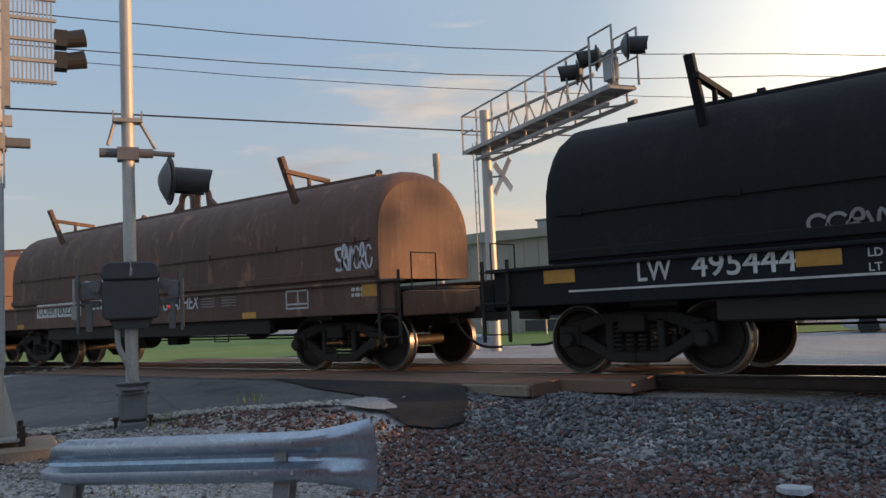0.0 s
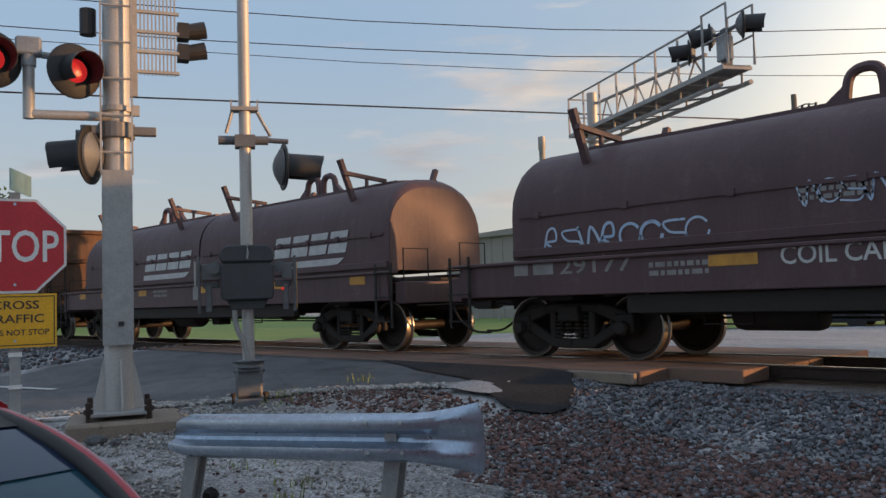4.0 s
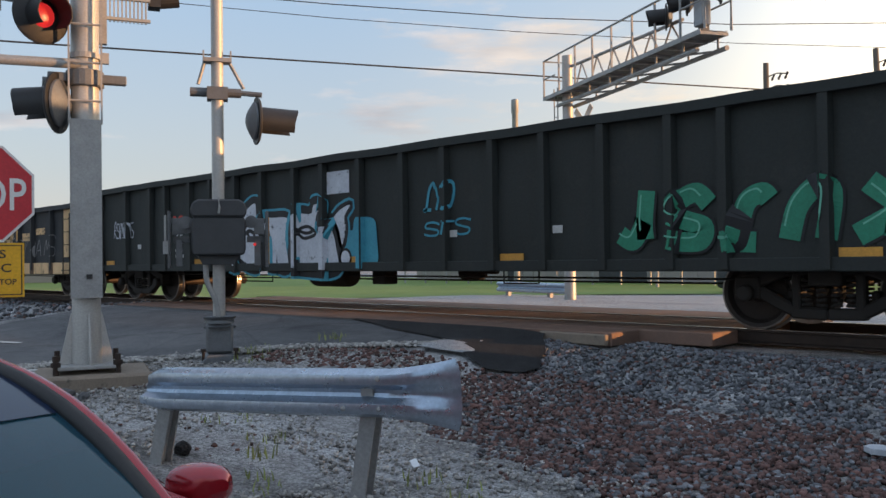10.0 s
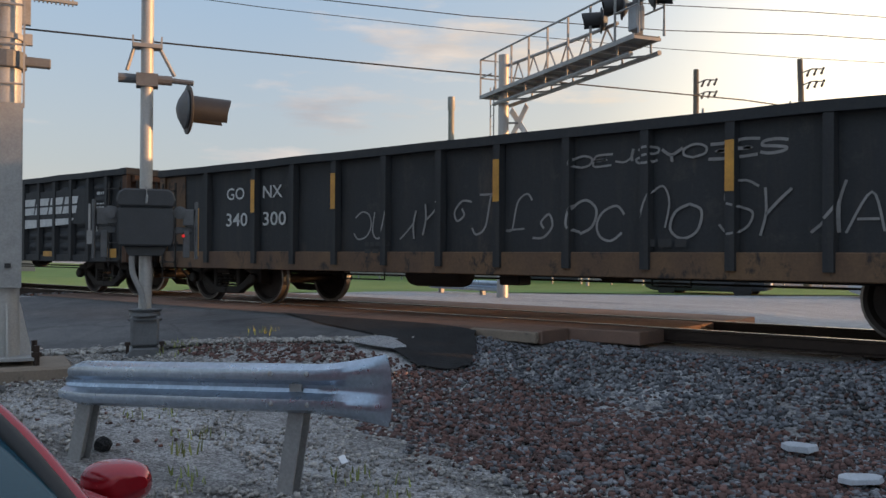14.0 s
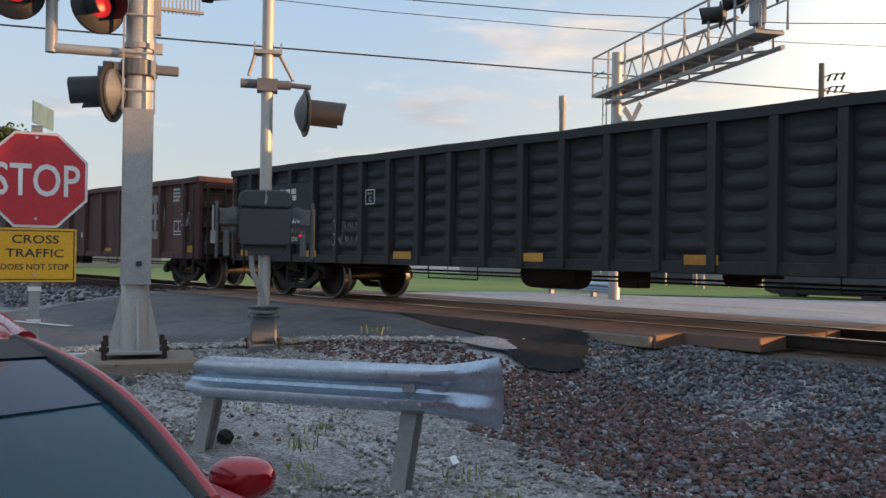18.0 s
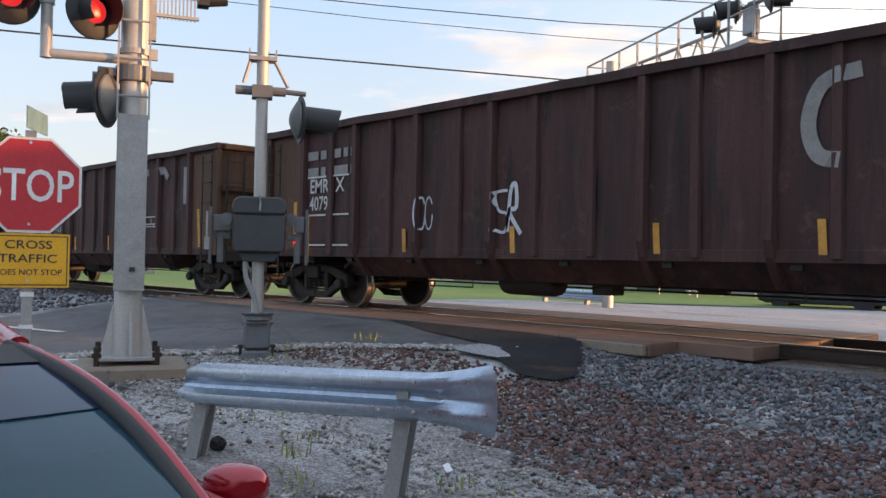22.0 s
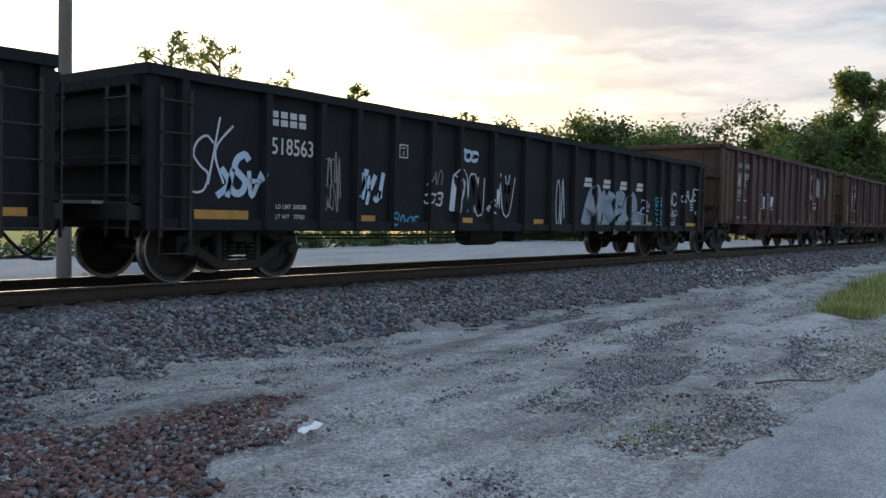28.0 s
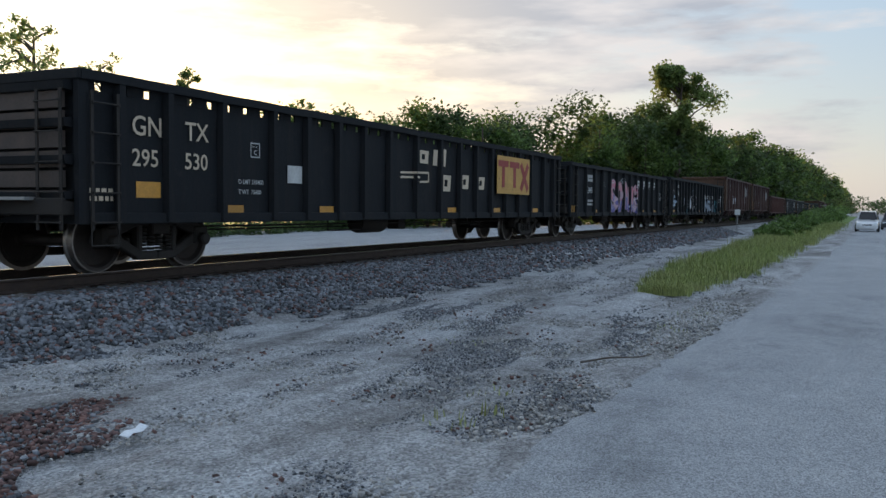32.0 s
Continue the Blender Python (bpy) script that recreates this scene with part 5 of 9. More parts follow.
def coil_wagon(label, rear, front, bogies, top, paint, hoods=1, end_paint=None, hood_z=1.42):
    """A coil steel wagon under a rounded hood."""
    hl, mid = (front - rear) / 2, (front + rear) / 2
    b, shift = (bogies[1] - bogies[0]) / 2, (bogies[0] + bogies[1]) / 2 - (front + rear) / 2
    w = thing("coil_wagon", label, "freight wagon", pose(mid, YC, 0), "wagons of the train")
    MOVING.append((w, mid))
    frame_hl = b + 2.0
    for s in (-1, 1):
        part("side_sill", Geo().box(shift, s * 1.50, 1.12, 2 * frame_hl - 0.6, 0.10, 0.46).box(shift, s * 1.50, 1.36, 2 * frame_hl - 0.4, 0.2, 0.05), paint, w, bevel=0.012)
        part("lower_chord", Geo().box(shift, s * 1.40, 0.76, 2 * b - 2.4, 0.12, 0.24), "under", w, bevel=0.012)
        part("end_sill", Geo().box(shift + s * (frame_hl - 0.1), 0, 1.02, 0.26, 2.9, 0.36), paint, w, bevel=0.015)
        part("end_platform", Geo().box(shift + s * (frame_hl - 0.5), 0, 1.24, 0.75, 2.9, 0.05), "under", w)
        part("end_handrail", Geo().tube([(shift + s * (frame_hl - 0.12), -1.35, 1.1), (shift + s * (frame_hl - 0.12), -1.35, 1.75), (shift + s * (frame_hl - 0.12), -0.8, 1.75), (shift + s * (frame_hl - 0.12), -0.8, 1.2)], 0.013, 6), "under", w)
        part("end_ladder", ladder_mesh(0.4, 0.45, 1.5, 3), "under", w, at=pose(shift + s * (frame_hl - 0.35) - 0.2, -1.6, 0))
    part("floor_trough", Geo().box(shift, 0, 1.1, 2 * frame_hl - 0.8, 2.6, 0.1), "inside", w)
    # hood: an arch over the load, in one or two lengths
    half, spring = HOOD, hood_z + 0.68
    arch = [(-half, hood_z), (-half, spring)]
    n = 14
    for k in range(1, n):
        a = math.pi * (1 - k / n)
        arch.append((half * math.copysign(abs(math.cos(a)) ** 0.8, math.cos(a)), spring + (top - spring) * abs(math.sin(a)) ** 0.85))
    arch += [(half, spring), (half, hood_z)]
    for h in range(hoods):
        xa, xb = -hl + 2 * hl * h / hoods + (0.03 if h else 0), -hl + 2 * hl * (h + 1) / hoods - (0.03 if h < hoods - 1 else 0)
        g = Geo()
        rr, m_ = 0.16, len(arch)
        rings = [(xa, 0.9), (xa + 0.04, 0.955), (xa + rr, 1.0)] + [(xa + rr + (xb - xa - 2 * rr) * k / 6, 1.0) for k in range(1, 6)] + [(xb - rr, 1.0), (xb - 0.04, 0.955), (xb, 0.9)]
        if h:
            rings = [(xa, 1.0)] + rings[3:]
        if h < hoods - 1:
            rings = rings[:-3] + [(xb, 1.0)]
        for x, k in rings:
            g.v += [(x, y * (0.96 + 0.04 * k if k < 1 else 1), hood_z + (z - hood_z) * k) for y, z in arch]
        for i in range(len(rings) - 1):
            g.f += [(i * m_ + j, i * m_ + j + 1, (i + 1) * m_ + j + 1, (i + 1) * m_ + j) for j in range(m_ - 1)]
        hood = part("hood", g, paint, w, smooth=True)
        for x, k, on in ((xa - 0.004, 0.9, h == 0), (xb + 0.004, 0.9, h == hoods - 1)):
            if on:
                e = Geo()
                e.v = [(x, y * 0.99, hood_z + (z - hood_z) * k) for y, z in arch]
                e.f = [tuple(range(m_))]
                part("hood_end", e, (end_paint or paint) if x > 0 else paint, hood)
        seam = Geo()
        seam.box((xa + xb) / 2, -half - 0.012, spring - 0.05, xb - xa - 0.3, 0.03, 0.045)
        for k in range(7):
            seam.box(xa + 0.5 + (xb - xa - 1.0) * k / 6, -half - 0.02, spring - 0.05, 0.1, 0.05, 0.09)
        part("hood_flange", seam, paint, hood)
        part("hood_rim", Geo().box((xa + xb) / 2, -half - 0.02, hood_z + 0.1, xb - xa - 0.06, 0.06, 0.12), paint, hood, bevel=0.01)
        # lifting fittings on the roof
        off = 2.1 if xb - xa > 11 else 1.25
        for x in (xa + off, xb - off):
            for s in (-1, 1):
                fit = Geo()
                fit.box(0, 0, 0, 0.11, 0.08, 0.95, pose(x, s * 1.02, top - 0.02, s * -22, 0, 0))
                fit.box(0, 0, 0, 0.08, 1.0, 0.07, pose(x + 0.05, s * 0.66, top + 0.13, s * 5, 0, 0))
                fit.box(x + 0.05, s * 0.62, top + 0.03, 0.05, 0.05, 0.2)
                part("lifting_guide", fit, paint, hood)
        mid_h = (xa + xb) / 2
        lug = Geo()
        for s in (-1, 1):
            lug.tube(curve_through([(mid_h + s * 0.52, -0.1, top - 0.02), (mid_h + s * 0.46, -0.1, top + 0.34), (mid_h + s * 0.27, -0.1, top + 0.43), (mid_h + s * 0.10, -0.1, top + 0.34), (mid_h + s * 0.07, -0.1, top - 0.02)]), 0.065, 8)
            lug.prism([(s * 0.50, -0.02), (s * 0.85, -0.02), (s * 0.50, 0.26)], 0.10, pose(mid_h, -0.15, top))
        lug.box(mid_h, -0.1, top + 0.0, xb - xa - 1.6, 0.3, 0.1)
        part("lifting_lug", lug, paint, hood)
    underframe(w, frame_hl - 0.0, b, False)
    for s in (-1, 1):
        bogie(w, shift + s * b)
    w["half"] = hl
    return w, (lambda x: -HOOD - 0.012), [], mid


def orange_plates(w, xs, z, sx, sz, y):
    for x in xs:
        part("reflector", Geo().box(x, y, z, sx, 0.006, sz), "reflect_yellow", w)


# ---- the coil wagons
Y_HOOD, Y_SILL = -HOOD - 0.008, -1.556
w, wall, _, mid = coil_wagon("black coil steel wagon with a rounded hood and white lettering", -6.0, 7.1, (-4.87, 5.2), 3.28, "wagon_black", 1)
put(w, mid, "LW", -4.55, 1.12, 0.24, y=Y_SILL, width=0.42)
put(w, mid, "495444", -3.88, 1.13, 0.25, y=Y_SILL, width=1.12)
put(w, mid, "LD LMT", -2.1, 1.22, 0.08, y=Y_SILL)
put(w, mid, "LT WT", -2.1, 1.08, 0.08, y=Y_SILL)
orange_plates(w, [-5.58 - mid, -2.55 - mid], 1.24, 0.44, 0.16, Y_SILL)
tag(w, wall, -2.75 - mid, 1.62, 1.6, 0.2, "stencil_grey", 3, 0.04, 8)
part("sill_stripe", Geo().box(0, Y_SILL, 1.05, 12.0, 0.006, 0.025), "stencil", w)

w, wall, _, mid = coil_wagon("oxide brown coil steel wagon with a rounded hood and graffiti", -21.4, -9.05, (-20.09, -10.05), 3.18, "coil_brown", 1)
part("number_panel", Geo().box(-18.75 - mid, Y_SILL, 1.28, 0.9, 0.006, 0.30), "stencil", w)
part("number_panel", Geo().box(-17.75 - mid, Y_SILL, 1.28, 1.0, 0.006, 0.30), "stencil", w)
put(w, mid, "COER", -19.15, 1.19, 0.19, "black_paint", Y_SILL - 0.006, width=0.8)
put(w, mid, "802285", -18.2, 1.19, 0.19, "black_paint", Y_SILL - 0.006, width=0.9)
bars(w, -16.9 - mid, 1.36, 2, 0.9, 0.07, y=Y_SILL)
write("THE HIP HOP KIDD", 0.2, "paint_white", w, pose(-17.88 - mid, Y_HOOD - 0.02, 1.68), "graffiti", slant=0.1, width=2.9)
write("GRAPHEX", 0.24, "paint_white", w, pose(-14.2 - mid, Y_SILL - 0.02, 1.13), "graffiti", slant=0.25, width=1.15)
tag(w, wall, -9.96 - mid, 1.78, 0.8, 0.4, "paint_white", 7, 0.045, 6)
frame_sign(w, -10.7 - mid, 1.02, 0.54, 0.3, Y_SILL)
for x in (-13.0, -12.4):
    bars(w, x - mid, 1.28, 4, 0.4, 0.02, "stencil_grey", Y_SILL, 2.4)
orange_plates(w, [-20.0 - mid, -14.98 - mid, -11.65 - mid], 0.96, 0.36, 0.1, Y_SILL)
orange_plates(w, [-8.8 - mid], 1.24, 0.36, 0.18, Y_SILL)
bars(w, -9.2 - mid, 1.24, 2, 0.3, 0.05, y=Y_SILL)

for label, rear, front, bg, num, tags in (
        ("plum brown coil steel wagon with a sunlit tone on its hood end", -33.73, -23.7, (-32.85, -24.67), "529555", False),
        ("plum brown coil steel wagon with graffiti along its hood", -46.9, -36.9, (-45.91, -37.67), "29177", True)):
    # the first one's front hood end gets the paint lightened for sunlight
    w, wall, _, mid = coil_wagon(label, rear, front, bg, 3.04, "coil_plum", 1, None if tags else "coil_end_lit")
    blocks(w, front - 4.2 - mid, 1.72, [0.56, 0.56, 0.56, 0.56], 0.40, 0.35, "stencil", Y_HOOD - 0.004, underline=0.16)
    write(num, 0.2, "stencil_grey", w, pose(rear + 1.2 - mid, Y_SILL, 1.18), "lettering", width=1.15)
    bars(w, rear + 0.4 - mid, 1.18, 1, 0.7, 0.19, "stencil_grey", Y_SILL)
    write("COIL CAR", 0.2, "stencil", w, pose(rear + 4.25 - mid, Y_SILL, 1.16), "lettering", width=1.2)
    orange_plates(w, [front - 0.4 - mid, front - 3.2 - mid, rear + 3.7 - mid], 1.24, 0.6, 0.13, Y_SILL)
    bars(w, rear + 2.6 - mid, 1.2, 2, 0.8, 0.06, "stencil_grey", Y_SILL)
    bars(w, front - 4.3 - mid, 1.18, 2, 1.0, 0.04, "stencil_grey", Y_SILL)
    bars(w, rear + 4.3 - mid, 1.95, 2, 0.8, 0.05, "stencil_grey", Y_HOOD - 0.004)
    if tags:
        tag(w, wall, rear + 0.6 - mid, 1.65, 2.6, 0.36, "paint_blue", 12, 0.04, 8)
        tag(w, wall, rear + 4.3 - mid, 1.95, 1.4, 0.3, "paint_blue", 14, 0.025, 6)
        tag(w, wall, front - 2.6 - mid, 1.78, 2.5, 0.34, "paint_blue", 13, 0.045, 8)

w, wall, _, mid = coil_wagon("plum brown coil steel wagon with two hoods", -63.3, -49.75, (-62.06, -51.0), 3.08, "coil_plum", 2)
for x in (-59.4, -53.4):
    blocks(w, x - mid, 1.80, [0.56, 0.56, 0.56, 0.56], 0.40, 0.35, "stencil", Y_HOOD - 0.004, underline=0.16)
put(w, mid, "534112", -60.0, 1.12, 0.22, "stencil_grey", Y_SILL)
bars(w, -60.75 - mid, 1.12, 1, 0.6, 0.21, "stencil_grey", Y_SILL)
bars(w, -58.0 - mid, 1.24, 2, 0.7, 0.06, "stencil_grey", Y_SILL)
orange_plates(w, [-62.4 - mid, -60.9 - mid, -58.6 - mid, -55.6 - mid, -52.6 - mid, -50.1 - mid], 1.25, 0.42, 0.14, Y_SILL)
bars(w, -60.6 - mid, 1.62, 2, 0.5, 0.045, "stencil_grey", Y_HOOD - 0.004)
frame_sign(w, -53.3 - mid, 1.0, 0.3, 0.3, Y_SILL)

# ---- tall ore gondolas
def tall_wagon(label, rear, front, bg, num, mark, seed, dx=0.0, top=3.36):
    w, wall, xs, mid = gondola(label, rear, front, bg, top, "wagon_maroon", [1.29, 2.12, 2.88, 3.78, 4.5, 5.43, 6.15, 6.96] + [front - rear - o for o in (6.96, 6.15, 5.43, 4.5, 3.78, 2.88, 2.12, 1.29)], tall=True, end_paint="wagon_tan")
    for s in (-1, 1):
        part("corner_sheet", Geo().box(s * (w["half"] - 0.70), -1.4995, 2.1, 1.02, 0.008, 2.16), "wagon_tan", w, "bare rusty end panel")
    rear += dx
    h_ = 0.25 if mark else 0.21
    write("EMR", h_, "stencil", w, pose(rear + 1.45 - mid, -1.512, 2.11), "lettering", width=2.32 * h_)
    write("X", h_, "stencil", w, pose(rear + (2.26 if mark else 2.22) - mid, -1.512, 2.11), "lettering")
    write(num, h_, "stencil", w, pose(rear + 1.45 - mid, -1.512, 1.79), "lettering", width=2.32 * h_)
    if mark:
        bars(w, rear + 1.38 - mid, 2.72, 2, 0.58, 0.16, "stencil_grey", -1.512, 1.9)
        bars(w, rear + 2.12 - mid, 2.72, 2, 0.5, 0.16, "stencil_grey", -1.512, 1.9)
        for z in (2.40, 1.70, 1.15):
            part("stencil_line", Geo().box(rear + 1.67 - mid, -1.509, z, 0.58, 0.004, 0.03).box(rear + 2.4 - mid, -1.509, z, 0.5, 0.004, 0.03), "stencil", w)
    else:
        bars(w, rear + 1.4 - mid, 1.45, 2, 0.5, 0.06, "stencil_grey", -1.512, 2.2)
    strips(w, [(rear + 0.97 - mid, 1.54, 0.10, 0.85, 0.0), (front - 0.9 - mid, 1.54, 0.10, 0.85, 0.04)] +
           [(rear + f * (front - rear) - mid, 1.22, 0.09, 0.38, 0.01) for f in (0.28, 0.44, 0.60, 0.74)])
    # worn round emblem strokes
    x0 = front - 4.1 - mid
    for g_pts in ([(x0 + .55, 2.95), (x0 + .15, 2.85), (x0, 2.45), (x0 + .1, 2.1), (x0 + .35, 2.02)], [(x0 + 1.1, 2.1), (x0 + 1.1, 2.7), (x0 + 1.35, 2.95), (x0 + 1.6, 2.75)], [(x0 + 2.5, 2.1), (x0 + 2.5, 2.95)]):
        g = Geo()
        ribbon(g, curve_through(g_pts, 5), 0.17, wall)
        part("emblem", g, "stencil_grey", w)
    return w, wall, xs, mid


w, wall, xs, mid = tall_wagon("maroon tall ore gondola wagon with white scrawls", -80.1, -65.45, (-78.81, -66.64), "4140", False, 1)


def quick_tag(w, wall, x, z, s, seed):
    """Two hasty sprayed letters, H and C, with a dash below and a dot after."""
    rnd = random.Random(seed)
    x = free(w, x, 0.62 * s)
    j = lambda a, b: (x + s * (a + rnd.uniform(-.02, .02)), z + s * (b + rnd.uniform(-.03, .03)))
    g = Geo()
    wd = 0.032
    ribbon(g, [j(.0, .45), j(.08, .62), j(.14, .78), j(.08, .45), j(.06, .15)], wd, wall)
    ribbon(g, [j(.2, .8), j(.26, .86), j(.22, .5), j(.2, .12)], wd, wall)
    ribbon(g, [j(.08, .42), j(.22, .48)], wd, wall)
    ribbon(g, [j(.56, .62), j(.48, .66), j(.38, .52), j(.34, .3), j(.4, .1), j(.5, .06), j(.6, .2)], wd * 1.15, wall)
    ribbon(g, [j(.12, .06), j(.28, .0)], wd, wall)
    ribbon(g, [j(.6, .0), j(.62, -.03)], wd, wall)
    return part("graffiti", g, "paint_white", w, "white sprayed scrawl")


for k, (x, z) in enumerate(((-77.95, 1.35), (-77.06, 1.24), (-76.29, 1.22), (-75.43, 1.2), (-73.84, 1.22), (-73.07, 1.2), (-72.23, 1.15), (-71.41, 1.23))):
    quick_tag(w, wall, x - mid, z, 0.92 if k < 6 else 1.05, 30 + k)
tag(w, wall, -74.7 - mid, 1.6, 0.5, 0.55, "stencil_grey", 34, 0.03, 4)
frame_sign(w, -69.4 - mid, 1.75, 0.62, 0.32)
w, wall, xs, mid = tall_wagon("maroon tall ore gondola wagon with rusty ends", -96.7, -81.9, (-95.51, -82.97), "4121", False, 2)
tag(w, wall, -88.6 - mid, 1.6, 1.0, 0.55, "stencil_grey", 41, 0.05, 4)
tag(w, wall, -86.2 - mid, 1.6, 0.8, 0.5, "stencil_grey", 42, 0.03, 4)

# ---- black mill gondola with large graffiti
w, wall, xs, mid = gondola("black mill gondola wagon with green and blue graffiti", -117.05, -98.0, (-115.59, -99.73), 2.66, "wagon_green", [0.3, 1.69, 2.87, 3.56, 4.61, 5.42, 6.33, 7.25, 8.27, 9.09, 10.07, 11.11, 12.01, 12.95, 13.85, 14.78, 15.72, 16.39, 17.5])
put(w, mid, "RO", -113.25, 1.64, 0.24, "stencil_red")
put(w, mid, "MX", -112.36, 1.64, 0.24, "stencil_red")
put(w, mid, "65", -113.15, 1.25, 0.24)
put(w, mid, "050", -112.31, 1.25, 0.24)
bars(w, -113.15 - mid, 1.1, 2, 0.35, 0.07)
bars(w, -112.2 - mid, 1.1, 2, 0.4, 0.07)
def swollen(w, wall, outline, x, z, sx, sz, inner=(), rim=0.30, paint_="paint_white"):
    """One swollen painted form in its box: cyan halo, black rim, pale fill, and black lines inside."""
    at = lambda pts: [(x + sx * a, z + sz * b) for a, b in pts]
    loop = curve_through(at(outline + outline[:1]), 5)
    for width_, colour, off in ((rim + 0.09, "paint_cyan", 0.002), (rim, "paint_black", 0.005)):
        g = Geo()
        ribbon(g, loop, width_, lambda q, off=off: wall(q) - off)
        part("graffiti", g, colour, w)
    g = Geo()
    fill_shape(g, loop, lambda q: wall(q) - 0.008)
    part("graffiti", g, paint_, w)
    for k, line in enumerate(inner):
        g = Geo()
        ribbon(g, curve_through(at(line), 6), 0.075 if k else 0.06, lambda q: wall(q) - 0.011)
        part("graffiti", g, "paint_black", w)


ROUND = [(.5 + .5 * math.cos(k * math.pi / 5), .5 + .5 * math.sin(k * math.pi / 5)) for k in range(10)]
CLOUD = [(.02, .1), (.0, .55), (.12, .84), (.36, .78), (.42, 1), (.92, .98), (1, .6), (.94, .05)]
for x, z, sx, sz, shape in ((-111.6, 1.5, .26, .28, ROUND), (-111.58, 1.32, .16, .18, ROUND), (-111.52, .80, .42, .62, ROUND), (-107.55, 0.72, .95, .84, CLOUD)):
    g = Geo()
    fill_shape(g, curve_through([(x - mid + sx * a, z + sz * b) for a, b in shape + shape[:1]], 5), lambda q: wall(q) - 0.003)
    part("graffiti", g, "paint_cyan", w)
swollen(w, wall, [(.0, .06), (.24, .02), (.30, .14), (.62, .02), (.88, .04), (1, .34), (.96, .70), (.80, .78), (.78, 1), (.48, .88), (.44, .80), (.04, .80), (.0, .44)],
        -111.0 - mid, 0.78, 1.18, 1.2, ([(.20, .62), (.40, .58), (.66, .72), (.84, .70)], [(.02, .36), (.30, .40), (.56, .56), (.72, .54), (.74, .46), (.62, .46), (.56, .54)]))
swollen(w, wall, [(.14, .04), (.46, .02), (.50, .30), (.58, .02), (.96, .02), (.86, .55), (.98, .95), (.40, 1), (.02, .96), (.14, .50)], -109.78 - mid, 0.76, 0.78, 0.92, rim=0.24)
swollen(w, wall, [(.06, .02), (.96, .0), (1, .30), (.88, .62), (.66, .66), (.70, .96), (.52, .99), (.46, .86), (.12, .86), (.0, .58)],
        -108.94 - mid, 0.74, 1.30, 1.12, ([(.14, .60), (.30, .48), (.56, .54), (.40, .66), (.18, .62), (.34, .56), (.5, .58)],))
swollen(w, wall, [(.04, .72), (.42, .90), (1, 1), (.66, .74), (.70, .42), (.52, .02), (.34, .40)], -107.72 - mid, 1.12, 0.46, 0.68, rim=0.16)
swollen(w, wall, ROUND, -107.52 - mid, 0.80, 0.24, 0.24, rim=0.09)
hand_tag(w, wall, "sts", -110.1 - mid, 1.1, 0.42, 0.16, "paint_black", 0.03, 6)
hand_tag(w, wall, "jyc", -109.55 - mid, 1.12, 0.45, 0.26, "paint_black", 0.03, 7)
hand_tag(w, wall, "jyc", -105.55 - mid, 1.62, 0.62, 0.38, "paint_cyan", 0.05, 8)
hand_tag(w, wall, "sts", -105.55 - mid, 1.22, 0.95, 0.24, "paint_cyan", 0.035, 9)
piece(w, wall, "rsjuk", -102.2 - mid, 0.92, 3.5, 0.82, "paint_green", "paint_black", None, 0.23, 0.03, 8, low=None, sheen="paint_mint")
piece(w, wall, "q", -98.95 - mid, 0.98, 0.7, 0.5, "paint_green", None, None, 0.10, 0.02, 3)
tag(w, wall, -116.1 - mid, 1.65, 1.0, 0.4, "paint_white", 63, 0.025, 7)
part("notice", Geo().box(-107.6 - mid, -1.507, 2.2, 0.62, 0.004, 0.38), "paint_white", w)
strips(w, [(x - mid, 0.88, 0.42, 0.12, 0) for x in (-116.3, -112.2, -107.0, -104.0, -99.5)])
for x in (-114.8, -106.0, -104.9, -103.0):
    part("notice", Geo().box(x - mid, -1.507, 1.25, 0.16, 0.004, 0.10), "stencil", w)

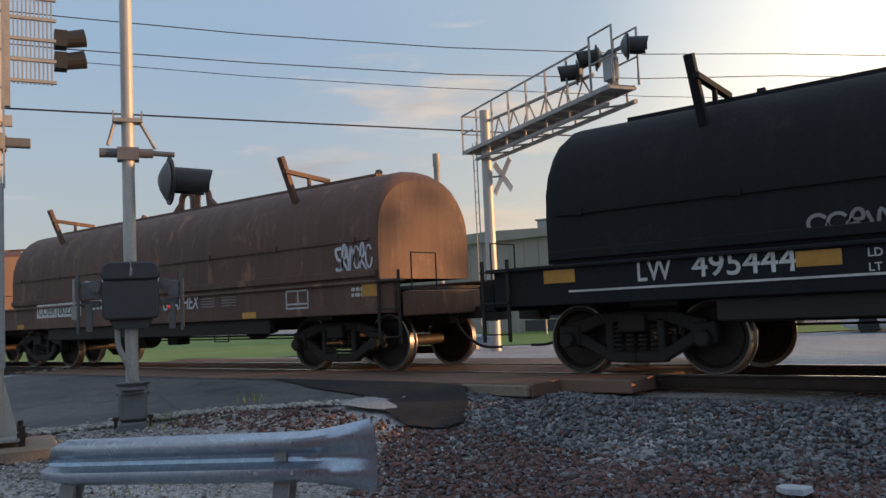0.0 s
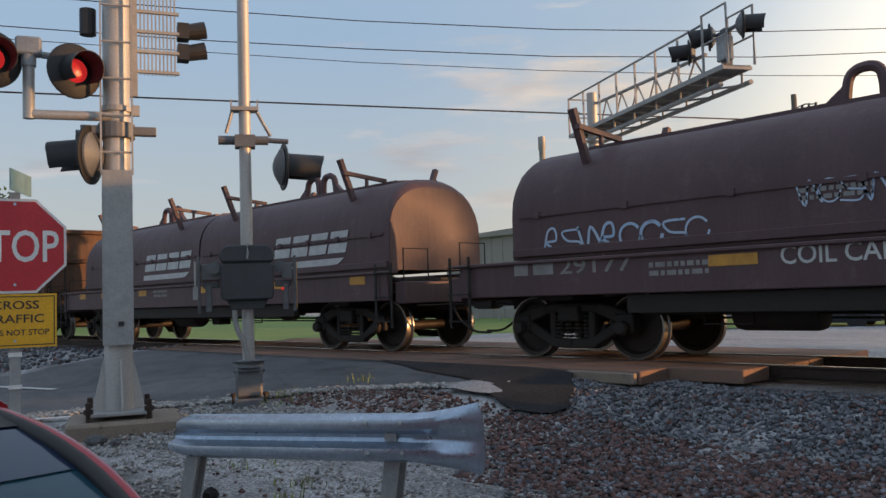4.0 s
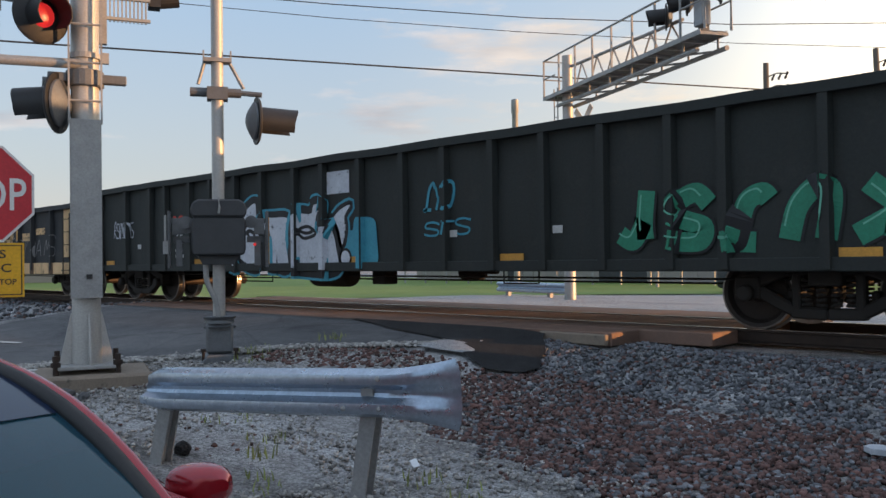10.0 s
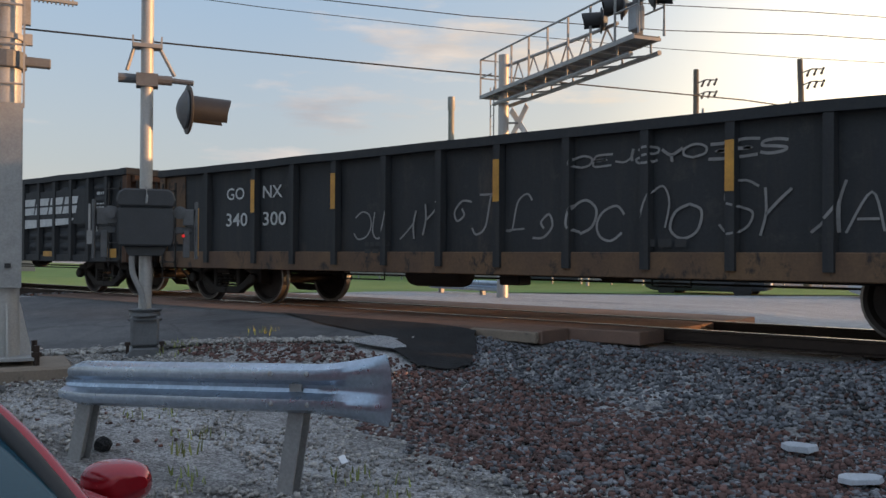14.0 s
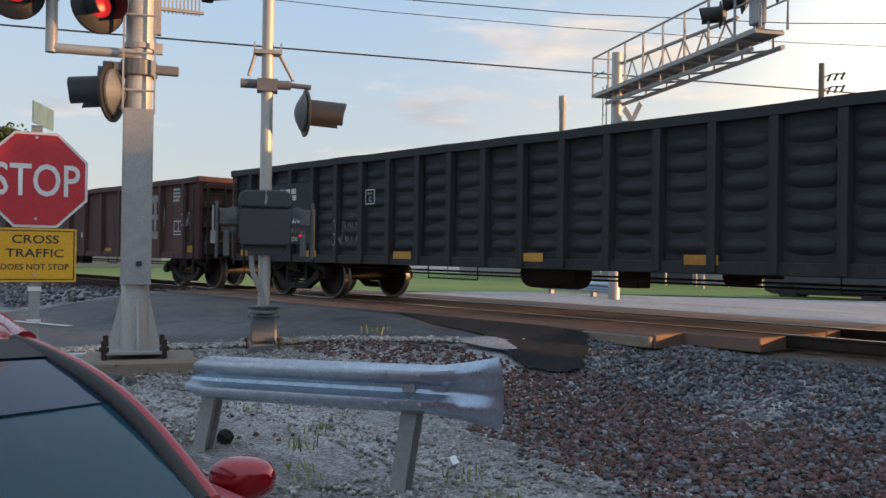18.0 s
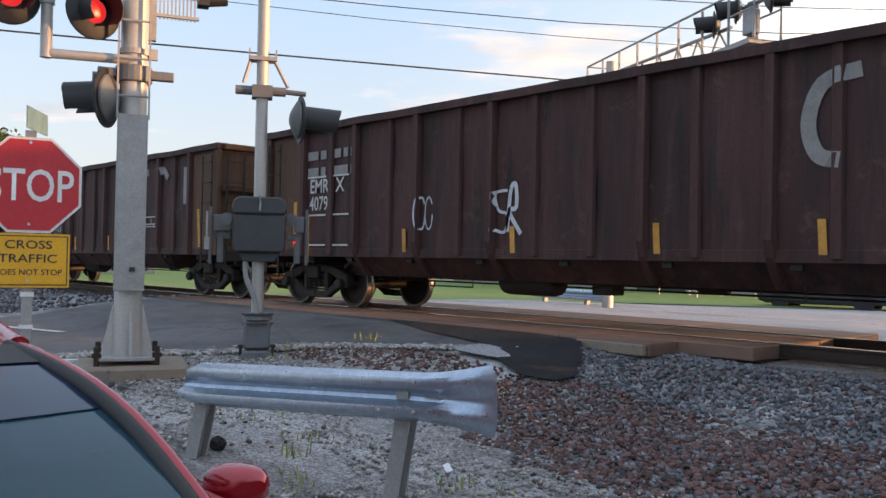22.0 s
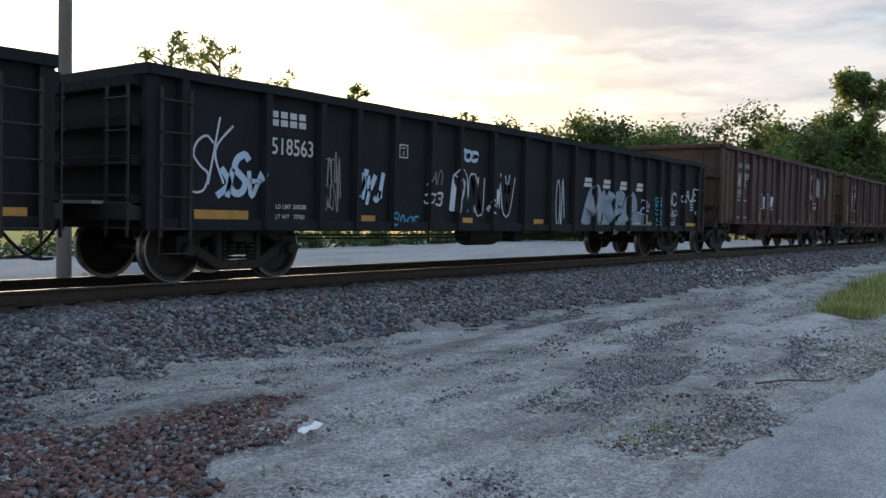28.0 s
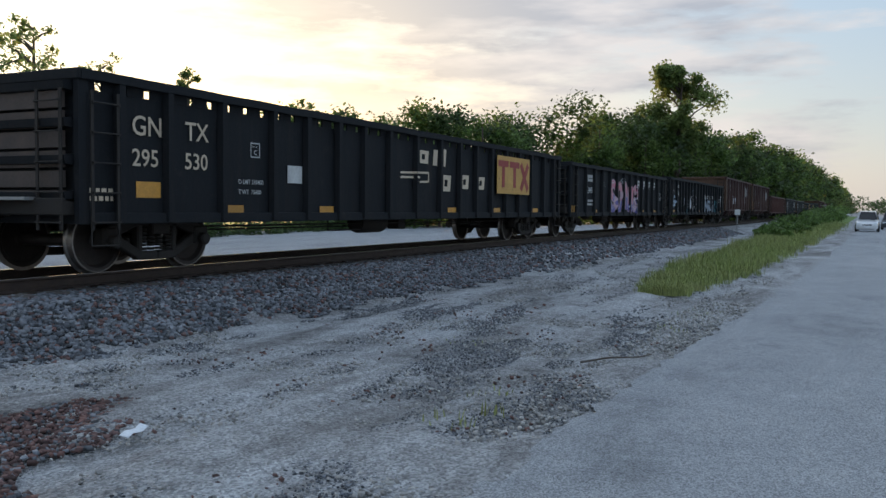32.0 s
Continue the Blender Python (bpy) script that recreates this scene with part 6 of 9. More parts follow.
# ---- black gondolas with yellow sills and ends
for label, rear, front, bg, num, seed in (("black gondola wagon with worn yellow ends and sill", -133.2, -118.3, (-131.74, -119.7), "380", 1),
                                          ("black gondola wagon with rusty yellow ends and scrawled chalk", -149.25, -134.4, (-147.85, -135.77), "300", 2)):
    w, wall, xs, mid = gondola(label, rear, front, bg, 2.44, "wagon_black_hazed", [1.5, 2.86, 3.85, 4.84, 5.9, 6.95, 7.95, 9.0, 10.05, 11.05, 12.05, 13.4], end_paint="wagon_yellow" if seed == 1 else "sill_rust", sill_paint="wagon_yellow" if seed == 1 else "sill_rust")
    for s in (-1, 1):
        part("corner_sheet", Geo().box(s * (w["half"] - 0.42), -1.513, 1.68, 0.66, 0.012, 1.25), "wagon_yellow" if seed == 1 else "sill_rust", w)
    write("GO", 0.2, "stencil", w, pose(rear + 2.0 - mid, -1.512, 1.82), "lettering", width=0.5)
    write("NX", 0.2, "stencil", w, pose(rear + 3.0 - mid, -1.512, 1.82), "lettering", width=0.5)
    write("340", 0.22, "stencil", w, pose(rear + 1.98 - mid, -1.512, 1.36), "lettering", width=0.6)
    write(num, 0.22, "stencil", w, pose(rear + 3.0 - mid, -1.512, 1.36), "lettering", width=0.6)
    strips(w, [(x, 1.85, 0.10, 0.55, 0) for x in (xs[1], xs[3], xs[6], xs[9])], proud=0.10)
    for k in range(9):
        hand_tag(w, wall, "clqjouslw"[k] + "uljqcolas"[k], xs[3] + 0.3 + k * 0.95, 1.12, 0.75, 0.55, "stencil_grey", 0.028, 70 + 10 * seed + k)
    if seed == 1:
        for k, (ix, z, sx, sz) in enumerate(((5, 1.95, .55, .24), (6, 1.98, .5, .26), (7, 2.0, .28, .34), (7, 1.5, .8, .16), (8, 1.62, .3, .4), (9, 1.55, .7, .22), (5, 1.3, .9, .07), (6, 1.5, .8, .09), (10, 1.7, .7, .18))):
            old_paint(w, wall, xs[ix] + 0.12 + (0.5 if k == 3 else 0), z, sx, sz, "wagon_yellow", 30 + k)
        for k, x in enumerate(xs):
            part("rust_run", Geo().box(x, -1.572, 0.77, 0.26, 0.012, 0.30), "sill_rust", w)
    else:
        hand_tag(w, wall, "oersyoees", xs[7], 1.95, 2.6, 0.2, "stencil_grey", 0.03, 90)
    bars(w, xs[4] - 0.4, 1.0, 2, 0.5, 0.06, "black_paint", -1.566)
    bars(w, xs[8], 0.98, 1, 0.5, 0.09, "black_paint", -1.566)

# ---- black corrugated gondolas with a large emblem
for label, rear, front, bg, num in (("black gondola wagon with pressed side ribs and a white emblem", -169.15, -150.5, (-167.41, -152.25), "516209"),
                                    ("black gondola wagon with pressed side ribs and an end coloured as sunlit", -189.5, -170.85, (-187.8, -172.6), "516226")):
    # tan on these black wagons' ends puts the orange sunlight into the paint
    w, wall, xs, mid = gondola(label, rear, front, bg, 2.58, "wagon_black_hazed", 24, corrugated=True, end_paint="wagon_tan")
    part("logo_panel", Geo().box(front - 3.3 - mid, -1.565, 1.88, 3.4, 0.02, 0.75), "wagon_black_hazed", w)
    blocks(w, front - 4.6 - mid, 1.74, [0.6, 0.6, 0.6, 0.6], 0.36, 0.4, "stencil", -1.579, underline=0.18)
    part("number_panel", Geo().box(rear + 2.2 - mid, -1.61, 1.62, 1.75, 0.02, 1.15), "wagon_black_hazed", w)
    write(num, 0.24, "stencil", w, pose(rear + 1.72 - mid, -1.623, 1.44), "lettering", width=0.95)
    blocks(w, rear + 1.72 - mid, 1.87, [0.17, 0.17, 0.17, 0.17], 0.22, 0.0, "stencil", -1.623, gap=0.04)
    write("LD LMT", 0.08, "stencil", w, pose(rear + 1.78 - mid, -1.623, 1.25), "lettering")
    write("LT WT", 0.08, "stencil", w, pose(rear + 1.78 - mid, -1.623, 1.10), "lettering")
    write("195500" if num == "516209" else "199800", 0.08, "stencil", w, pose(rear + 2.3 - mid, -1.623, 1.25), "lettering")
    write("72500" if num == "516209" else "68200", 0.08, "stencil", w, pose(rear + 2.3 - mid, -1.623, 1.10), "lettering")
    frame_sign(w, front - 1.2 - mid, 1.28, 0.42, 0.3)
    bars(w, front - 1.2 - mid, 2.1, 4, 0.42, 0.06)
    plate_c(w, rear + 4.6 - mid, 1.72, 0.26, -1.57)
    strips(w, [(x - mid, 0.86, 0.45, 0.12, 0) for x in (rear + 0.6, rear + 2.9, rear + 5.6, rear + 8.4, front - 7.6, front - 4.9, front - 3.3)] + [(front - 0.6 - mid, 0.88, 0.5, 0.18, 0)], proud=0.06)
    tag(w, wall, rear + 3.6 - mid, 1.25, 0.7, 0.5, "stencil_grey", 5, 0.02, 4)

# ---- brown gondola with a round cross emblem
w, wall, xs, mid = gondola("rust brown gondola wagon with a round white cross emblem", -209.8, -191.05, (-208.27, -192.63), 2.56, "wagon_rust", 15)
cx, cz = -193.43 - mid, 1.70
ring = Geo()
ribbon(ring, [(cx + 0.46 * math.cos(a), cz + 0.46 * math.sin(a)) for a in np.linspace(0, 2 * math.pi, 40)], 0.17, lambda x: -1.509)
part("emblem", ring, "stencil_grey", w)
part("emblem", Geo().box(cx, -1.509, cz, 0.12, 0.004, 0.72).box(cx - 0.2, -1.509, cz, 0.3, 0.004, 0.12).box(cx + 0.2, -1.509, cz, 0.3, 0.004, 0.13), "stencil_grey", w)
put(w, mid, "517997", -208.05, 1.5, 0.24, width=1.0)
blocks(w, -208.05 - mid, 1.98, [0.2, 0.2, 0.2, 0.2], 0.24, 0.0, "stencil_grey", gap=0.05)
put(w, mid, "PTI", -206.4, 1.38, 0.18, "stencil_grey")
bars(w, -208.0 - mid, 1.25, 2, 1.0, 0.08)
strips(w, [(x - mid, 0.87, 0.42, 0.12, 0) for x in (-209.4, -207.4, -204.2, -201.6, -199.0, -196.4, -194.6)] + [(-191.6 - mid, 0.9, 0.35, 0.2, 0)])
frame_sign(w, -192.4 - mid, 1.25, 0.42, 0.34)
tag(w, wall, -200.6 - mid, 1.7, 0.7, 0.5, "stencil_grey", 21, 0.02, 4)
tag(w, wall, -191.9 - mid, 1.6, 0.35, 0.3, "stencil_grey", 22, 0.06, 2)
bars(w, -192.45 - mid, 2.3, 4, 0.35, 0.05)
part("notice", Geo().box(-198.2 - mid, -1.507, 1.3, 0.35, 0.004, 0.14), "stencil", w)

w, wall, xs, mid = tall_wagon("maroon tall ore gondola wagon with faded emblem strokes", -226.4, -211.5, (-225.35, -212.51), "4079", True, 3)
tag(w, wall, -221.9 - mid, 1.65, 0.35, 0.6, "paint_white", 51, 0.03, 2)
tag(w, wall, -220.2 - mid, 1.65, 0.5, 0.7, "paint_white", 52, 0.06, 2)
w, wall, xs, mid = tall_wagon("maroon tall ore gondola wagon with outlined graffiti letters", -243.17, -228.4, (-242.08, -229.5), "4039", True, 4, -0.1)
piece(w, wall, "crot", -239.2 - mid, 1.42, 1.5, 0.62, "wagon_maroon", "paint_white", None, 0.10, 0.022, 17, 0.0)
frame_sign(w, -232.5 - mid, 1.6, 0.6, 0.26)

# ---- long black gondola with many scrawls
w, wall, xs, mid = gondola("long black gondola wagon covered with white and blue graffiti", -263.1, -244.70, (-261.31, -246.15), 2.64, "wagon_black", [0.5, 1.83, 2.85, 3.62, 4.49, 5.45, 6.26, 7.34, 8.45, 9.5, 10.5, 11.48, 12.42, 13.32, 14.27, 15.17, 15.82, 16.89, 18.0])
for k, x in enumerate((-251.4, -250.5, -249.6, -248.6)):
    blocks(w, x - mid - 0.6, 1.68, [0.38], 0.2, 0.35, "stencil", -1.512)
piece(w, wall, "uoso", -252.2 - mid, 0.70, 2.75, 1.0, "paint_silver", None, None, 0.40, 0.05, 23, 0.3)
blob(w, wall, -249.55 - mid, 0.98, 0.75, 0.40, "paint_silver", "paint_white", 24, 1, 0.02)
hand_tag(w, wall, "cens", -249.05 - mid, 1.2, 0.55, 0.26, "paint_white", 0.03, 25)
for k in range(3):
    hand_tag(w, wall, "se", -248.15 - mid + 0.04 * k, 1.36 - 0.24 * k, 0.34, 0.22, "paint_cyan", 0.035, 26 + k)
hand_tag(w, wall, "nc", -247.3 - mid, 1.36, 0.62, 0.42, "paint_white", 0.04, 27, 0.0)
hand_tag(w, wall, "rao", -247.35 - mid, 1.10, 0.74, 0.2, "paint_white", 0.03, 41, 0.0)
hand_tag(w, wall, "yare", -246.3 - mid, 1.52, 1.1, 0.36, "paint_white", 0.045, 28)
hand_tag(w, wall, "o", -246.38 - mid, 1.48, 0.26, 0.24, "paint_white", 0.04, 29)
frame_sign(w, -247.15 - mid, 0.86, 0.4, 0.26)
bars(w, -245.65 - mid, 1.5, 4, 0.22, 0.045)
strips(w, [(-245.55 - mid, 0.87, 0.82, 0.11, 0), (-261.97 - mid, 0.9, 0.86, 0.12, 0)] + [(x - mid, 0.88, 0.38, 0.11, 0) for x in (-259.2, -256.6, -254.0, -251.3, -248.5)])
bars(w, -246.1 - mid, 0.76, 1, 1.1, 0.04)
put(w, mid, "518563", -261.16, 1.74, 0.22, width=0.78)
blocks(w, -261.16 - mid, 2.12, [0.13, 0.13, 0.13, 0.13], 0.2, 0.0, "stencil", gap=0.04)
put(w, mid, "LD LMT 208300", -261.07, 1.0, 0.06)
put(w, mid, "LT WT   77700", -261.07, 0.86, 0.06)
plate_c(w, -258.45 - mid, 1.87, 0.22)
hand_tag(w, wall, "sk", -262.55 - mid, 1.25, 0.6, 0.95, "paint_white", 0.035, 31)
hand_tag(w, wall, "ksa", -262.1 - mid, 1.15, 0.7, 0.5, "paint_blue", 0.08, 32)
tag(w, wall, -260.2 - mid, 1.4, 0.4, 0.85, "stencil_grey", 33, 0.02, 6)
hand_tag(w, wall, "kyr", -259.5 - mid, 1.15, 0.6, 0.5, "paint_blue", 0.085, 34)
hand_tag(w, wall, "sujare", -258.7 - mid, 0.78, 0.75, 0.2, "paint_cyan", 0.03, 35)
hand_tag(w, wall, "yau", -257.75 - mid, 1.45, 0.45, 0.28, "stencil_grey", 0.018, 36)
hand_tag(w, wall, "cke", -257.8 - mid, 1.15, 0.5, 0.22, "paint_white", 0.035, 42)
piece(w, wall, "wnra", -257.05 - mid, 0.92, 2.1, 1.0, "wagon_black", "paint_white", None, 0.17, 0.03, 37, 0.0)
hand_tag(w, wall, "aoe", -256.85 - mid, 1.95, 0.6, 0.22, "paint_blue", 0.07, 38)
tag(w, wall, -253.3 - mid, 1.3, 0.35, 1.1, "paint_white", 39, 0.03, 2)
part("brake_badge", Geo().box(-246.1 - mid, -1.3, 0.72, 0.22, 0.02, 0.12), "paper", w)
part("reflector", Geo().lathe([(0.001, 0), (0.055, 0), (0.055, 0.006)], 14, pose(-245.2 - mid, -1.506, 1.22, 90, 0, 0)), "stencil", w)

# ---- black gondola with a pink graffiti piece
w, wall, xs, mid = gondola("black gondola wagon with a pink and violet graffiti piece", -279.7, -264.25, (-278.08, -265.85), 2.54, "wagon_black", 14)
put(w, mid, "512449", -277.88, 1.53, 0.23, width=0.94)
blocks(w, -277.85 - mid, 1.95, [0.15, 0.2, 0.2, 0.2], 0.24, 0.0, "stencil", gap=0.04)
bars(w, -277.85 - mid, 1.22, 2, 0.95, 0.075)
plate_c(w, -275.6 - mid, 1.75, 0.26)
piece(w, wall, "soums", -274.45 - mid, 0.74, 4.55, 1.45, "paint_pink", "paint_rose", None, 0.26, 0.05, 43, 0.05, low="paint_violet", low_at=0.46, sheen="paint_white")
hand_tag(w, wall, "sas", -274.75 - mid, 1.2, 0.7, 0.95, "paint_white", 0.035, 45)
hand_tag(w, wall, "rysake", -273.0 - mid, 2.0, 0.85, 0.2, "paint_white", 0.03, 46)
for x in (-270.15, -269.15, -268.15, -267.15):
    blocks(w, x - mid, 1.98, [0.52], 0.24, 0.4, "stencil", -1.512, underline=0.09)
strips(w, [(-279.1 - mid, 0.95, 0.55, 0.24, 0)] + [(x - mid, 0.88, 0.42, 0.11, 0) for x in (-276.6, -273.6, -268.9, -266.2, -265.0)])
frame_sign(w, -265.4 - mid, 1.4, 0.35, 0.35)

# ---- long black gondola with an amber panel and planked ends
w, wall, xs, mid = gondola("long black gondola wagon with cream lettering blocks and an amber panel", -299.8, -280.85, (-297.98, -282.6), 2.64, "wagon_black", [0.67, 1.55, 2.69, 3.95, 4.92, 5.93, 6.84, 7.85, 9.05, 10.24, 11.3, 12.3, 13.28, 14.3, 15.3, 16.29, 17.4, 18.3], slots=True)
put(w, mid, "GN", -298.9, 1.9, 0.26, "cream")
put(w, mid, "TX", -297.88, 1.9, 0.26, "cream")
put(w, mid, "295", -298.9, 1.48, 0.23, "cream")
put(w, mid, "530", -297.9, 1.48, 0.23, "cream")
put(w, mid, "D LMT 210400", -296.7, 1.3, 0.07)
put(w, mid, "T WT  75600", -296.7, 1.14, 0.07)
plate_c(w, -296.4 - mid, 1.73, 0.24)
part("notice", Geo().box(-295.2 - mid, -1.508, 1.5, 0.42, 0.004, 0.3), "stencil", w)


def slanted_ring(x, z, sx, sz, hole):
    """A leaning painted block, with a slot in it where there is one."""
    lean = 0.12
    def q(x0, z0, x1, z1):
        return [(x + x0 + lean * z0, -1.512, z + z0), (x + x1 + lean * z0, -1.512, z + z0), (x + x1 + lean * z1, -1.512, z + z1), (x + x0 + lean * z1, -1.512, z + z1)]
    g = Geo()
    if hole:
        t = sx * 0.34
        g.add(q(0, 0, sx, sz) + q(t, sz * 0.3, sx - t, sz * 0.72), [(0, 1, 5, 4), (1, 2, 6, 5), (2, 3, 7, 6), (3, 0, 4, 7)])
    else:
        g.add(q(0, 0, sx, sz), [(0, 1, 2, 3)])
    return part("emblem", g, "cream", w)


for x, z, sx, sz, hole in ((-290.3, 1.94, 0.50, 0.29, True), (-289.44, 1.92, 0.22, 0.36, False), (-289.1, 1.92, 0.2, 0.40, False), (-289.4, 1.34, 0.50, 0.38, True), (-288.4, 1.42, 0.48, 0.34, True), (-287.4, 1.43, 0.48, 0.32, True)):
    slanted_ring(free(w, x - mid - 0.33, sx), z, sx, sz, hole)
g = Geo()
ribbon(g, [(-291.4 - mid, 1.7), (-290.08 - mid, 1.74), (-290.08 - mid, 1.54), (-290.6 - mid, 1.52), (-290.66 - mid, 1.62), (-291.4 - mid, 1.6)], 0.045, wall)
part("emblem", g, "cream", w)
for k in range(6):
    part("end_plank", Geo().box(-w["half"] - 0.06, 0, 1.02 + 0.25 * k, 0.05, 2.7, 0.21), "inside", w, "worn brown end plank")
bars(w, -299.55 - mid, 1.1, 2, 0.5, 0.06, "cream")
part("amber_panel", Geo().box(-285.05 - mid, -1.612, 1.86, 2.45, 0.012, 1.02), "amber", w, "amber panel with red blocks")
for x in (-285.85, -285.02):
    part("emblem", Geo().box(x - mid, -1.622, 1.80, 0.20, 0.004, 0.56).box(x - mid, -1.622, 2.16, 0.72, 0.004, 0.17), "faded_red", w)
for t_ in (-38, 38):
    part("emblem", Geo().box(0, 0, 0, 0.19, 0.004, 0.92, pose(-284.25 - mid, -1.622 - 0.003 * (t_ > 0), 1.84, 0, t_, 0)), "faded_red", w)
strips(w, [(-298.6 - mid, 1.16, 0.45, 0.22, 0)] + [(x - mid, 0.9, 0.45, 0.12, 0) for x in (-297.1, -294.0, -288.6, -286.0, -283.0)])
def motions():
    times = [0, 4, 8, 12, 16, 20, 24, 28, 32]
    for wagon, mid in MOVING:
        walk(wagon, [(t, pose(mid + V * t, YC, 0)) for t in times])
    steps = [k / 15 for k in range(481)]
    for axle, x in ROLLING:
        walk(axle, [(t, pose(x, 0, R_WHEEL, 0, math.degrees(V * t / R_WHEEL), 0)) for t in steps])

# ---------------------------------------------------------------- crossing signals beside the road
def flasher(parent, x, y, z, turn, lit, back="black_paint", hood_len=0.32, size=0.30):
    """A round crossing lamp: background disc, housing, lens and hood; it faces its own -y."""
    m = pose(x, y, z, 0, 0, turn)
    disc = part("background", Geo().lathe([(size, 0.0), (size, 0.02), (size * .93, 0.035), (0.01, 0.04)], 28, pose(0, 0, 0, 90, 0, 0)), back, parent, at=m, smooth=True)
    part("housing", Geo().lathe([(size * .8, 0.0), (size * .78, 0.025), (0.13, 0.09), (0.06, 0.115), (0.01, 0.12)], 20, pose(0, 0.01, 0, -90, 0, 0)), "cast_grey", disc, smooth=True)
    part("lens", Geo().lathe([(0.135, 0.03), (0.12, 0.05), (0.07, 0.065), (0.005, 0.07)], 20, pose(0, -0.01, 0, 90, 0, 0)), "lamp_red" if lit else "lamp_dark", disc, "glowing red lens" if lit else "dark red lens", smooth=True)
    hood = Geo()
    n = 14
    for k in range(n + 1):
        a = math.pi * (-0.25 + 1.5 * k / n)
        r, ln = 0.18, hood_len * (0.86 + 0.14 * math.sin(max(0, min(math.pi, a))))
        hood.v += [(r * math.cos(a), -0.03, r * math.sin(a)), (r * math.cos(a) * 1.02, -0.03 - ln, r * math.sin(a) - 0.02), ((r + .008) * math.cos(a), -0.03, (r + .008) * math.sin(a)), ((r + .008) * math.cos(a) * 1.02, -0.03 - ln, (r + .008) * math.sin(a) - 0.02)]
        if k:
            b = 4 * (k - 1)
            hood.f += [(b, b + 1, b + 5, b + 4), (b + 2, b + 6, b + 7, b + 3), (b + 1, b + 3, b + 7, b + 5)]
    part("hood", hood, back, disc, smooth=True)
    return disc


mast = thing("signal_mast", "grey steel crossing signal mast with ladder and red flashing lamps", "railway signal", pose(-9.57, 3.95, -0.25, 0, 0, 67.5))
part("tube", Geo().lathe([(0.16, 0.02), (0.15, 0.6), (0.145, 6.6), (0.01, 6.65)], 24), "alu", mast, smooth=True)
part("base_plate", Geo().box(0, 0, 0.0, 0.66, 0.66, 0.04), "galv_old", mast, bevel=0.006)
for a in range(4):
    part("gusset", Geo().prism([(0.14, 0.02), (0.27, 0.02), (0.27, 0.08), (0.16, 0.58), (0.14, 0.58)], 0.02, pose(0, 0, 0, 0, 0, 90 * a + 8) @ pose(0, -0.01, 0)), "alu", mast)
    part("anchor_bolt", Geo().lathe([(0.03, -0.08), (0.03, 0.14)], 8, pose(0.31 * (1 if a in (0, 3) else -1), 0.31 * (1 if a < 2 else -1), 0)).lathe([(0.05, 0.02), (0.05, 0.07)], 6, pose(0.31 * (1 if a in (0, 3) else -1), 0.31 * (1 if a < 2 else -1), 0)), "rail", mast)
part("foundation", Geo().box(0.06, 0.05, -0.31, 1.2, 1.1, 0.48), "concrete", mast, "stained concrete footing", bevel=0.03)
guard = part("climb_guard", Geo().box(0, -0.215, 1.72, 0.30, 0.03, 1.95), "galv_old", mast, "flat grey plate over the ladder", bevel=0.004)
for x in (-0.155, 0.155):
    part("guard_flange", Geo().box(x, -0.17, 1.72, 0.012, 0.12, 1.95), "galv_old", guard)
part("padlock", Geo().box(0.03, -0.24, 0.98, 0.06, 0.03, 0.05), "black_paint", mast)
lad = Geo()
for s in (-1, 1):
    lad.box(s * 0.165, -0.2, 4.6, 0.02, 0.04, 3.9)
part("ladder_rail", lad, "galv_old", mast)
rung = Geo().tube([(-0.165, -0.2, 0), (0.165, -0.2, 0)], 0.013, 6).mesh("rung", "galv_old")
for k in range(9):
    obj("rung", rung, mast, pose(0, 0, 2.9 + 0.42 * k))
part("clamp", Geo().lathe([(0.2, -0.09), (0.2, 0.09)], 20, pose(0, 0, 3.17)).box(0.28, -0.05, 3.17, 0.3, 0.1, 0.1).box(-0.28, -0.05, 3.17, 0.2, 0.1, 0.1), "cast_grey", mast, bevel=0.01)
part("clamp", Geo().lathe([(0.175, -0.03), (0.175, 0.03)], 20, pose(0, 0, 3.42)).box(0.21, 0, 3.42, 0.08, 0.06, 0.12), "galv_old", mast)
part("lamp_arm", Geo().tube([(-0.05, -0.1, 3.32), (-0.90, -0.1, 3.31)], 0.055, 12).tube([(-0.90, -0.1, 3.26), (-0.90, -0.1, 3.95)], 0.062, 12), "alu", mast, smooth=True)
part("arm_sleeve", Geo().lathe([(0.078, 0), (0.078, 0.14)], 14, pose(-0.90, -0.1, 3.84)), "grey_steel", mast, smooth=True)
part("junction_box", Geo().box(-0.90, -0.1, 4.06, 0.26, 0.18, 0.20), "grey_steel", mast, bevel=0.02)
part("lamp_crossbar", Geo().tube([(-1.27, 0.02, 4.06), (-0.44, 0.02, 3.98)], 0.04, 8), "grey_steel", mast, smooth=True)
flasher(mast, -1.27, -0.16, 3.88, 22, True, size=0.32)
flasher(mast, -0.44, -0.16, 3.80, 30, True, size=0.31)
flasher(mast, -0.27, -0.12, 2.87, -112, False, hood_len=0.44, size=0.33)
part("lamp_bracket", Geo().tube([(-0.1, 0.0, 3.16), (-0.42, 0.05, 3.16), (-0.42, 0.1, 3.0)], 0.03, 8), "grey_steel", mast)
grate = Geo()
for k in range(11):
    grate.box(0.24 + 0.045 * k, 0.6, 4.66, 0.016, 0.05, 1.3)
for k in range(6):
    grate.box(0.46, 0.58, 4.04 + 0.25 * k, 0.56, 0.05, 0.035)
part("walkway_grating", grate, "grey_steel", mast, "steel bar grating of the overhead walkway")
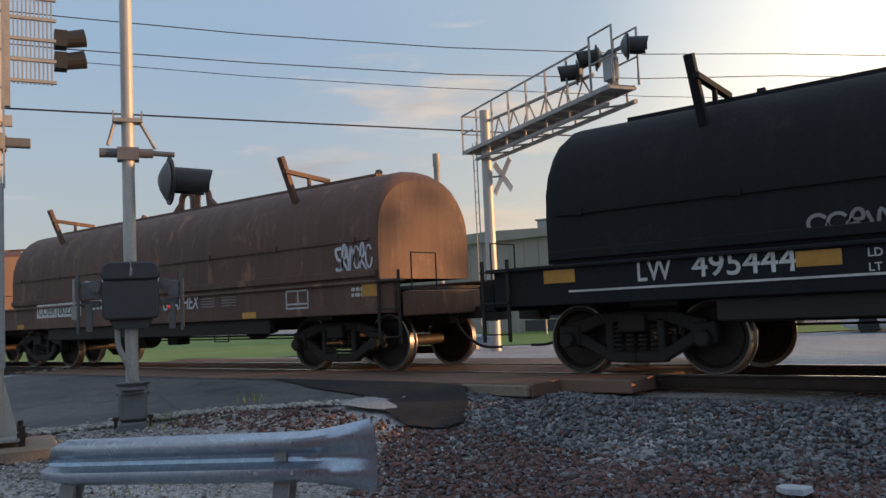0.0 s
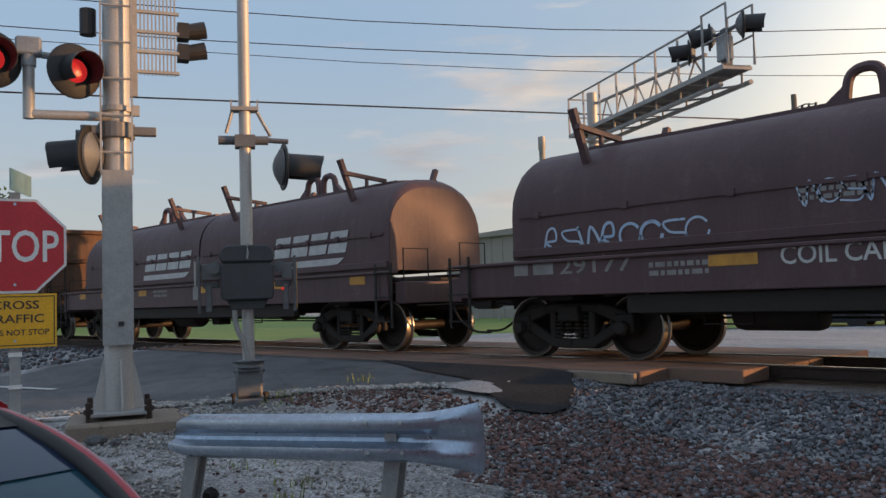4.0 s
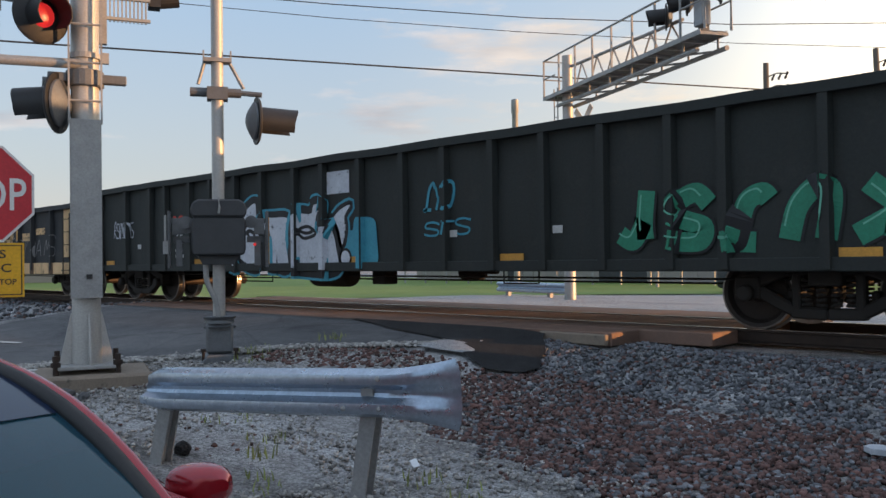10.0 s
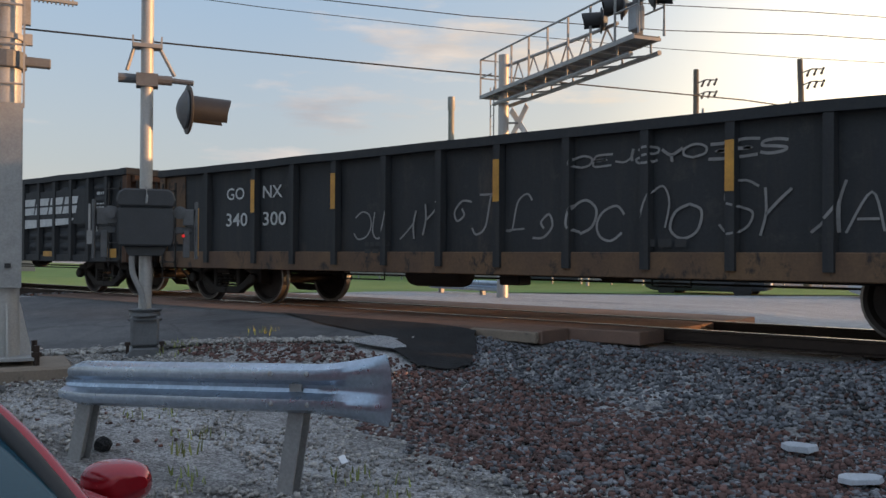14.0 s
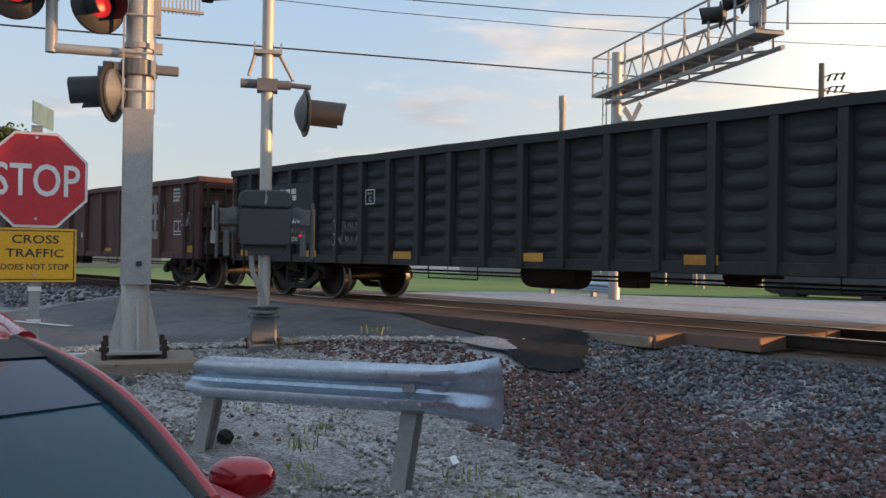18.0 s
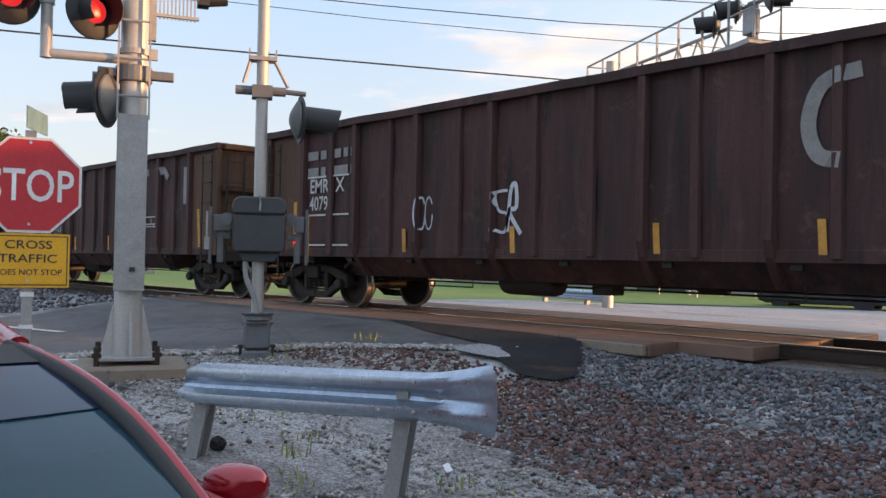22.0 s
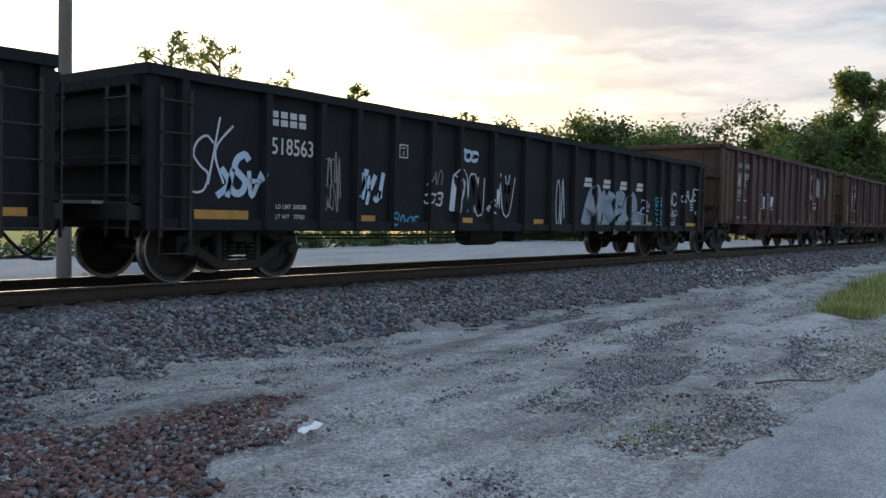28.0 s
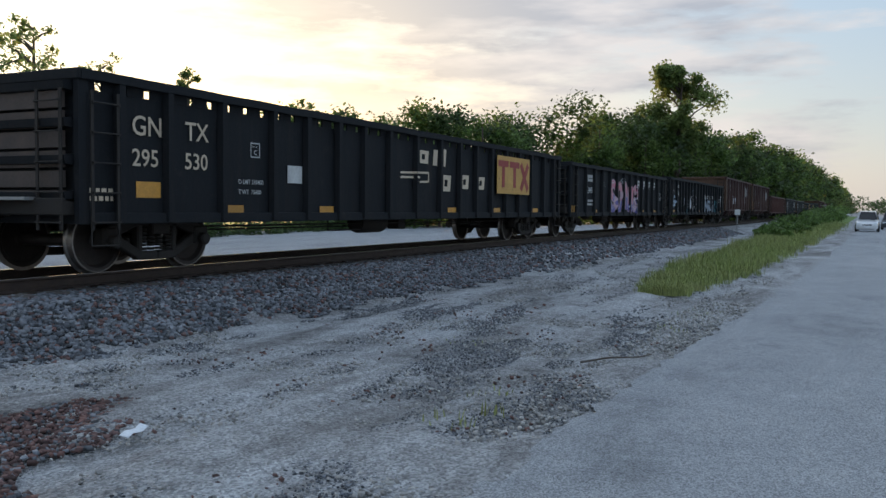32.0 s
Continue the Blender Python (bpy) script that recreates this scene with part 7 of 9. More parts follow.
part("walkway_beam", Geo().box(0.2, 0.5, 5.0, 0.09, 0.09, 2.6).box(0.2, 0.9, 4.55, 0.06, 0.9, 0.06).box(0.2, 0.9, 5.3, 0.06, 0.9, 0.06), "galv_old", mast)
for z in (4.35, 4.62):
    part("signal_head", Geo().box(0.80, 0.75, z, 0.14, 0.2, 0.2).lathe([(0.10, 0), (0.11, 0.26)], 14, pose(0.82, 0.75, z, 0, 78, 0)), "black_paint", mast)
part("round_cover", Geo().lathe([(0.09, 0), (0.09, 0.3)], 12, pose(-0.3, 0.1, 4.3)), "black_paint", mast)

gate = thing("gate_signal", "grey steel signal post with a gate mechanism box and lamps", "railway signal", pose(-9.87, 5.79, -0.46, 0, 0, 59.5))
part("post", Geo().lathe([(0.078, 0.2), (0.076, 5.6), (0.01, 5.62)], 20), "alu", gate, smooth=True)
part("base_casting", Geo().prism([(-0.26, 0), (0.26, 0), (0.24, 0.06), (0.15, 0.16), (-0.15, 0.16), (-0.24, 0.06)], 0.5, pose(0, -0.25, 0)), "cast_grey", gate, bevel=0.015)
part("base_box", Geo().box(0, 0, 0.36, 0.34, 0.30, 0.38), "cast_grey", gate, "grey junction base with a bolted door", bevel=0.03)
part("base_collar", Geo().lathe([(0.19, 0.55), (0.18, 0.60), (0.10, 0.64)], 18), "cast_grey", gate, smooth=True)
for z in (0.50, 0.62):
    part("base_band", Geo().lathe([(0.205, z - 0.012), (0.205, z + 0.012)], 18), "box_paint", gate)
for x in (-0.2, 0.2):
    part("base_bolt", Geo().lathe([(0.02, 0.05), (0.02, 0.2), (0.034, 0.2), (0.034, 0.24)], 8, pose(x, -0.2, 0)), "rail", gate)
part("mechanism_box", Geo().prism([(-0.31, 1.42), (0.31, 1.42), (0.33, 1.50), (0.33, 1.86), (0.30, 1.90), (-0.30, 1.90), (-0.33, 1.86), (-0.33, 1.50)], 0.40, pose(0, -0.32, 0)), "box_paint", gate, "dark grey cast gate mechanism housing", bevel=0.02)
part("box_cover", Geo().prism([(-0.32, 1.90), (0.32, 1.90), (0.35, 1.97), (0.32, 2.08), (0.25, 2.12), (-0.25, 2.12), (-0.32, 2.08), (-0.35, 1.97)], 0.44, pose(0, -0.34, 0)), "box_paint", gate, "hinged lid", bevel=0.02)
part("box_neck", Geo().prism([(-0.2, 1.30), (0.2, 1.30), (0.26, 1.42), (-0.26, 1.42)], 0.3, pose(0, -0.2, 0)), "box_paint", gate, bevel=0.01)
part("lid_chain", Geo().tube([(0, -0.36, 2.14), (0.01, -0.37, 2.02), (0, -0.36, 1.94)], 0.016, 6), "galv_old", gate)
for s in (-1, 1):
    arm = part("gate_bracket", Geo().box(s * 0.60, -0.18, 1.62, 0.035, 0.16, 0.72).box(s * 0.52, -0.12, 1.86, 0.2, 0.06, 0.06).box(s * 0.45, -0.14, 1.62, 0.2, 0.08, 0.08), "gate_iron", gate, bevel=0.008)
    part("counterweight_plate", Geo().box(s * 0.50, -0.22, 1.78, 0.13, 0.06, 0.2).box(s * 0.48, -0.2, 1.45, 0.08, 0.05, 0.34), "gate_iron", gate, bevel=0.008)
part("gate_crank", Geo().lathe([(0.11, 0), (0.11, 0.05), (0.05, 0.06), (0.05, 0.1)], 16, pose(-0.40, -0.2, 1.80, 90, 0, 0)), "gate_iron", gate, smooth=True)
part("gate_crank", Geo().lathe([(0.08, 0), (0.08, 0.05), (0.04, 0.06)], 16, pose(0.40, -0.2, 1.84, 90, 0, 0)), "gate_iron", gate, smooth=True)
part("arm_clamp", Geo().box(-0.64, -0.24, 1.52, 0.06, 0.1, 0.16).tube([(-0.64, -0.3, 1.6), (-0.64, -0.3, 1.92)], 0.014, 6), "galv_old", gate)
part("tail_lamp", Geo().lathe([(0.02, 0), (0.02, 0.02), (0.008, 0.03)], 12, pose(0.44, -0.27, 1.55, 90, 0, 0)), "lamp_red", gate, "small red lens")
part("reflective_strip", Geo().box(0.622, -0.2, 1.6, 0.008, 0.1, 0.6), "reflect_yellow", gate)
part("conduit", Geo().tube(curve_through([(-0.16, -0.12, 1.40), (-0.15, -0.13, 1.1), (-0.05, -0.12, 0.85), (0.0, -0.1, 0.62)]), 0.035, 8), "galv_old", gate, smooth=True)
part("cross_arm", Geo().box(0, 0, 3.50, 0.26, 0.22, 0.16).tube([(-0.34, 0, 3.52), (0.3, 0, 3.52)], 0.06, 10).tube([(0.2, 0, 3.53), (0.56, -0.05, 3.50)], 0.035, 8), "cast_grey", gate, bevel=0.0)
part("bell_bracket", Geo().box(0, 0, 3.93, 0.34, 0.2, 0.05).box(-0.17, 0, 3.98, 0.02, 0.16, 0.14).box(0.17, 0, 3.98, 0.02, 0.16, 0.14).tube([(-0.16, 0, 3.9), (-0.24, 0, 3.62)], 0.025, 6).tube([(0.16, 0, 3.9), (0.33, 0, 3.58)], 0.025, 6), "galv_old", gate)
flasher(gate, 0.48, -0.05, 3.16, 98, False, hood_len=0.52, size=0.31)

# far cantilever signal
cant = thing("cantilever_signal", "grey steel cantilever signal bridge with walkway, lamps and a crossbuck", "railway signal", pose(-14.1, 19.2, -0.3, 0, 0, -27.6))
part("mast", Geo().lathe([(0.16, 0), (0.14, 6.75), (0.01, 6.77)], 20), "alu", cant, smooth=True)
AL = 7.1
deck = part("walkway", Geo().box(AL / 2 - 0.6, -0.05, 5.70, AL + 0.4, 0.56, 0.03), "gate_iron", cant, "dark bar grating walkway")
for k in range(12):
    part("deck_bearer", Geo().box(-0.7 + (AL + 0.3) * k / 11, -0.05, 5.655, 0.05, 0.66, 0.06), "galv_old", deck)
for y in (-0.36, 0.26):
    part("walkway_edge", Geo().box(AL / 2 - 0.6, y, 5.68, AL + 0.4, 0.025, 0.10), "galv_old", cant)
for y, end in ((-0.2, AL - 0.75), (0.3, AL - 0.45)):
    part("lower_beam", Geo().tube([(-0.2, y, 5.40), (end, y, 5.40)], 0.055, 8), "galv_old", cant)
for k in range(6):
    x = 0.6 + 1.05 * k
    part("beam_tie", Geo().tube([(x, -0.2, 5.40), (x + 0.5, 0.3, 5.40)], 0.025, 6).tube([(x, -0.2, 5.40), (x, -0.2, 5.66)], 0.025, 6).tube([(x + 0.5, 0.3, 5.40), (x + 0.5, 0.3, 5.66)], 0.025, 6), "galv_old", cant)
part("upper_beam", Geo().tube([(0, 0.1, 6.46), (AL - 1.7, 0.1, 6.30)], 0.045, 8), "galv_old", cant)
for k in range(6):
    x = 0.25 + 0.86 * k
    part("truss_bar", Geo().tube([(x, 0.1, 5.72), (x + 0.43, 0.1, 6.42 - 0.025 * k)], 0.024, 6), "galv_old", cant)
    part("truss_bar", Geo().tube([(x + 0.43, 0.1, 6.42 - 0.025 * k), (x + 0.86, 0.1, 5.72)], 0.024, 6), "galv_old", cant)
for k in range(8):
    x = -0.75 + (AL - 0.35) * k / 7
    part("rail_post", Geo().box(x, -0.36, 6.22, 0.04, 0.04, 1.05), "galv_old", cant)
part("hand_rail", Geo().tube([(-0.75, -0.36, 6.74), (AL - 1.1, -0.36, 6.74)], 0.026, 6), "galv_old", cant)
part("hand_rail", Geo().tube([(-0.75, -0.36, 6.74), (-0.75, 0.26, 6.74), (-0.75, 0.26, 5.7)], 0.026, 6), "galv_old", cant)
part("knee_rail", Geo().tube([(-0.75, -0.36, 6.22), (-0.05, -0.36, 6.22)], 0.02, 6).tube([(-0.75, -0.36, 6.22), (-0.75, 0.26, 6.22)], 0.02, 6), "galv_old", cant)
for y in (-0.36, 0.26):
    part("end_cage", Geo().tube([(AL - 1.1, y, 5.7), (AL - 1.1, y, 6.92), (AL - 0.25, y, 6.92), (AL - 0.25, y, 5.7)], 0.03, 6).tube([(AL - 1.1, y, 6.3), (AL - 0.25, y, 6.3)], 0.022, 6), "galv_old", cant)
part("lamp_rack", Geo().tube([(AL - 2.35, -0.02, 6.52), (AL - 0.05, -0.02, 6.52)], 0.045, 8).box(AL - 0.8, 0, 6.15, 0.16, 0.16, 0.85), "cast_grey", cant)
part("junction_box", Geo().box(AL - 0.62, -0.16, 6.1, 0.3, 0.22, 0.5), "grey_steel", cant, bevel=0.02)
for x, t, h in ((AL - 2.0, -30, 6.42), (AL - 1.2, -30, 6.52), (AL - 0.1, 150, 6.45)):
    flasher(cant, x, -0.1, h, t, False, hood_len=0.42, size=0.29)
cl_ = Geo()
for s in (-1, 1):
    cl_.box(-0.32 + s * 0.11, -0.2, 3.3, 0.025, 0.025, 5.2)
part("ladder_rail", cl_, "galv_old", cant)
rung2 = Geo().tube([(-0.43, -0.2, 0), (-0.21, -0.2, 0)], 0.01, 6).mesh("rung", "galv_old")
for k in range(17):
    obj("rung", rung2, cant, pose(0, 0, 0.9 + 0.3 * k))
for t in (-45, 45):
    part("crossbuck_blade", Geo().box(0, 0.012 * (1 if t > 0 else -1), 0, 1.22, 0.02, 0.2, pose(0.23, 0.36, 4.86, 0, 0, 5) @ pose(0, 0, 0, 0, t, 0)), "white", cant)
part("crossbuck_arm", Geo().tube([(0, 0, 4.86), (0.23, 0.33, 4.86)], 0.03, 6), "galv_old", cant)

# ---------------------------------------------------------------- signs and guard rails
stop = thing("stop_sign", "red octagonal stop sign with a yellow plaque on a galvanised post", "road sign", pose(-7.34, 2.18, -0.635, 0, 0, 73.3))
R8 = 0.381 / math.cos(math.pi / 8)
octa = lambda r: [(r * math.cos(math.pi / 8 + k * math.pi / 4), 2.062 + r * math.sin(math.pi / 8 + k * math.pi / 4)) for k in range(8)]
plate = part("plate", Geo().prism(octa(R8), 0.004, pose(0, -0.004, 0)), "white", stop)
part("face", Geo().prism(octa(R8 - 0.022), 0.003, pose(0, -0.009, 0)), "stop_red", plate)
write("STOP", 0.25, "white", plate, pose(-0.315, -0.0125, 1.937), "lettering", width=0.63)
plaque = part("plaque", Geo().box(0, -0.006, 1.46, 0.61, 0.006, 0.43), "sign_yellow", stop, bevel=0.0)
g = Geo()
for x0, z0, x1, z1 in ((-0.29, 1.262, 0.29, 1.27), (-0.29, 1.65, 0.29, 1.658), (-0.29, 1.262, -0.282, 1.658), (0.282, 1.262, 0.29, 1.658)):
    g.box((x0 + x1) / 2, -0.0105, (z0 + z1) / 2, x1 - x0, 0.002, z1 - z0)
part("plaque_border", g, "black_paint", plaque)
for text, z, wd, h in (("CROSS", 1.555, 0.34, 0.065), ("TRAFFIC", 1.445, 0.42, 0.065), ("DOES NOT STOP", 1.345, 0.49, 0.045)):
    write(text, h, "black_paint", plaque, pose(-wd / 2, -0.0125, z), "lettering", width=wd)
for z in (2.40, 1.75, 1.30):
    part("bolt", Geo().lathe([(0.012, 0), (0.012, 0.008)], 8, pose(0, -0.012, z, 90, 0, 0)), "galv", stop)
part("post", Geo().box(0, 0.03, 1.2, 0.075, 0.012, 2.6).box(-0.035, 0.045, 1.2, 0.012, 0.03, 2.6).box(0.035, 0.045, 1.2, 0.012, 0.03, 2.6), "galv_old", stop)
part("post_sleeve", Geo().box(0, 0.035, 1.19, 0.10, 0.05, 0.035), "white", stop)
part("post_sleeve", Geo().box(0, 0.035, 0.93, 0.10, 0.05, 0.03), "white", stop)
part("street_blade", Geo().box(0.03, 0.05, 2.58, 0.012, 0.5, 0.17, pose(0, 0, 0, 0, 0, -18)), "sign_green", stop, "pale green street name blade seen edge on")

gr = thing("guard_rail", "short galvanised steel guard rail with a flared end", "guard rail", pose(-6.04, 2.9, -0.055, 0, -2.1, 19.7))
wave = [(-0.156, 0.0), (-0.150, -0.03), (-0.125, -0.076), (-0.095, -0.083), (-0.06, -0.078), (-0.025, -0.01), (0.0, 0.0), (0.025, -0.01), (0.06, -0.078), (0.095, -0.083), (0.125, -0.076), (0.150, -0.03), (0.156, 0.0)]
wave = [(z, y) for z, y in wave]


def beam(name, x0, x1, n, shape, label=""):
    g = Geo()
    th = 0.006
    for k in range(n + 1):
        t = k / n
        x = x0 + (x1 - x0) * t
        ring = shape(t, x)
        g.v += ring + [(a, b + th, c) for a, b, c in ring]
    m_ = len(wave)
    for k in range(n):
        o, p = k * 2 * m_, (k + 1) * 2 * m_
        for j in range(m_ - 1):
            g.f += [(o + j, o + j + 1, p + j + 1, p + j), (o + m_ + j, p + m_ + j, p + m_ + j + 1, o + m_ + j + 1)]
        g.f += [(o, p, p + m_, o + m_), (o + m_ - 1, o + 2 * m_ - 1, p + 2 * m_ - 1, p + m_ - 1)]
    part(name, g, "galv", gr, label, smooth=True)


beam("w_beam", 0.0, 2.05, 12, lambda t, x: [(x, y + (0.09 * max(0, 0.08 - t) / 0.08 if z > 0.05 else 0.0), z * (1 - 0.25 * max(0, 0.06 - t) / 0.06)) for z, y in wave])
beam("flared_end", 2.0, 2.52, 10, lambda t, x: [(x - 0.03 * t * abs(z / 0.156) ** 4, y * (1 - t) ** 0.8 - 0.010, z * (1 + 0.42 * t ** 1.6)) for z, y in wave], "flat flared terminal")
for x, z in ((1.72, 0.10), (1.72, -0.09), (1.98, 0.10), (1.98, -0.09)):
    part("bolt", Geo().lathe([(0.018, 0), (0.016, 0.012), (0.005, 0.016)], 10, pose(x, -0.078, z, 90, 0, 0)), "galv_old", gr)
part("bolt_plate", Geo().box(1.86, -0.012, 0.005, 0.09, 0.01, 0.05), "galv_old", gr)
for x, lean in ((0.16, -15), (1.86, -11)):
    post = Geo().box(0, 0.10, -0.30, 0.11, 0.012, 0.9).box(0, 0.20, -0.30, 0.11, 0.012, 0.9).box(0, 0.15, -0.30, 0.012, 0.1, 0.9)
    part("post", post, "galv_old", gr, "I-section steel post", at=pose(x, -0.06, 0, 0, -lean, 0))
for k, (x, y, t) in enumerate(((-16.2, 20.3, -14),)):
    far = thing("guard_rail", "galvanised guard rail behind the railway", "guard rail", pose(x, y, 0.0, 0, 0, t))
    g = Geo()
    for j in range(len(wave) - 1):
        (za, ya), (zb_, yb) = wave[j], wave[j + 1]
        g.add([(-1.9, ya, za), (1.9, ya, za), (1.9, yb, zb_), (-1.9, yb, zb_)], [(0, 1, 2, 3)])
    part("w_beam", g, "galv", far)
    for x_ in (-1.5, 0.6, 1.4):
        part("post", Geo().box(x_, 0.1, -0.3, 0.14, 0.12, 0.62), "galv_old", far)

# ---------------------------------------------------------------- red car
car = thing("red_car", "parked red metallic sedan with tinted windscreen", "car", pose(-2.0, 0.19, -0.68, 0, 0, 3.0))


def loft(sections, close=True):
    g = Geo()
    n = len(sections[0])
    for s in sections:
        g.v += s
    for i in range(len(sections) - 1):
        g.f += [(i * n + j, i * n + (j + 1) % n, (i + 1) * n + (j + 1) % n, (i + 1) * n + j) for j in range(n)]
    g.f += [tuple(range(n)), tuple(range((len(sections) - 1) * n, len(sections) * n))[::-1]]
    return g


def body_ring(x, half, low, belt):
    pts = [(-half * .9, low), (-half, low + .12), (-half * 1.0, (low + belt) / 2), (-half * .955, belt - .03), (-half * .9, belt), (0, belt + 0.025), (half * .9, belt), (half * .955, belt - .03), (half, (low + belt) / 2), (half, low + .12), (half * .9, low)]
    return [(x, y, z) for y, z in pts]


part("body", loft([body_ring(x, h, lo, b) for x, h, lo, b in ((1.42, .55, .35, .58), (1.36, .72, .25, .66), (1.15, .84, .20, .74), (.6, .89, .18, .86), (.12, .90, .18, .955), (-.5, .905, .18, .975), (-1.6, .905, .18, .99), (-2.4, .89, .20, 1.0), (-2.9, .82, .24, 0.99), (-3.12, .70, .32, .93))]), "car_red", car, smooth=True)
# cabin: roof shell and pillars
roof = [(-.66, .585, 1.275), (-.82, .60, 1.315), (-1.2, .615, 1.345), (-1.7, .60, 1.335), (-2.05, .575, 1.29)]
g = Geo()
for x, h, z in roof:
    g.v += [(x, -h, z), (x, -h * .9, z + .025), (x, 0, z + .05), (x, h * .9, z + .025), (x, h, z)] + [(x, h * .9, z - .02), (x, 0, z - .01), (x, -h * .9, z - .02)]
for i in range(len(roof) - 1):
    g.f += [(i * 8 + j, i * 8 + (j + 1) % 8, (i + 1) * 8 + (j + 1) % 8, (i + 1) * 8 + j) for j in range(8)]
g.f += [tuple(range(8)), tuple(range(8 * (len(roof) - 1), 8 * len(roof)))[::-1]]
part("roof", g, "car_red", car, smooth=True)
A0, A1 = (0.06, 0.74, 0.955), (-0.70, 0.575, 1.285)
for s in (-1, 1):
    a0, a1 = Vector((A0[0], s * A0[1], A0[2])), Vector((A1[0], s * A1[1], A1[2]))
    mids = [a0.lerp(a1, t) + Vector((0, s * 0.025 * math.sin(math.pi * t), 0.05 * math.sin(math.pi * t))) for t in np.linspace(0, 1, 11)]
    part("a_pillar", Geo().tube([tuple(p) for p in mids], 0.021, 10), "car_red", car, smooth=True)
    part("windscreen_trim", Geo().tube([(p.x + .016, p.y - s * .038, p.z + 0.004) for p in mids], 0.024, 10), "rubber", car, smooth=True)
    part("roof_side_rail", Geo().tube([(a1.x, a1.y, a1.z), (-1.2, s * .615, 1.345), (-1.7, s * .60, 1.335), (-2.1, s * .58, 1.28), (-2.75, s * .72, 1.0)], 0.034, 10), "car_red", car, smooth=True)
    part("b_pillar", Geo().tube([(-1.15, s * .61, 1.33), (-1.1, s * .84, 0.99)], 0.04, 8), "rubber", car)
    g = Geo()
    g.add([(-.05, s * .80, .98), (-.62, s * .63, 1.255), (-1.15, s * .635, 1.315), (-1.10, s * .84, .99)], [(0, 1, 2, 3)])
    part("side_window", g, "glass", car)
    g = Geo()
    g.add([(-1.15, s * .635, 1.315), (-2.0, s * .60, 1.265), (-2.5, s * .80, 1.0), (-1.10, s * .84, .99)], [(0, 1, 2, 3)])
    part("side_window", g, "dark_glass", car)
    # door mirror: a smooth shell on a stalk
    rings = []
    for x, k in ((.07, .30), (.06, .62), (.04, .88), (.0, 1.0), (-.03, .98), (-.04, .93)):
        rings.append([(x + (0.02 * math.cos(2 * math.pi * j / 16)), .074 * k * math.copysign(abs(math.cos(2 * math.pi * j / 16)) ** .75, math.cos(2 * math.pi * j / 16)), .062 * k * math.copysign(abs(math.sin(2 * math.pi * j / 16)) ** .75, math.sin(2 * math.pi * j / 16)) + 0.012 * (1 - k)) for j in range(16)])
    part("mirror", loft(rings), "car_red", car, "glossy red door mirror shell", at=pose(-0.13, s * 0.945, 0.935, 0, 0, s * 8), smooth=True)
    part("mirror_stalk", Geo().box(-0.14, s * 0.87, 0.90, 0.07, 0.12, 0.035), "rubber", car, bevel=0.01)
    for x in (0.72, -2.15):
        wheel = part("wheel", Geo().lathe([(0.2, -0.1), (0.31, -0.1), (0.325, -0.06), (0.325, 0.06), (0.31, 0.1), (0.2, 0.1)], 24, pose(0, 0, 0, 90, 0, 0)), "rubber", car, at=pose(x, s * 0.80, 0.325), smooth=True)
        part("rim", Geo().lathe([(0.2, -0.09), (0.205, 0.0), (0.2, 0.09)], 20, pose(0, 0, 0, 90, 0, 0)).lathe([(0.2, -0.02), (0.2, 0.02)], 20, pose(0, -s * -0.07, 0, 90, 0, 0)), "galv", wheel)
    part("headlight", Geo().box(1.22, s * .62, .62, .2, .3, .12, pose(0, 0, 0)), "dark_glass", car, bevel=0.04)
# windscreen: curved pane from cowl to roof
g = Geo()
N_ = 8
for i in range(7):
    t = i / 6
    for j in range(N_ + 1):
        u = 2 * j / N_ - 1
        hw = 0.725 + (0.565 - 0.725) * t
        g.v.append((0.10 + (-0.66 - 0.10) * t + 0.17 * (1 - u * u) * (1 - .35 * t), hw * u, 0.955 + (1.292 - 0.955) * t + 0.035 * math.sin(math.pi * t) + 0.02 * (1 - u * u)))
for i in range(6):
    g.f += [(i * (N_ + 1) + j, i * (N_ + 1) + j + 1, (i + 1) * (N_ + 1) + j + 1, (i + 1) * (N_ + 1) + j) for j in range(N_)]
top_band = Geo()
top_band.v = [(a + .006, b, c + .008) for a, b, c in g.v[5 * (N_ + 1):]]
top_band.f = [(j, j + 1, N_ + 2 + j, N_ + 1 + j) for j in range(N_)]
part("sun_band", top_band, "rubber", car, "dark tinted band along the windscreen top", smooth=True)
# opaque navy sheet just in front of the pane's upper part
shade = Geo()
shade.v = [(a + .004, b * .985, c + .005) for a, b, c in g.v[3 * (N_ + 1):6 * (N_ + 1)]]
shade.f = [(i * (N_ + 1) + j, i * (N_ + 1) + j + 1, (i + 1) * (N_ + 1) + j + 1, (i + 1) * (N_ + 1) + j) for i in range(2) for j in range(N_)]
part("shade_band", shade, "navy_glass", car, "opaque navy band across the upper windscreen", smooth=True)
part("windscreen", g, "glass", car, "tinted windscreen reflecting the sky", smooth=True)
g = Geo()
g.add([(-2.05, -.56, 1.295), (-2.05, .56, 1.295), (-2.75, .66, 1.0), (-2.75, -.66, 1.0)], [(0, 1, 2, 3)])
part("rear_window", g, "dark_glass", car)
part("dashboard", Geo().prism([(0.22, 0.92), (0.0, 0.985), (-0.38, 0.97), (-0.52, 0.88), (-0.52, 0.6), (0.22, 0.6)], 1.4, pose(0, -0.7, 0)), "cabin", car, bevel=0.03)
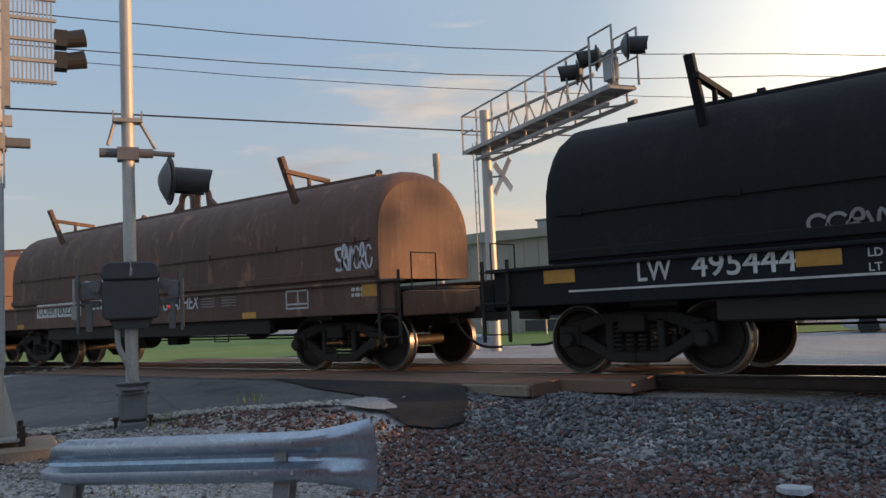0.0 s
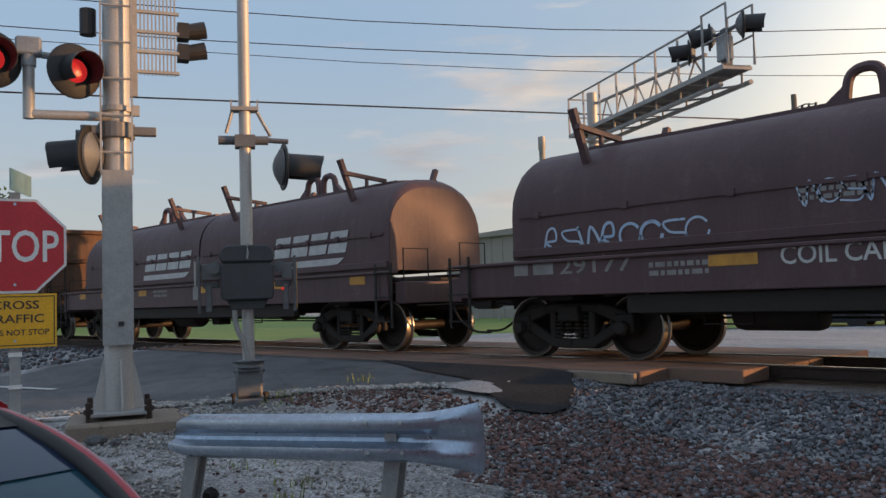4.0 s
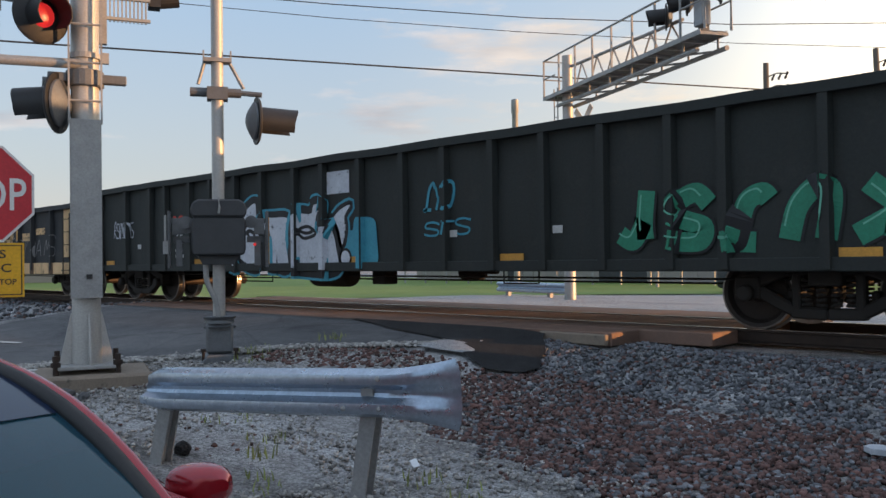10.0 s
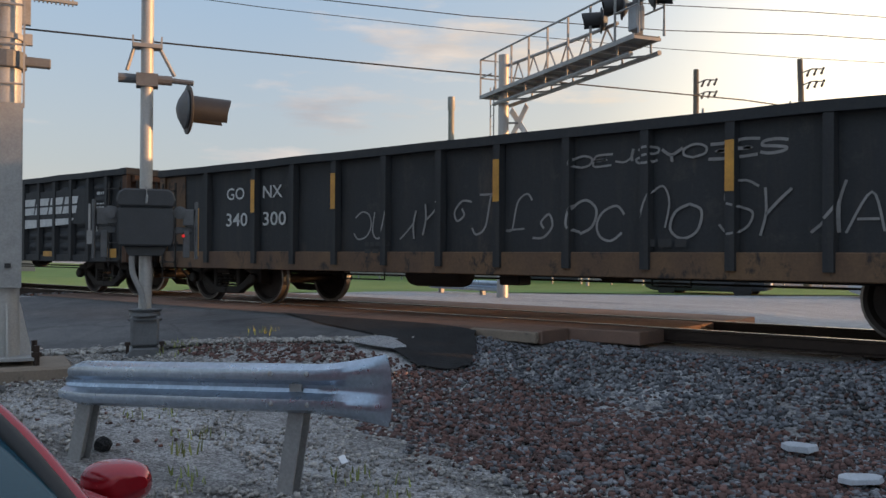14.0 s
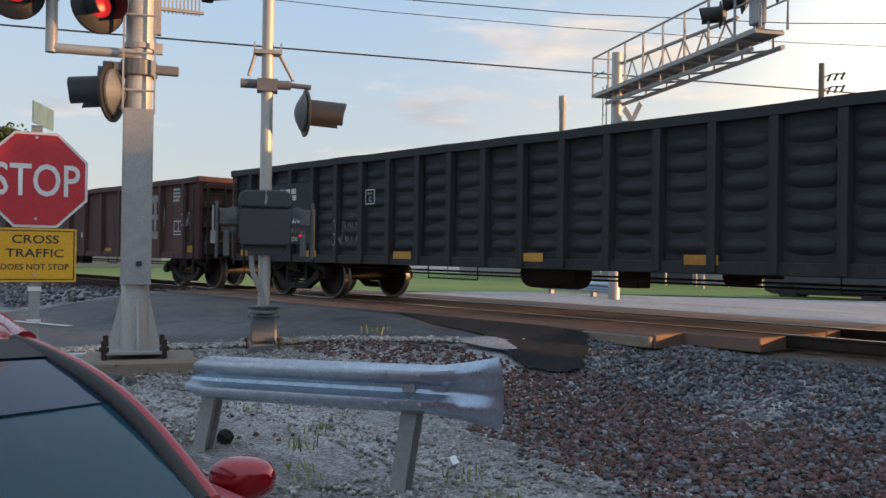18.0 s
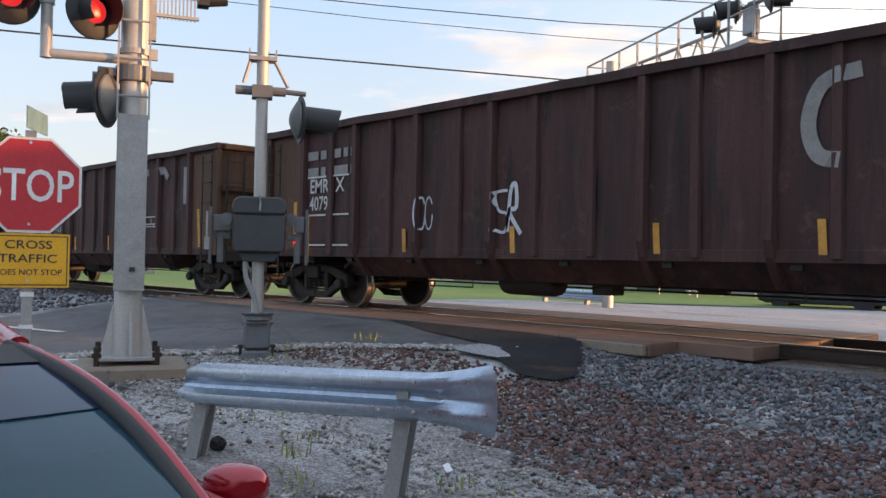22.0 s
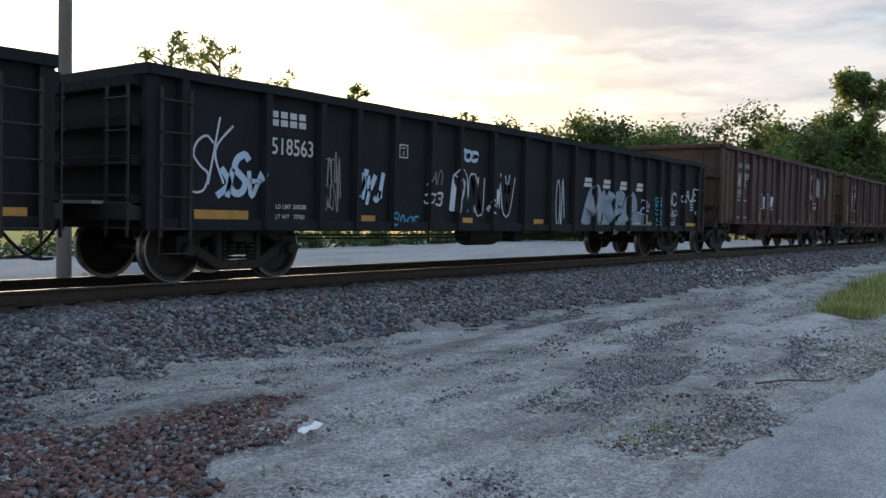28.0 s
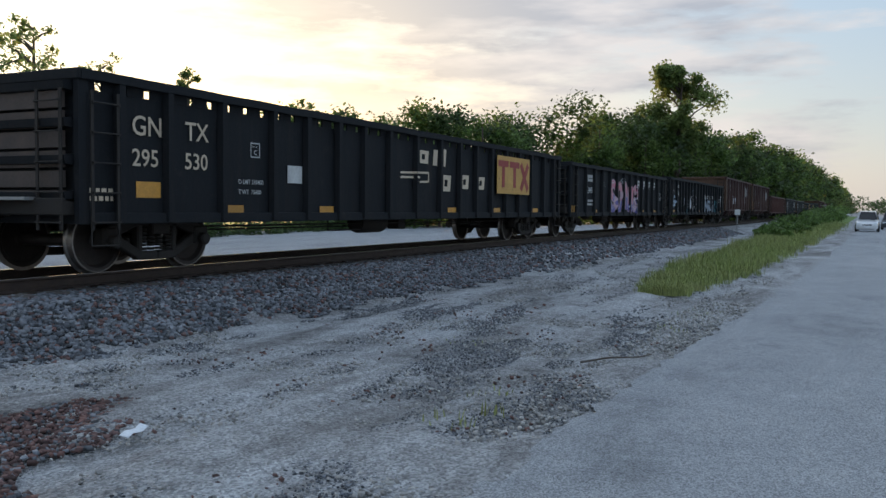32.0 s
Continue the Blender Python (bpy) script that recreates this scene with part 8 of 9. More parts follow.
part("steering_wheel", Geo().tube([(0.17 * math.cos(a) * 0.4, 0.18 * math.sin(a), 0.18 * math.cos(a)) for a in np.linspace(0, 2 * math.pi, 24)], 0.014, 8), "cabin", car, at=pose(-0.62, 0.36, 0.93, 0, 0, 0))
for y in (-.36, .36):
    seat = part("seat", Geo().box(-1.25, y, 0.86, 0.16, 0.5, 0.7), "cabin", car, bevel=0.05)
    part("headrest", Geo().box(-1.30, y, 1.20, 0.1, 0.26, 0.16), "cabin", seat, bevel=0.03)
part("wiper", Geo().tube([(0.16, 0.55, 0.975), (0.18, 0.1, 1.0), (0.17, -0.05, 1.0)], 0.008, 6), "rubber", car)
part("inner_mirror", Geo().box(-0.54, 0, 1.245, 0.03, 0.2, 0.06), "cabin", car, bevel=0.01)


# ---------------------------------------------------------------- other vehicles
def far_car(label, at, tall=1.5, paint="car_white"):
    c = thing("car", label, "car", at)
    part("body", loft([body_ring(x, h, lo, b) for x, h, lo, b in ((2.1, .6, .35, .65), (2.0, .8, .25, .72), (1.2, .88, .2, .92), (-1.8, .88, .2, .98), (-2.1, .75, .3, .9))]), paint, c, smooth=True)
    part("cabin", loft([[(x, -h, .95), (x, -h * .8, z), (x, h * .8, z), (x, h, .95)] for x, h, z in ((.95, .78, .98), (.25, .76, tall - .05), (-.9, .76, tall), (-1.7, .78, 1.05))]), paint, c)
    part("windscreen", Geo().add([(.93, -.68, 1.02), (.93, .68, 1.02), (.34, .56, tall - .1), (.34, -.56, tall - .1)], [(0, 1, 2, 3)], pose(.03, 0, .02)), "dark_glass", c)
    part("rear_window", Geo().add([(-1.70, -.68, 1.08), (-1.70, .68, 1.08), (-1.0, .56, tall - .08), (-1.0, -.56, tall - .08)], [(0, 1, 2, 3)], pose(-.04, 0, .02)), "dark_glass", c)
    for s in (-1, 1):
        part("side_window", Geo().add([(.7, s * .775, 1.02), (.2, s * .70, tall - .12), (-.9, s * .70, tall - .08), (-1.4, s * .775, 1.04)], [(0, 1, 2, 3)], pose(0, s * .03, 0)), "dark_glass", c)
        for x in (1.3, -1.3):
            part("wheel", Geo().lathe([(0.2, -0.1), (0.32, -0.1), (0.32, 0.1), (0.2, 0.1)], 18, pose(0, 0, 0, 90, 0, 0)), "rubber", c, at=pose(x, s * .8, .32))
        part("headlight", Geo().box(2.02, s * .6, .68, .1, .28, .12), "paper", c)
    part("number_plate", Geo().box(2.1, 0, .45, .02, .4, .12), "paper", c)
    part("grille", Geo().box(2.08, 0, .6, .04, .7, .1), "rubber", c)
    return c


far_car("white car parked facing along the street", pose(80, -0.3, -0.72, 0, 0, 178), 1.75)
far_car("dark car parked behind the white one", pose(91, -2.4, -0.72, 0, 0, 178), 1.7, "box_paint")
far_car("white car parked in the yard behind the railway", pose(-6.0, 31.0, -0.5, 0, 0, 8), 1.75)
far_car("dark car parked in the yard behind the railway", pose(-12.5, 29.5, -0.5, 0, 0, 10), 1.5, "box_paint")


# ---------------------------------------------------------------- poles, wires, cabinets, buildings
def cable(points, r, sag, name="overhead_cable", label="black overhead cable between poles"):
    g = Geo()
    line = []
    for a, b in zip(points, points[1:]):
        a, b = Vector(a), Vector(b)
        for k in range(16):
            t = k / 16
            p = a.lerp(b, t)
            line.append((p.x, p.y, p.z - sag * 4 * t * (1 - t)))
    line.append(points[-1])
    g.tube(line, r, 5)
    return tagged(new(name, g.mesh(name, "wire")), label, "cable", "overhead cables")


def along(nearest, direction, s, z):
    return (nearest[0] + direction[0] * s, nearest[1] + direction[1] * s, z)


low_n, low_d = (-25.9, 12.6), (0.438, 0.899)
cable([along(low_n, low_d, -70, 8.4), along(low_n, low_d, 27, 7.75), along(low_n, low_d, 75, 7.6)], 0.03, 0.35)
for r_, line_ in ((0.018, ((-60, 13.2), (-2.5, 10.54), (3, 10.33), (10, 10.26), (18, 10.44), (24.5, 10.8), (30, 11.0), (60, 12.6))),
                  (0.018, ((-60, 12.2), (-2.5, 9.52), (3, 9.37), (10, 9.29), (18, 9.48), (24.5, 9.88), (30, 10.05), (60, 11.6))),
                  (0.013, ((-60, 11.6), (-2.5, 9.14), (3, 8.91), (9.5, 8.78), (18, 8.78), (24.5, 8.92), (60, 10.0)))):
    g = Geo().tube([along((-24.0, 15.0), (0.53, 0.848), s_, z_) for s_, z_ in line_], r_, 5)
    tagged(new("overhead_cable", g.mesh("overhead_cable", "wire")), "thin black overhead cable above the crossing", "cable", "overhead cables")


def wood_pole(x, y, top, lean, arms, cans, label, side=1, r=0.17):
    p = thing("utility_pole", label, "utility pole", pose(x, y, -0.5, 0, lean, 0), "utility poles")
    part("pole", Geo().lathe([(r, 0), (r * 0.7, top + 0.5), (0.01, top + 0.52)], 14), "wood_pole", p, smooth=True)
    for k in range(arms):
        z = top - 0.1 - 0.8 * k
        arm = part("cross_arm", Geo().box(0.35, 0, z, 1.8, 0.1, 0.12), "wood_pole", p)
        for s in (-0.5, 0.0, 0.6, 1.1):
            part("insulator", Geo().lathe([(0.04, 0), (0.07, 0.05), (0.05, 0.12), (0.07, 0.16), (0.03, 0.22)], 8, pose(s, 0, z + 0.06)), "grey_steel", arm)
    for k in range(cans):
        can = part("transformer", Geo().lathe([(0.02, 0), (0.26, 0.03), (0.28, 0.1), (0.28, 0.85), (0.22, 0.95), (0.02, 0.97)], 14, pose(side * 0.42, -0.2, top - 2.6)), "grey_steel", p, smooth=True)
        part("bushing", Geo().lathe([(0.05, 0), (0.07, 0.1), (0.04, 0.3)], 8, pose(side * 0.42, -0.2, top - 1.66)), "grey_steel", can)
    for k in range(2 if cans else 0):
        bracket = part("bracket", Geo().tube([(0.05, -0.05, top - 0.15 - 0.55 * k), (0.55, -0.1, top - 0.05 - 0.55 * k), (0.95, -0.1, top - 0.12 - 0.55 * k)], 0.03, 6), "wood_pole", p)
        for q in range(3):
            part("cutout", Geo().lathe([(0.03, 0), (0.06, 0.05), (0.04, 0.2), (0.06, 0.3), (0.03, 0.34)], 8, pose(0.3 + 0.3 * q, -0.1, top - 0.36 - 0.55 * k, 0, 25, 0)), "black_paint", bracket)
    return p


wood_pole(-16.7, 37.9, 9.6, 0, 0, 1, "weathered wooden utility pole with a transformer")
wood_pole(-12.2, 39.55, 9.8, -2, 0, 1, "leaning wooden utility pole with a grey transformer can", -1)
wood_pole(-1.08, 30.1, 13.0, 0, 0, 0, "tall plain wooden pole in the yard")
wood_pole(2.83, 60.0, 17.5, 0, 4, 0, "wooden pole with four cross arms")
wood_pole(9.08, 16.12, 14.0, 0, 0, 0, "grey wooden pole beside the yard road", r=0.14)
post = thing("chimney_post", "grey steel post with a capped top", "post", pose(-25.4, 30.6, -0.5))
part("tube", Geo().lathe([(0.14, 0), (0.14, 8.1), (0.17, 8.15), (0.17, 8.75), (0.01, 8.8)], 12), "galv_old", post, smooth=True)
flood = thing("flood_light", "grey pole with a wide flood light head", "lamp post", pose(-20.35, 34.4, -0.5))
part("pole", Geo().lathe([(0.08, 0), (0.06, 6.1)], 12), "galv_old", flood)
part("head", Geo().prism([(-0.42, 6.05), (0.42, 6.05), (0.46, 6.42), (-0.46, 6.42)], 0.4, pose(0, -0.2, 0)), "box_paint", flood, bevel=0.03)
cab = thing("utility_cabinet", "pale grey utility cabinet on the yard road", "cabinet", pose(10.35, 15.9, -0.45, 0, 0, -30))
part("body", Geo().box(0, 0, 0.62, 1.55, 0.8, 1.2), "paper", cab, bevel=0.02)
part("door", Geo().box(0.02, -0.405, 0.62, 0.72, 0.02, 1.05), "paper", cab)
part("plinth", Geo().box(0, 0, 0.03, 1.75, 1.0, 0.1), "concrete", cab)


def shed(label, x0, x1, y0, y1, eave, ridge, wall_paint, roof_paint, doors, panels):
    cx, cy = (x0 + x1) / 2, (y0 + y1) / 2
    b = thing("building", label, "building", pose(cx, cy, -0.6))
    hx, hy = (x1 - x0) / 2, (y1 - y0) / 2
    for s in (-1, 1):
        part("wall", Geo().box(0, s * (hy - 0.1), eave / 2, 2 * hx, 0.2, eave), wall_paint, b)
        part("wall", Geo().box(s * (hx - 0.1), 0, eave / 2, 0.2, 2 * hy - 0.4, eave), wall_paint, b)
    g = Geo()
    g.prism([(-hx - .3, eave), (0, ridge), (hx + .3, eave), (hx + .3, eave - .15), (-hx - .3, eave - .15)], 2 * hy + .6, pose(0, -hy - .3, 0))
    part("roof", g, roof_paint, b)
    rib = Geo().box(0, 0, eave / 2, 0.05, 0.04, eave - 0.2).mesh("siding_rib", wall_paint)
    for k in range(panels):
        obj("siding_rib", rib, b, pose(-hx + 0.4 + (2 * hx - 0.8) * k / (panels - 1), -hy - 0.02, 0))
    for x, w_, h_ in doors:
        d = part("door", Geo().box(x, -hy - 0.03, h_ / 2, w_, 0.06, h_), "box_paint", b, bevel=0.01)
        part("frame", Geo().box(x - w_ / 2 - .05, -hy - 0.04, h_ / 2, .1, .1, h_).box(x + w_ / 2 + .05, -hy - 0.04, h_ / 2, .1, .1, h_).box(x, -hy - 0.04, h_ + .05, w_ + .2, .1, .1), wall_paint, d)
    vent = part("vent", Geo().box(hx * 0.55, -hy - 0.03, eave * 0.62, 0.8, 0.06, 0.5), "galv_old", b)
    for k in range(4):
        part("slat", Geo().box(hx * 0.55, -hy - 0.08, eave * 0.62 - 0.18 + 0.12 * k, 0.74, 0.05, 0.03, None), "grey_steel", vent)
    return b


b_ = shed("long grey metal building with a flat roof", -44, -18, 42, 88, 5.7, 6.2, "siding", "siding", [(-4, 1.1, 2.1), (4, 3.2, 3.4)], 26)
part("roof_unit", Geo().box(3.5, -21, 6.2, 1.6, 1.4, 0.9).box(3.5, -21, 6.7, 1.8, 1.6, 0.1), "galv_old", b_, bevel=0.03)
shed("low house with a brown shingle roof", -15.5, -4.5, 62, 72, 3.0, 5.4, "siding", "roof_brown", [(2, 1.0, 2.1)], 8)
shed("pale house behind the trees", 6, 18, 86, 96, 3.0, 5.0, "paper", "roof_brown", [(-2, 1.0, 2.1)], 8)
shed("low tan building beyond the road", -78, -66, 16, 30, 5.0, 5.6, "siding", "roof_brown", [(0, 2.4, 2.6)], 10)
fence = thing("chain_fence", "grey post and rail fence at the edge of the grass", "fence", pose(0, 0, 0))
for k in range(24):
    part("post", Geo().box(-40 + 1.6 * k, 35.5 + 0.16 * k, 0.05, 0.07, 0.07, 1.2), "galv_old", fence)
for z in (0.25, 0.6):
    part("rail", Geo().tube([(-40, 35.5, z), (-3.2, 39.2, z)], 0.03, 6), "galv_old", fence)


# ---------------------------------------------------------------- trees
def leaves(g_v, g_f, centre, radius, n, size, rnd, squash=0.8):
    for _ in range(n):
        a, u, r = rnd.uniform(0, 2 * math.pi), rnd.uniform(-1, 1), min(abs(rnd.gauss(0.62, 0.34)), rnd.uniform(0.95, 1.15))
        s = math.sqrt(1 - u * u)
        c = Vector(centre) + Vector((math.cos(a) * s, math.sin(a) * s, u * squash)) * radius * r
        q = Euler((rnd.uniform(-1, 1), rnd.uniform(-1, 1), rnd.uniform(0, 6.28))).to_matrix()
        k = size * rnd.uniform(.6, 1.35)
        b = len(g_v)
        g_v += [tuple(c + q @ Vector(p) * k) for p in ((-.6, 0, 0), (-.1, -.35, .12), (.6, 0, 0), (-.1, .35, .12))]
        g_f.append((b, b + 1, b + 2, b + 3))


def crown(name, v, f, material, parent=None):
    me = bpy.data.meshes.new(name)
    me.from_pydata(v, [], f)
    me.materials.append(M[material])
    return obj(name, me, parent)


def tree(label, x, y, h, w, seed, n=6000, size=0.36, material="leaf", base=0.22, knot=1.0):
    rnd = random.Random(seed)
    t = thing("tree", label, "tree", pose(x, y, -0.6))
    g = Geo()
    top = (rnd.uniform(-.4, .4), rnd.uniform(-.4, .4), h * .9)
    g.tube(curve_through([(0, 0, 0), (0.1, 0, h * .3), (top[0] * .5, top[1] * .5, h * .6), top]), 0.025 * h, 10, 0.004 * h)
    v, f, clumps = [], [], []
    for k in range(30):
        z = h * (base + (0.97 - base) * (k + rnd.random()) / 30)
        a = rnd.uniform(0, 2 * math.pi)
        prof = math.sin(math.pi * min(1, max(0.08, (z / h - base) / (1.02 - base)))) ** 0.7
        r = w / 2 * prof * rnd.uniform(.35, 1.0)
        tip = (r * math.cos(a), r * math.sin(a), z)
        g.tube([(0, 0, max(0.15 * h, z - r * .7)), (tip[0] * .5, tip[1] * .5, z - r * .25), tip], 0.007 * h, 6, 0.002 * h)
        clumps.append((tip, knot * max(w * .09, w * .17 * prof * rnd.uniform(.6, 1.3))))
    for k in range(16):
        z = h * rnd.uniform(base + .06, .99)
        clumps.append(((rnd.uniform(-.22, .22) * w, rnd.uniform(-.22, .22) * w, z), w * rnd.uniform(.09, .16)))
    part("trunk", g, "bark", t, smooth=True)
    for c, r in clumps:
        leaves(v, f, c, r, n // len(clumps), size, rnd)
    crown("crown", v, f, material, t)
    return t


tree("tall broadleaf tree with dense green crown behind the yard", -2.6, 60, 22, 15.0, 1, 34000, 0.40, "leaf_dark", 0.12)
tree("smaller tree with gaps in its crown", 9.2, 74, 12.6, 8.5, 2, 13000, 0.34, "leaf", 0.08)
tree("small tree beside the house", 3.9, 90, 8, 6, 3, 3000, 0.36, "leaf")
tree("tall tree rising above the woods", 91, 17.5, 16.4, 8.2, 4, 16000, 0.32, "leaf_light", 0.45, 1.0)
tree("young tree top above the wagons", 48.7, 44.6, 11.6, 3.4, 5, 2600, 0.26, "leaf_light")
tree("young tree top behind the wagons", 37.5, 47, 13.4, 5.2, 6, 2400, 0.24, "leaf_light")
tree("thin tree behind the wagons", 31.5, 44, 12.4, 6.0, 7, 2400, 0.24, "leaf_light")
tree("wispy shrub tree behind the wagons", 42.0, 46, 11.6, 4.6, 9, 1500, 0.22, "leaf_light")
tree("broad tree beyond the road", -77.4, 20.5, 11.5, 9, 8, 7000, 0.36, "leaf_dark")
rnd = random.Random(11)
v1, f1, v2, f2, trunks = [], [], [], [], Geo()
x = 44.0
while x < 900:
    for row in range(3):
        px = x + rnd.uniform(-2, 2)
        py = ramp(px, [(44, 31), (72, 28), (86, 18.5), (140, 16), (420, 13), (900, 13)]) + row * 4.5 + rnd.uniform(-1, 1.5)
        h = ramp(px, [(44, 8.4), (55, 9.2), (61, 10.6), (72, 10.8), (78, 12.9), (83, 11.4), (91, 12.4), (146, 13.8), (204, 16.5), (364, 19), (900, 20)]) * rnd.uniform(.74, 1.06) + row * 0.3
        far = max(1.0, px / 70)
        for k in range(10):
            c = (px + rnd.uniform(-2.0, 2.0), py + rnd.uniform(-1.8, 1.6), -0.5 + h * rnd.uniform(.18, .88))
            v, f = (v1, f1) if rnd.random() < .5 else (v2, f2)
            leaves(v, f, c, h * rnd.uniform(.10, .20), int(235 / far), 0.32 * far ** .7, rnd)
        for k in range(3):
            leaves(v1, f1, (px + rnd.uniform(-2, 2), py - 1.5, rnd.uniform(0, 1.6)), 1.8, int(110 / far), 0.32 * far ** .7, rnd, .6)
        trunks.tube([(px, py, -0.6), (px + rnd.uniform(-.5, .5), py, h * .7)], 0.13, 5, 0.05)
    x += 3.2 * max(1, x / 110)
woods = thing("woods", "dense green woods along the railway", "woods", kind="stuff")
tagged(crown("foliage", v1, f1, "leaf", woods), kind="stuff")
tagged(crown("foliage", v2, f2, "leaf_dark", woods), kind="stuff")
tagged(part("trunks", trunks, "bark", woods), kind="stuff")
rnd = random.Random(12)
v1, f1 = [], []
for k in range(90):
    a = rnd.uniform(0.3, 2.85)
    d = rnd.uniform(150, 260)
    leaves(v1, f1, (d * math.cos(a), max(95, d * math.sin(a)), rnd.uniform(0, 5)), rnd.uniform(4, 7), 60, 1.0, rnd, .7)
for k in range(150):
    x = rnd.uniform(235, 420)
    leaves(v1, f1, (x, rnd.uniform(-34, -15), rnd.uniform(0, 13.5) * (0.8 + 0.25 * noise.noise((x * .1, 0, 9)))), rnd.uniform(2, 3.4), 110, 0.9, rnd, .8)
for k in range(70):
    leaves(v1, f1, (rnd.uniform(600, 760), rnd.uniform(-60, 14), rnd.uniform(0, 9)), rnd.uniform(4, 7), 60, 1.5, rnd, .8)
for k in range(60):
    leaves(v1, f1, (rnd.uniform(-320, -130), rnd.uniform(-20, 120), rnd.uniform(0, 5)), rnd.uniform(4, 7), 50, 1.1, rnd, .7)
tagged(crown("distant_trees", v1, f1, "leaf_dark"), "hazy line of distant trees on the horizon", "trees", kind="stuff")


# ---------------------------------------------------------------- loose stones, weeds and litter
def stone_field(name, label, material, spots, seed):
    """spots: arrays x, y, z, radius. All stones joined as one heap."""
    rng = np.random.default_rng(seed)
    cube = np.array([(a, b, c) for a in (-1, 1) for b in (-1, 1) for c in (-1, 1)]) * 0.68
    fac = np.array([(0, 1, 3), (0, 3, 2), (4, 6, 7), (4, 7, 5), (0, 4, 5), (0, 5, 1), (2, 3, 7), (2, 7, 6), (0, 2, 6), (0, 6, 4), (1, 5, 7), (1, 7, 3)])
    n = len(spots)
    jit = rng.uniform(.55, 1.3, (n, 8, 3))
    ang = rng.uniform(0, 2 * np.pi, n)
    tilt = rng.uniform(-.9, .9, n)
    p = cube[None] * jit * np.stack([rng.uniform(.8, 1.35, n), rng.uniform(.7, 1.1, n), rng.uniform(.5, .85, n)], 1)[:, None, :]
    c, s = np.cos(tilt)[:, None], np.sin(tilt)[:, None]
    y, z = p[..., 1] * c - p[..., 2] * s, p[..., 1] * s + p[..., 2] * c
    c, s = np.cos(ang)[:, None], np.sin(ang)[:, None]
    q = np.stack([p[..., 0] * c - y * s, p[..., 0] * s + y * c, z], -1) * spots[:, None, 3:4] + spots[:, None, :3]
    f = (fac[None] + (np.arange(n) * 8)[:, None, None]).reshape(-1, 3)
    me = bpy.data.meshes.new(name)
    me.vertices.add(n * 8)
    me.vertices.foreach_set("co", q.reshape(-1).astype(np.float32))
    me.loops.add(len(f) * 3)
    me.polygons.add(len(f))
    me.loops.foreach_set("vertex_index", f.reshape(-1).astype(np.int32))
    me.polygons.foreach_set("loop_start", np.arange(0, len(f) * 3, 3, dtype=np.int32))
    me.update(calc_edges=True)
    me.materials.append(M[material])
    return tagged(new(name, me), label, "gravel", kind="stuff")


rng = np.random.default_rng(5)


def scatter(n, x0, x1, y0, y1, r0, r1, keep, sink=0.3):
    out = []
    xs, ys, rs = rng.uniform(x0, x1, n), rng.uniform(y0, y1, n), rng.uniform(r0, r1, n)
    for x, y, r in zip(xs, ys, rs):
        if keep(x, y):
            out.append((x, y, height(x, y) + r * (0.5 - sink), r))
    return out


def red_zone(x, y):
    edge = 7.35 + 0.5 * noise.noise((x * 0.7, y * 0.7, 4)) - max(0, x - 0.5) * 0.55
    low = 5.0 - 0.28 * (x + 5) * (1 if x < 0 else 0) + (0.0 if x < 0 else -1.2 + 0.3 * x) + 0.3 * noise.noise((x, y, 8))
    return low < y < edge and x < 4.6 + 0.5 * noise.noise((y, x, 1)) and noise.noise((x * 5, y * 5, 2)) > -0.45


def bed(x, y):
    toe = 7.2 + 0.25 * noise.noise((x * 0.6, 0, 1)) if x > 4 else 5.0 - 0.28 * (x + 5) if x < 0 else 3.8 + (x / 4) * 3.4
    if x < 0:
        toe = max(toe, 3.6)
    toe += 0.35 * noise.noise((x * 2.2, y * 2.2, 3))
    return y > toe and x > ramp(y, [(5.0, -6.0), (6.0, -5.8), (6.7, -6.3)] + PATCH) - 0.05 and not (x < -2.7 and y > 9.0) and not (x < -5.6 and y > 8.3)


near = scatter(52000, -6.5, 6, 3.6, 9.62, 0.013, 0.034, bed) + scatter(17000, 6, 20, 6.9, 9.62, 0.02, 0.045, bed) + scatter(9000, 20, 60, 7.0, 9.62, 0.035, 0.065, bed)
near += scatter(3500, -50, -19, 6.6, 9.62, 0.04, 0.07, lambda x, y: True) + scatter(2600, -2.7, 40, 9.85, 11.2, 0.03, 0.055, lambda x, y: True) + scatter(1500, -2.7, 30, 11.4, 12.7, 0.035, 0.06, lambda x, y: True)
near += scatter(4800, 2.2, 5.4, 4.1, 6.2, 0.014, 0.032, lambda x, y: y > 4.1 + 0.55 * max(0, x - 3.2) and noise.noise((x * 0.8, y * 0.8, 12)) > -0.2 - 0.4 * (4.4 - x))
near = np.array(near)
is_red = np.array([rng.random() < (.72 if red_zone(x, y) or (2.2 < x < 5.4 and y < 6.0) else .14) for x, y in near[:, :2]])
stone_field("ballast", "grey blue crushed ballast stones along the track", "ballast", near[~is_red], 1)
stone_field("rusty_ballast", "reddish brown stained ballast stones below the track", "ballast_red", near[is_red], 2)
tri = lambda x, y: (y < 6.7 and y > 1.6 and x > -10.6 and x > -13.5 + 0.5 * y and not (x > -5.2 and y > 5.4 - 0.28 * (x + 5))) and noise.noise((x * 1.1, y * 1.1, 6)) > -0.28 and ((x + 5.7) / 0.95) ** 2 + ((y - 3.4) / 0.45) ** 2 > 1 + 0.5 * noise.noise((x * 3, y * 3, 2))
light = scatter(21000, -10.8, 3.6, 1.6, 6.7, 0.009, 0.024, tri)
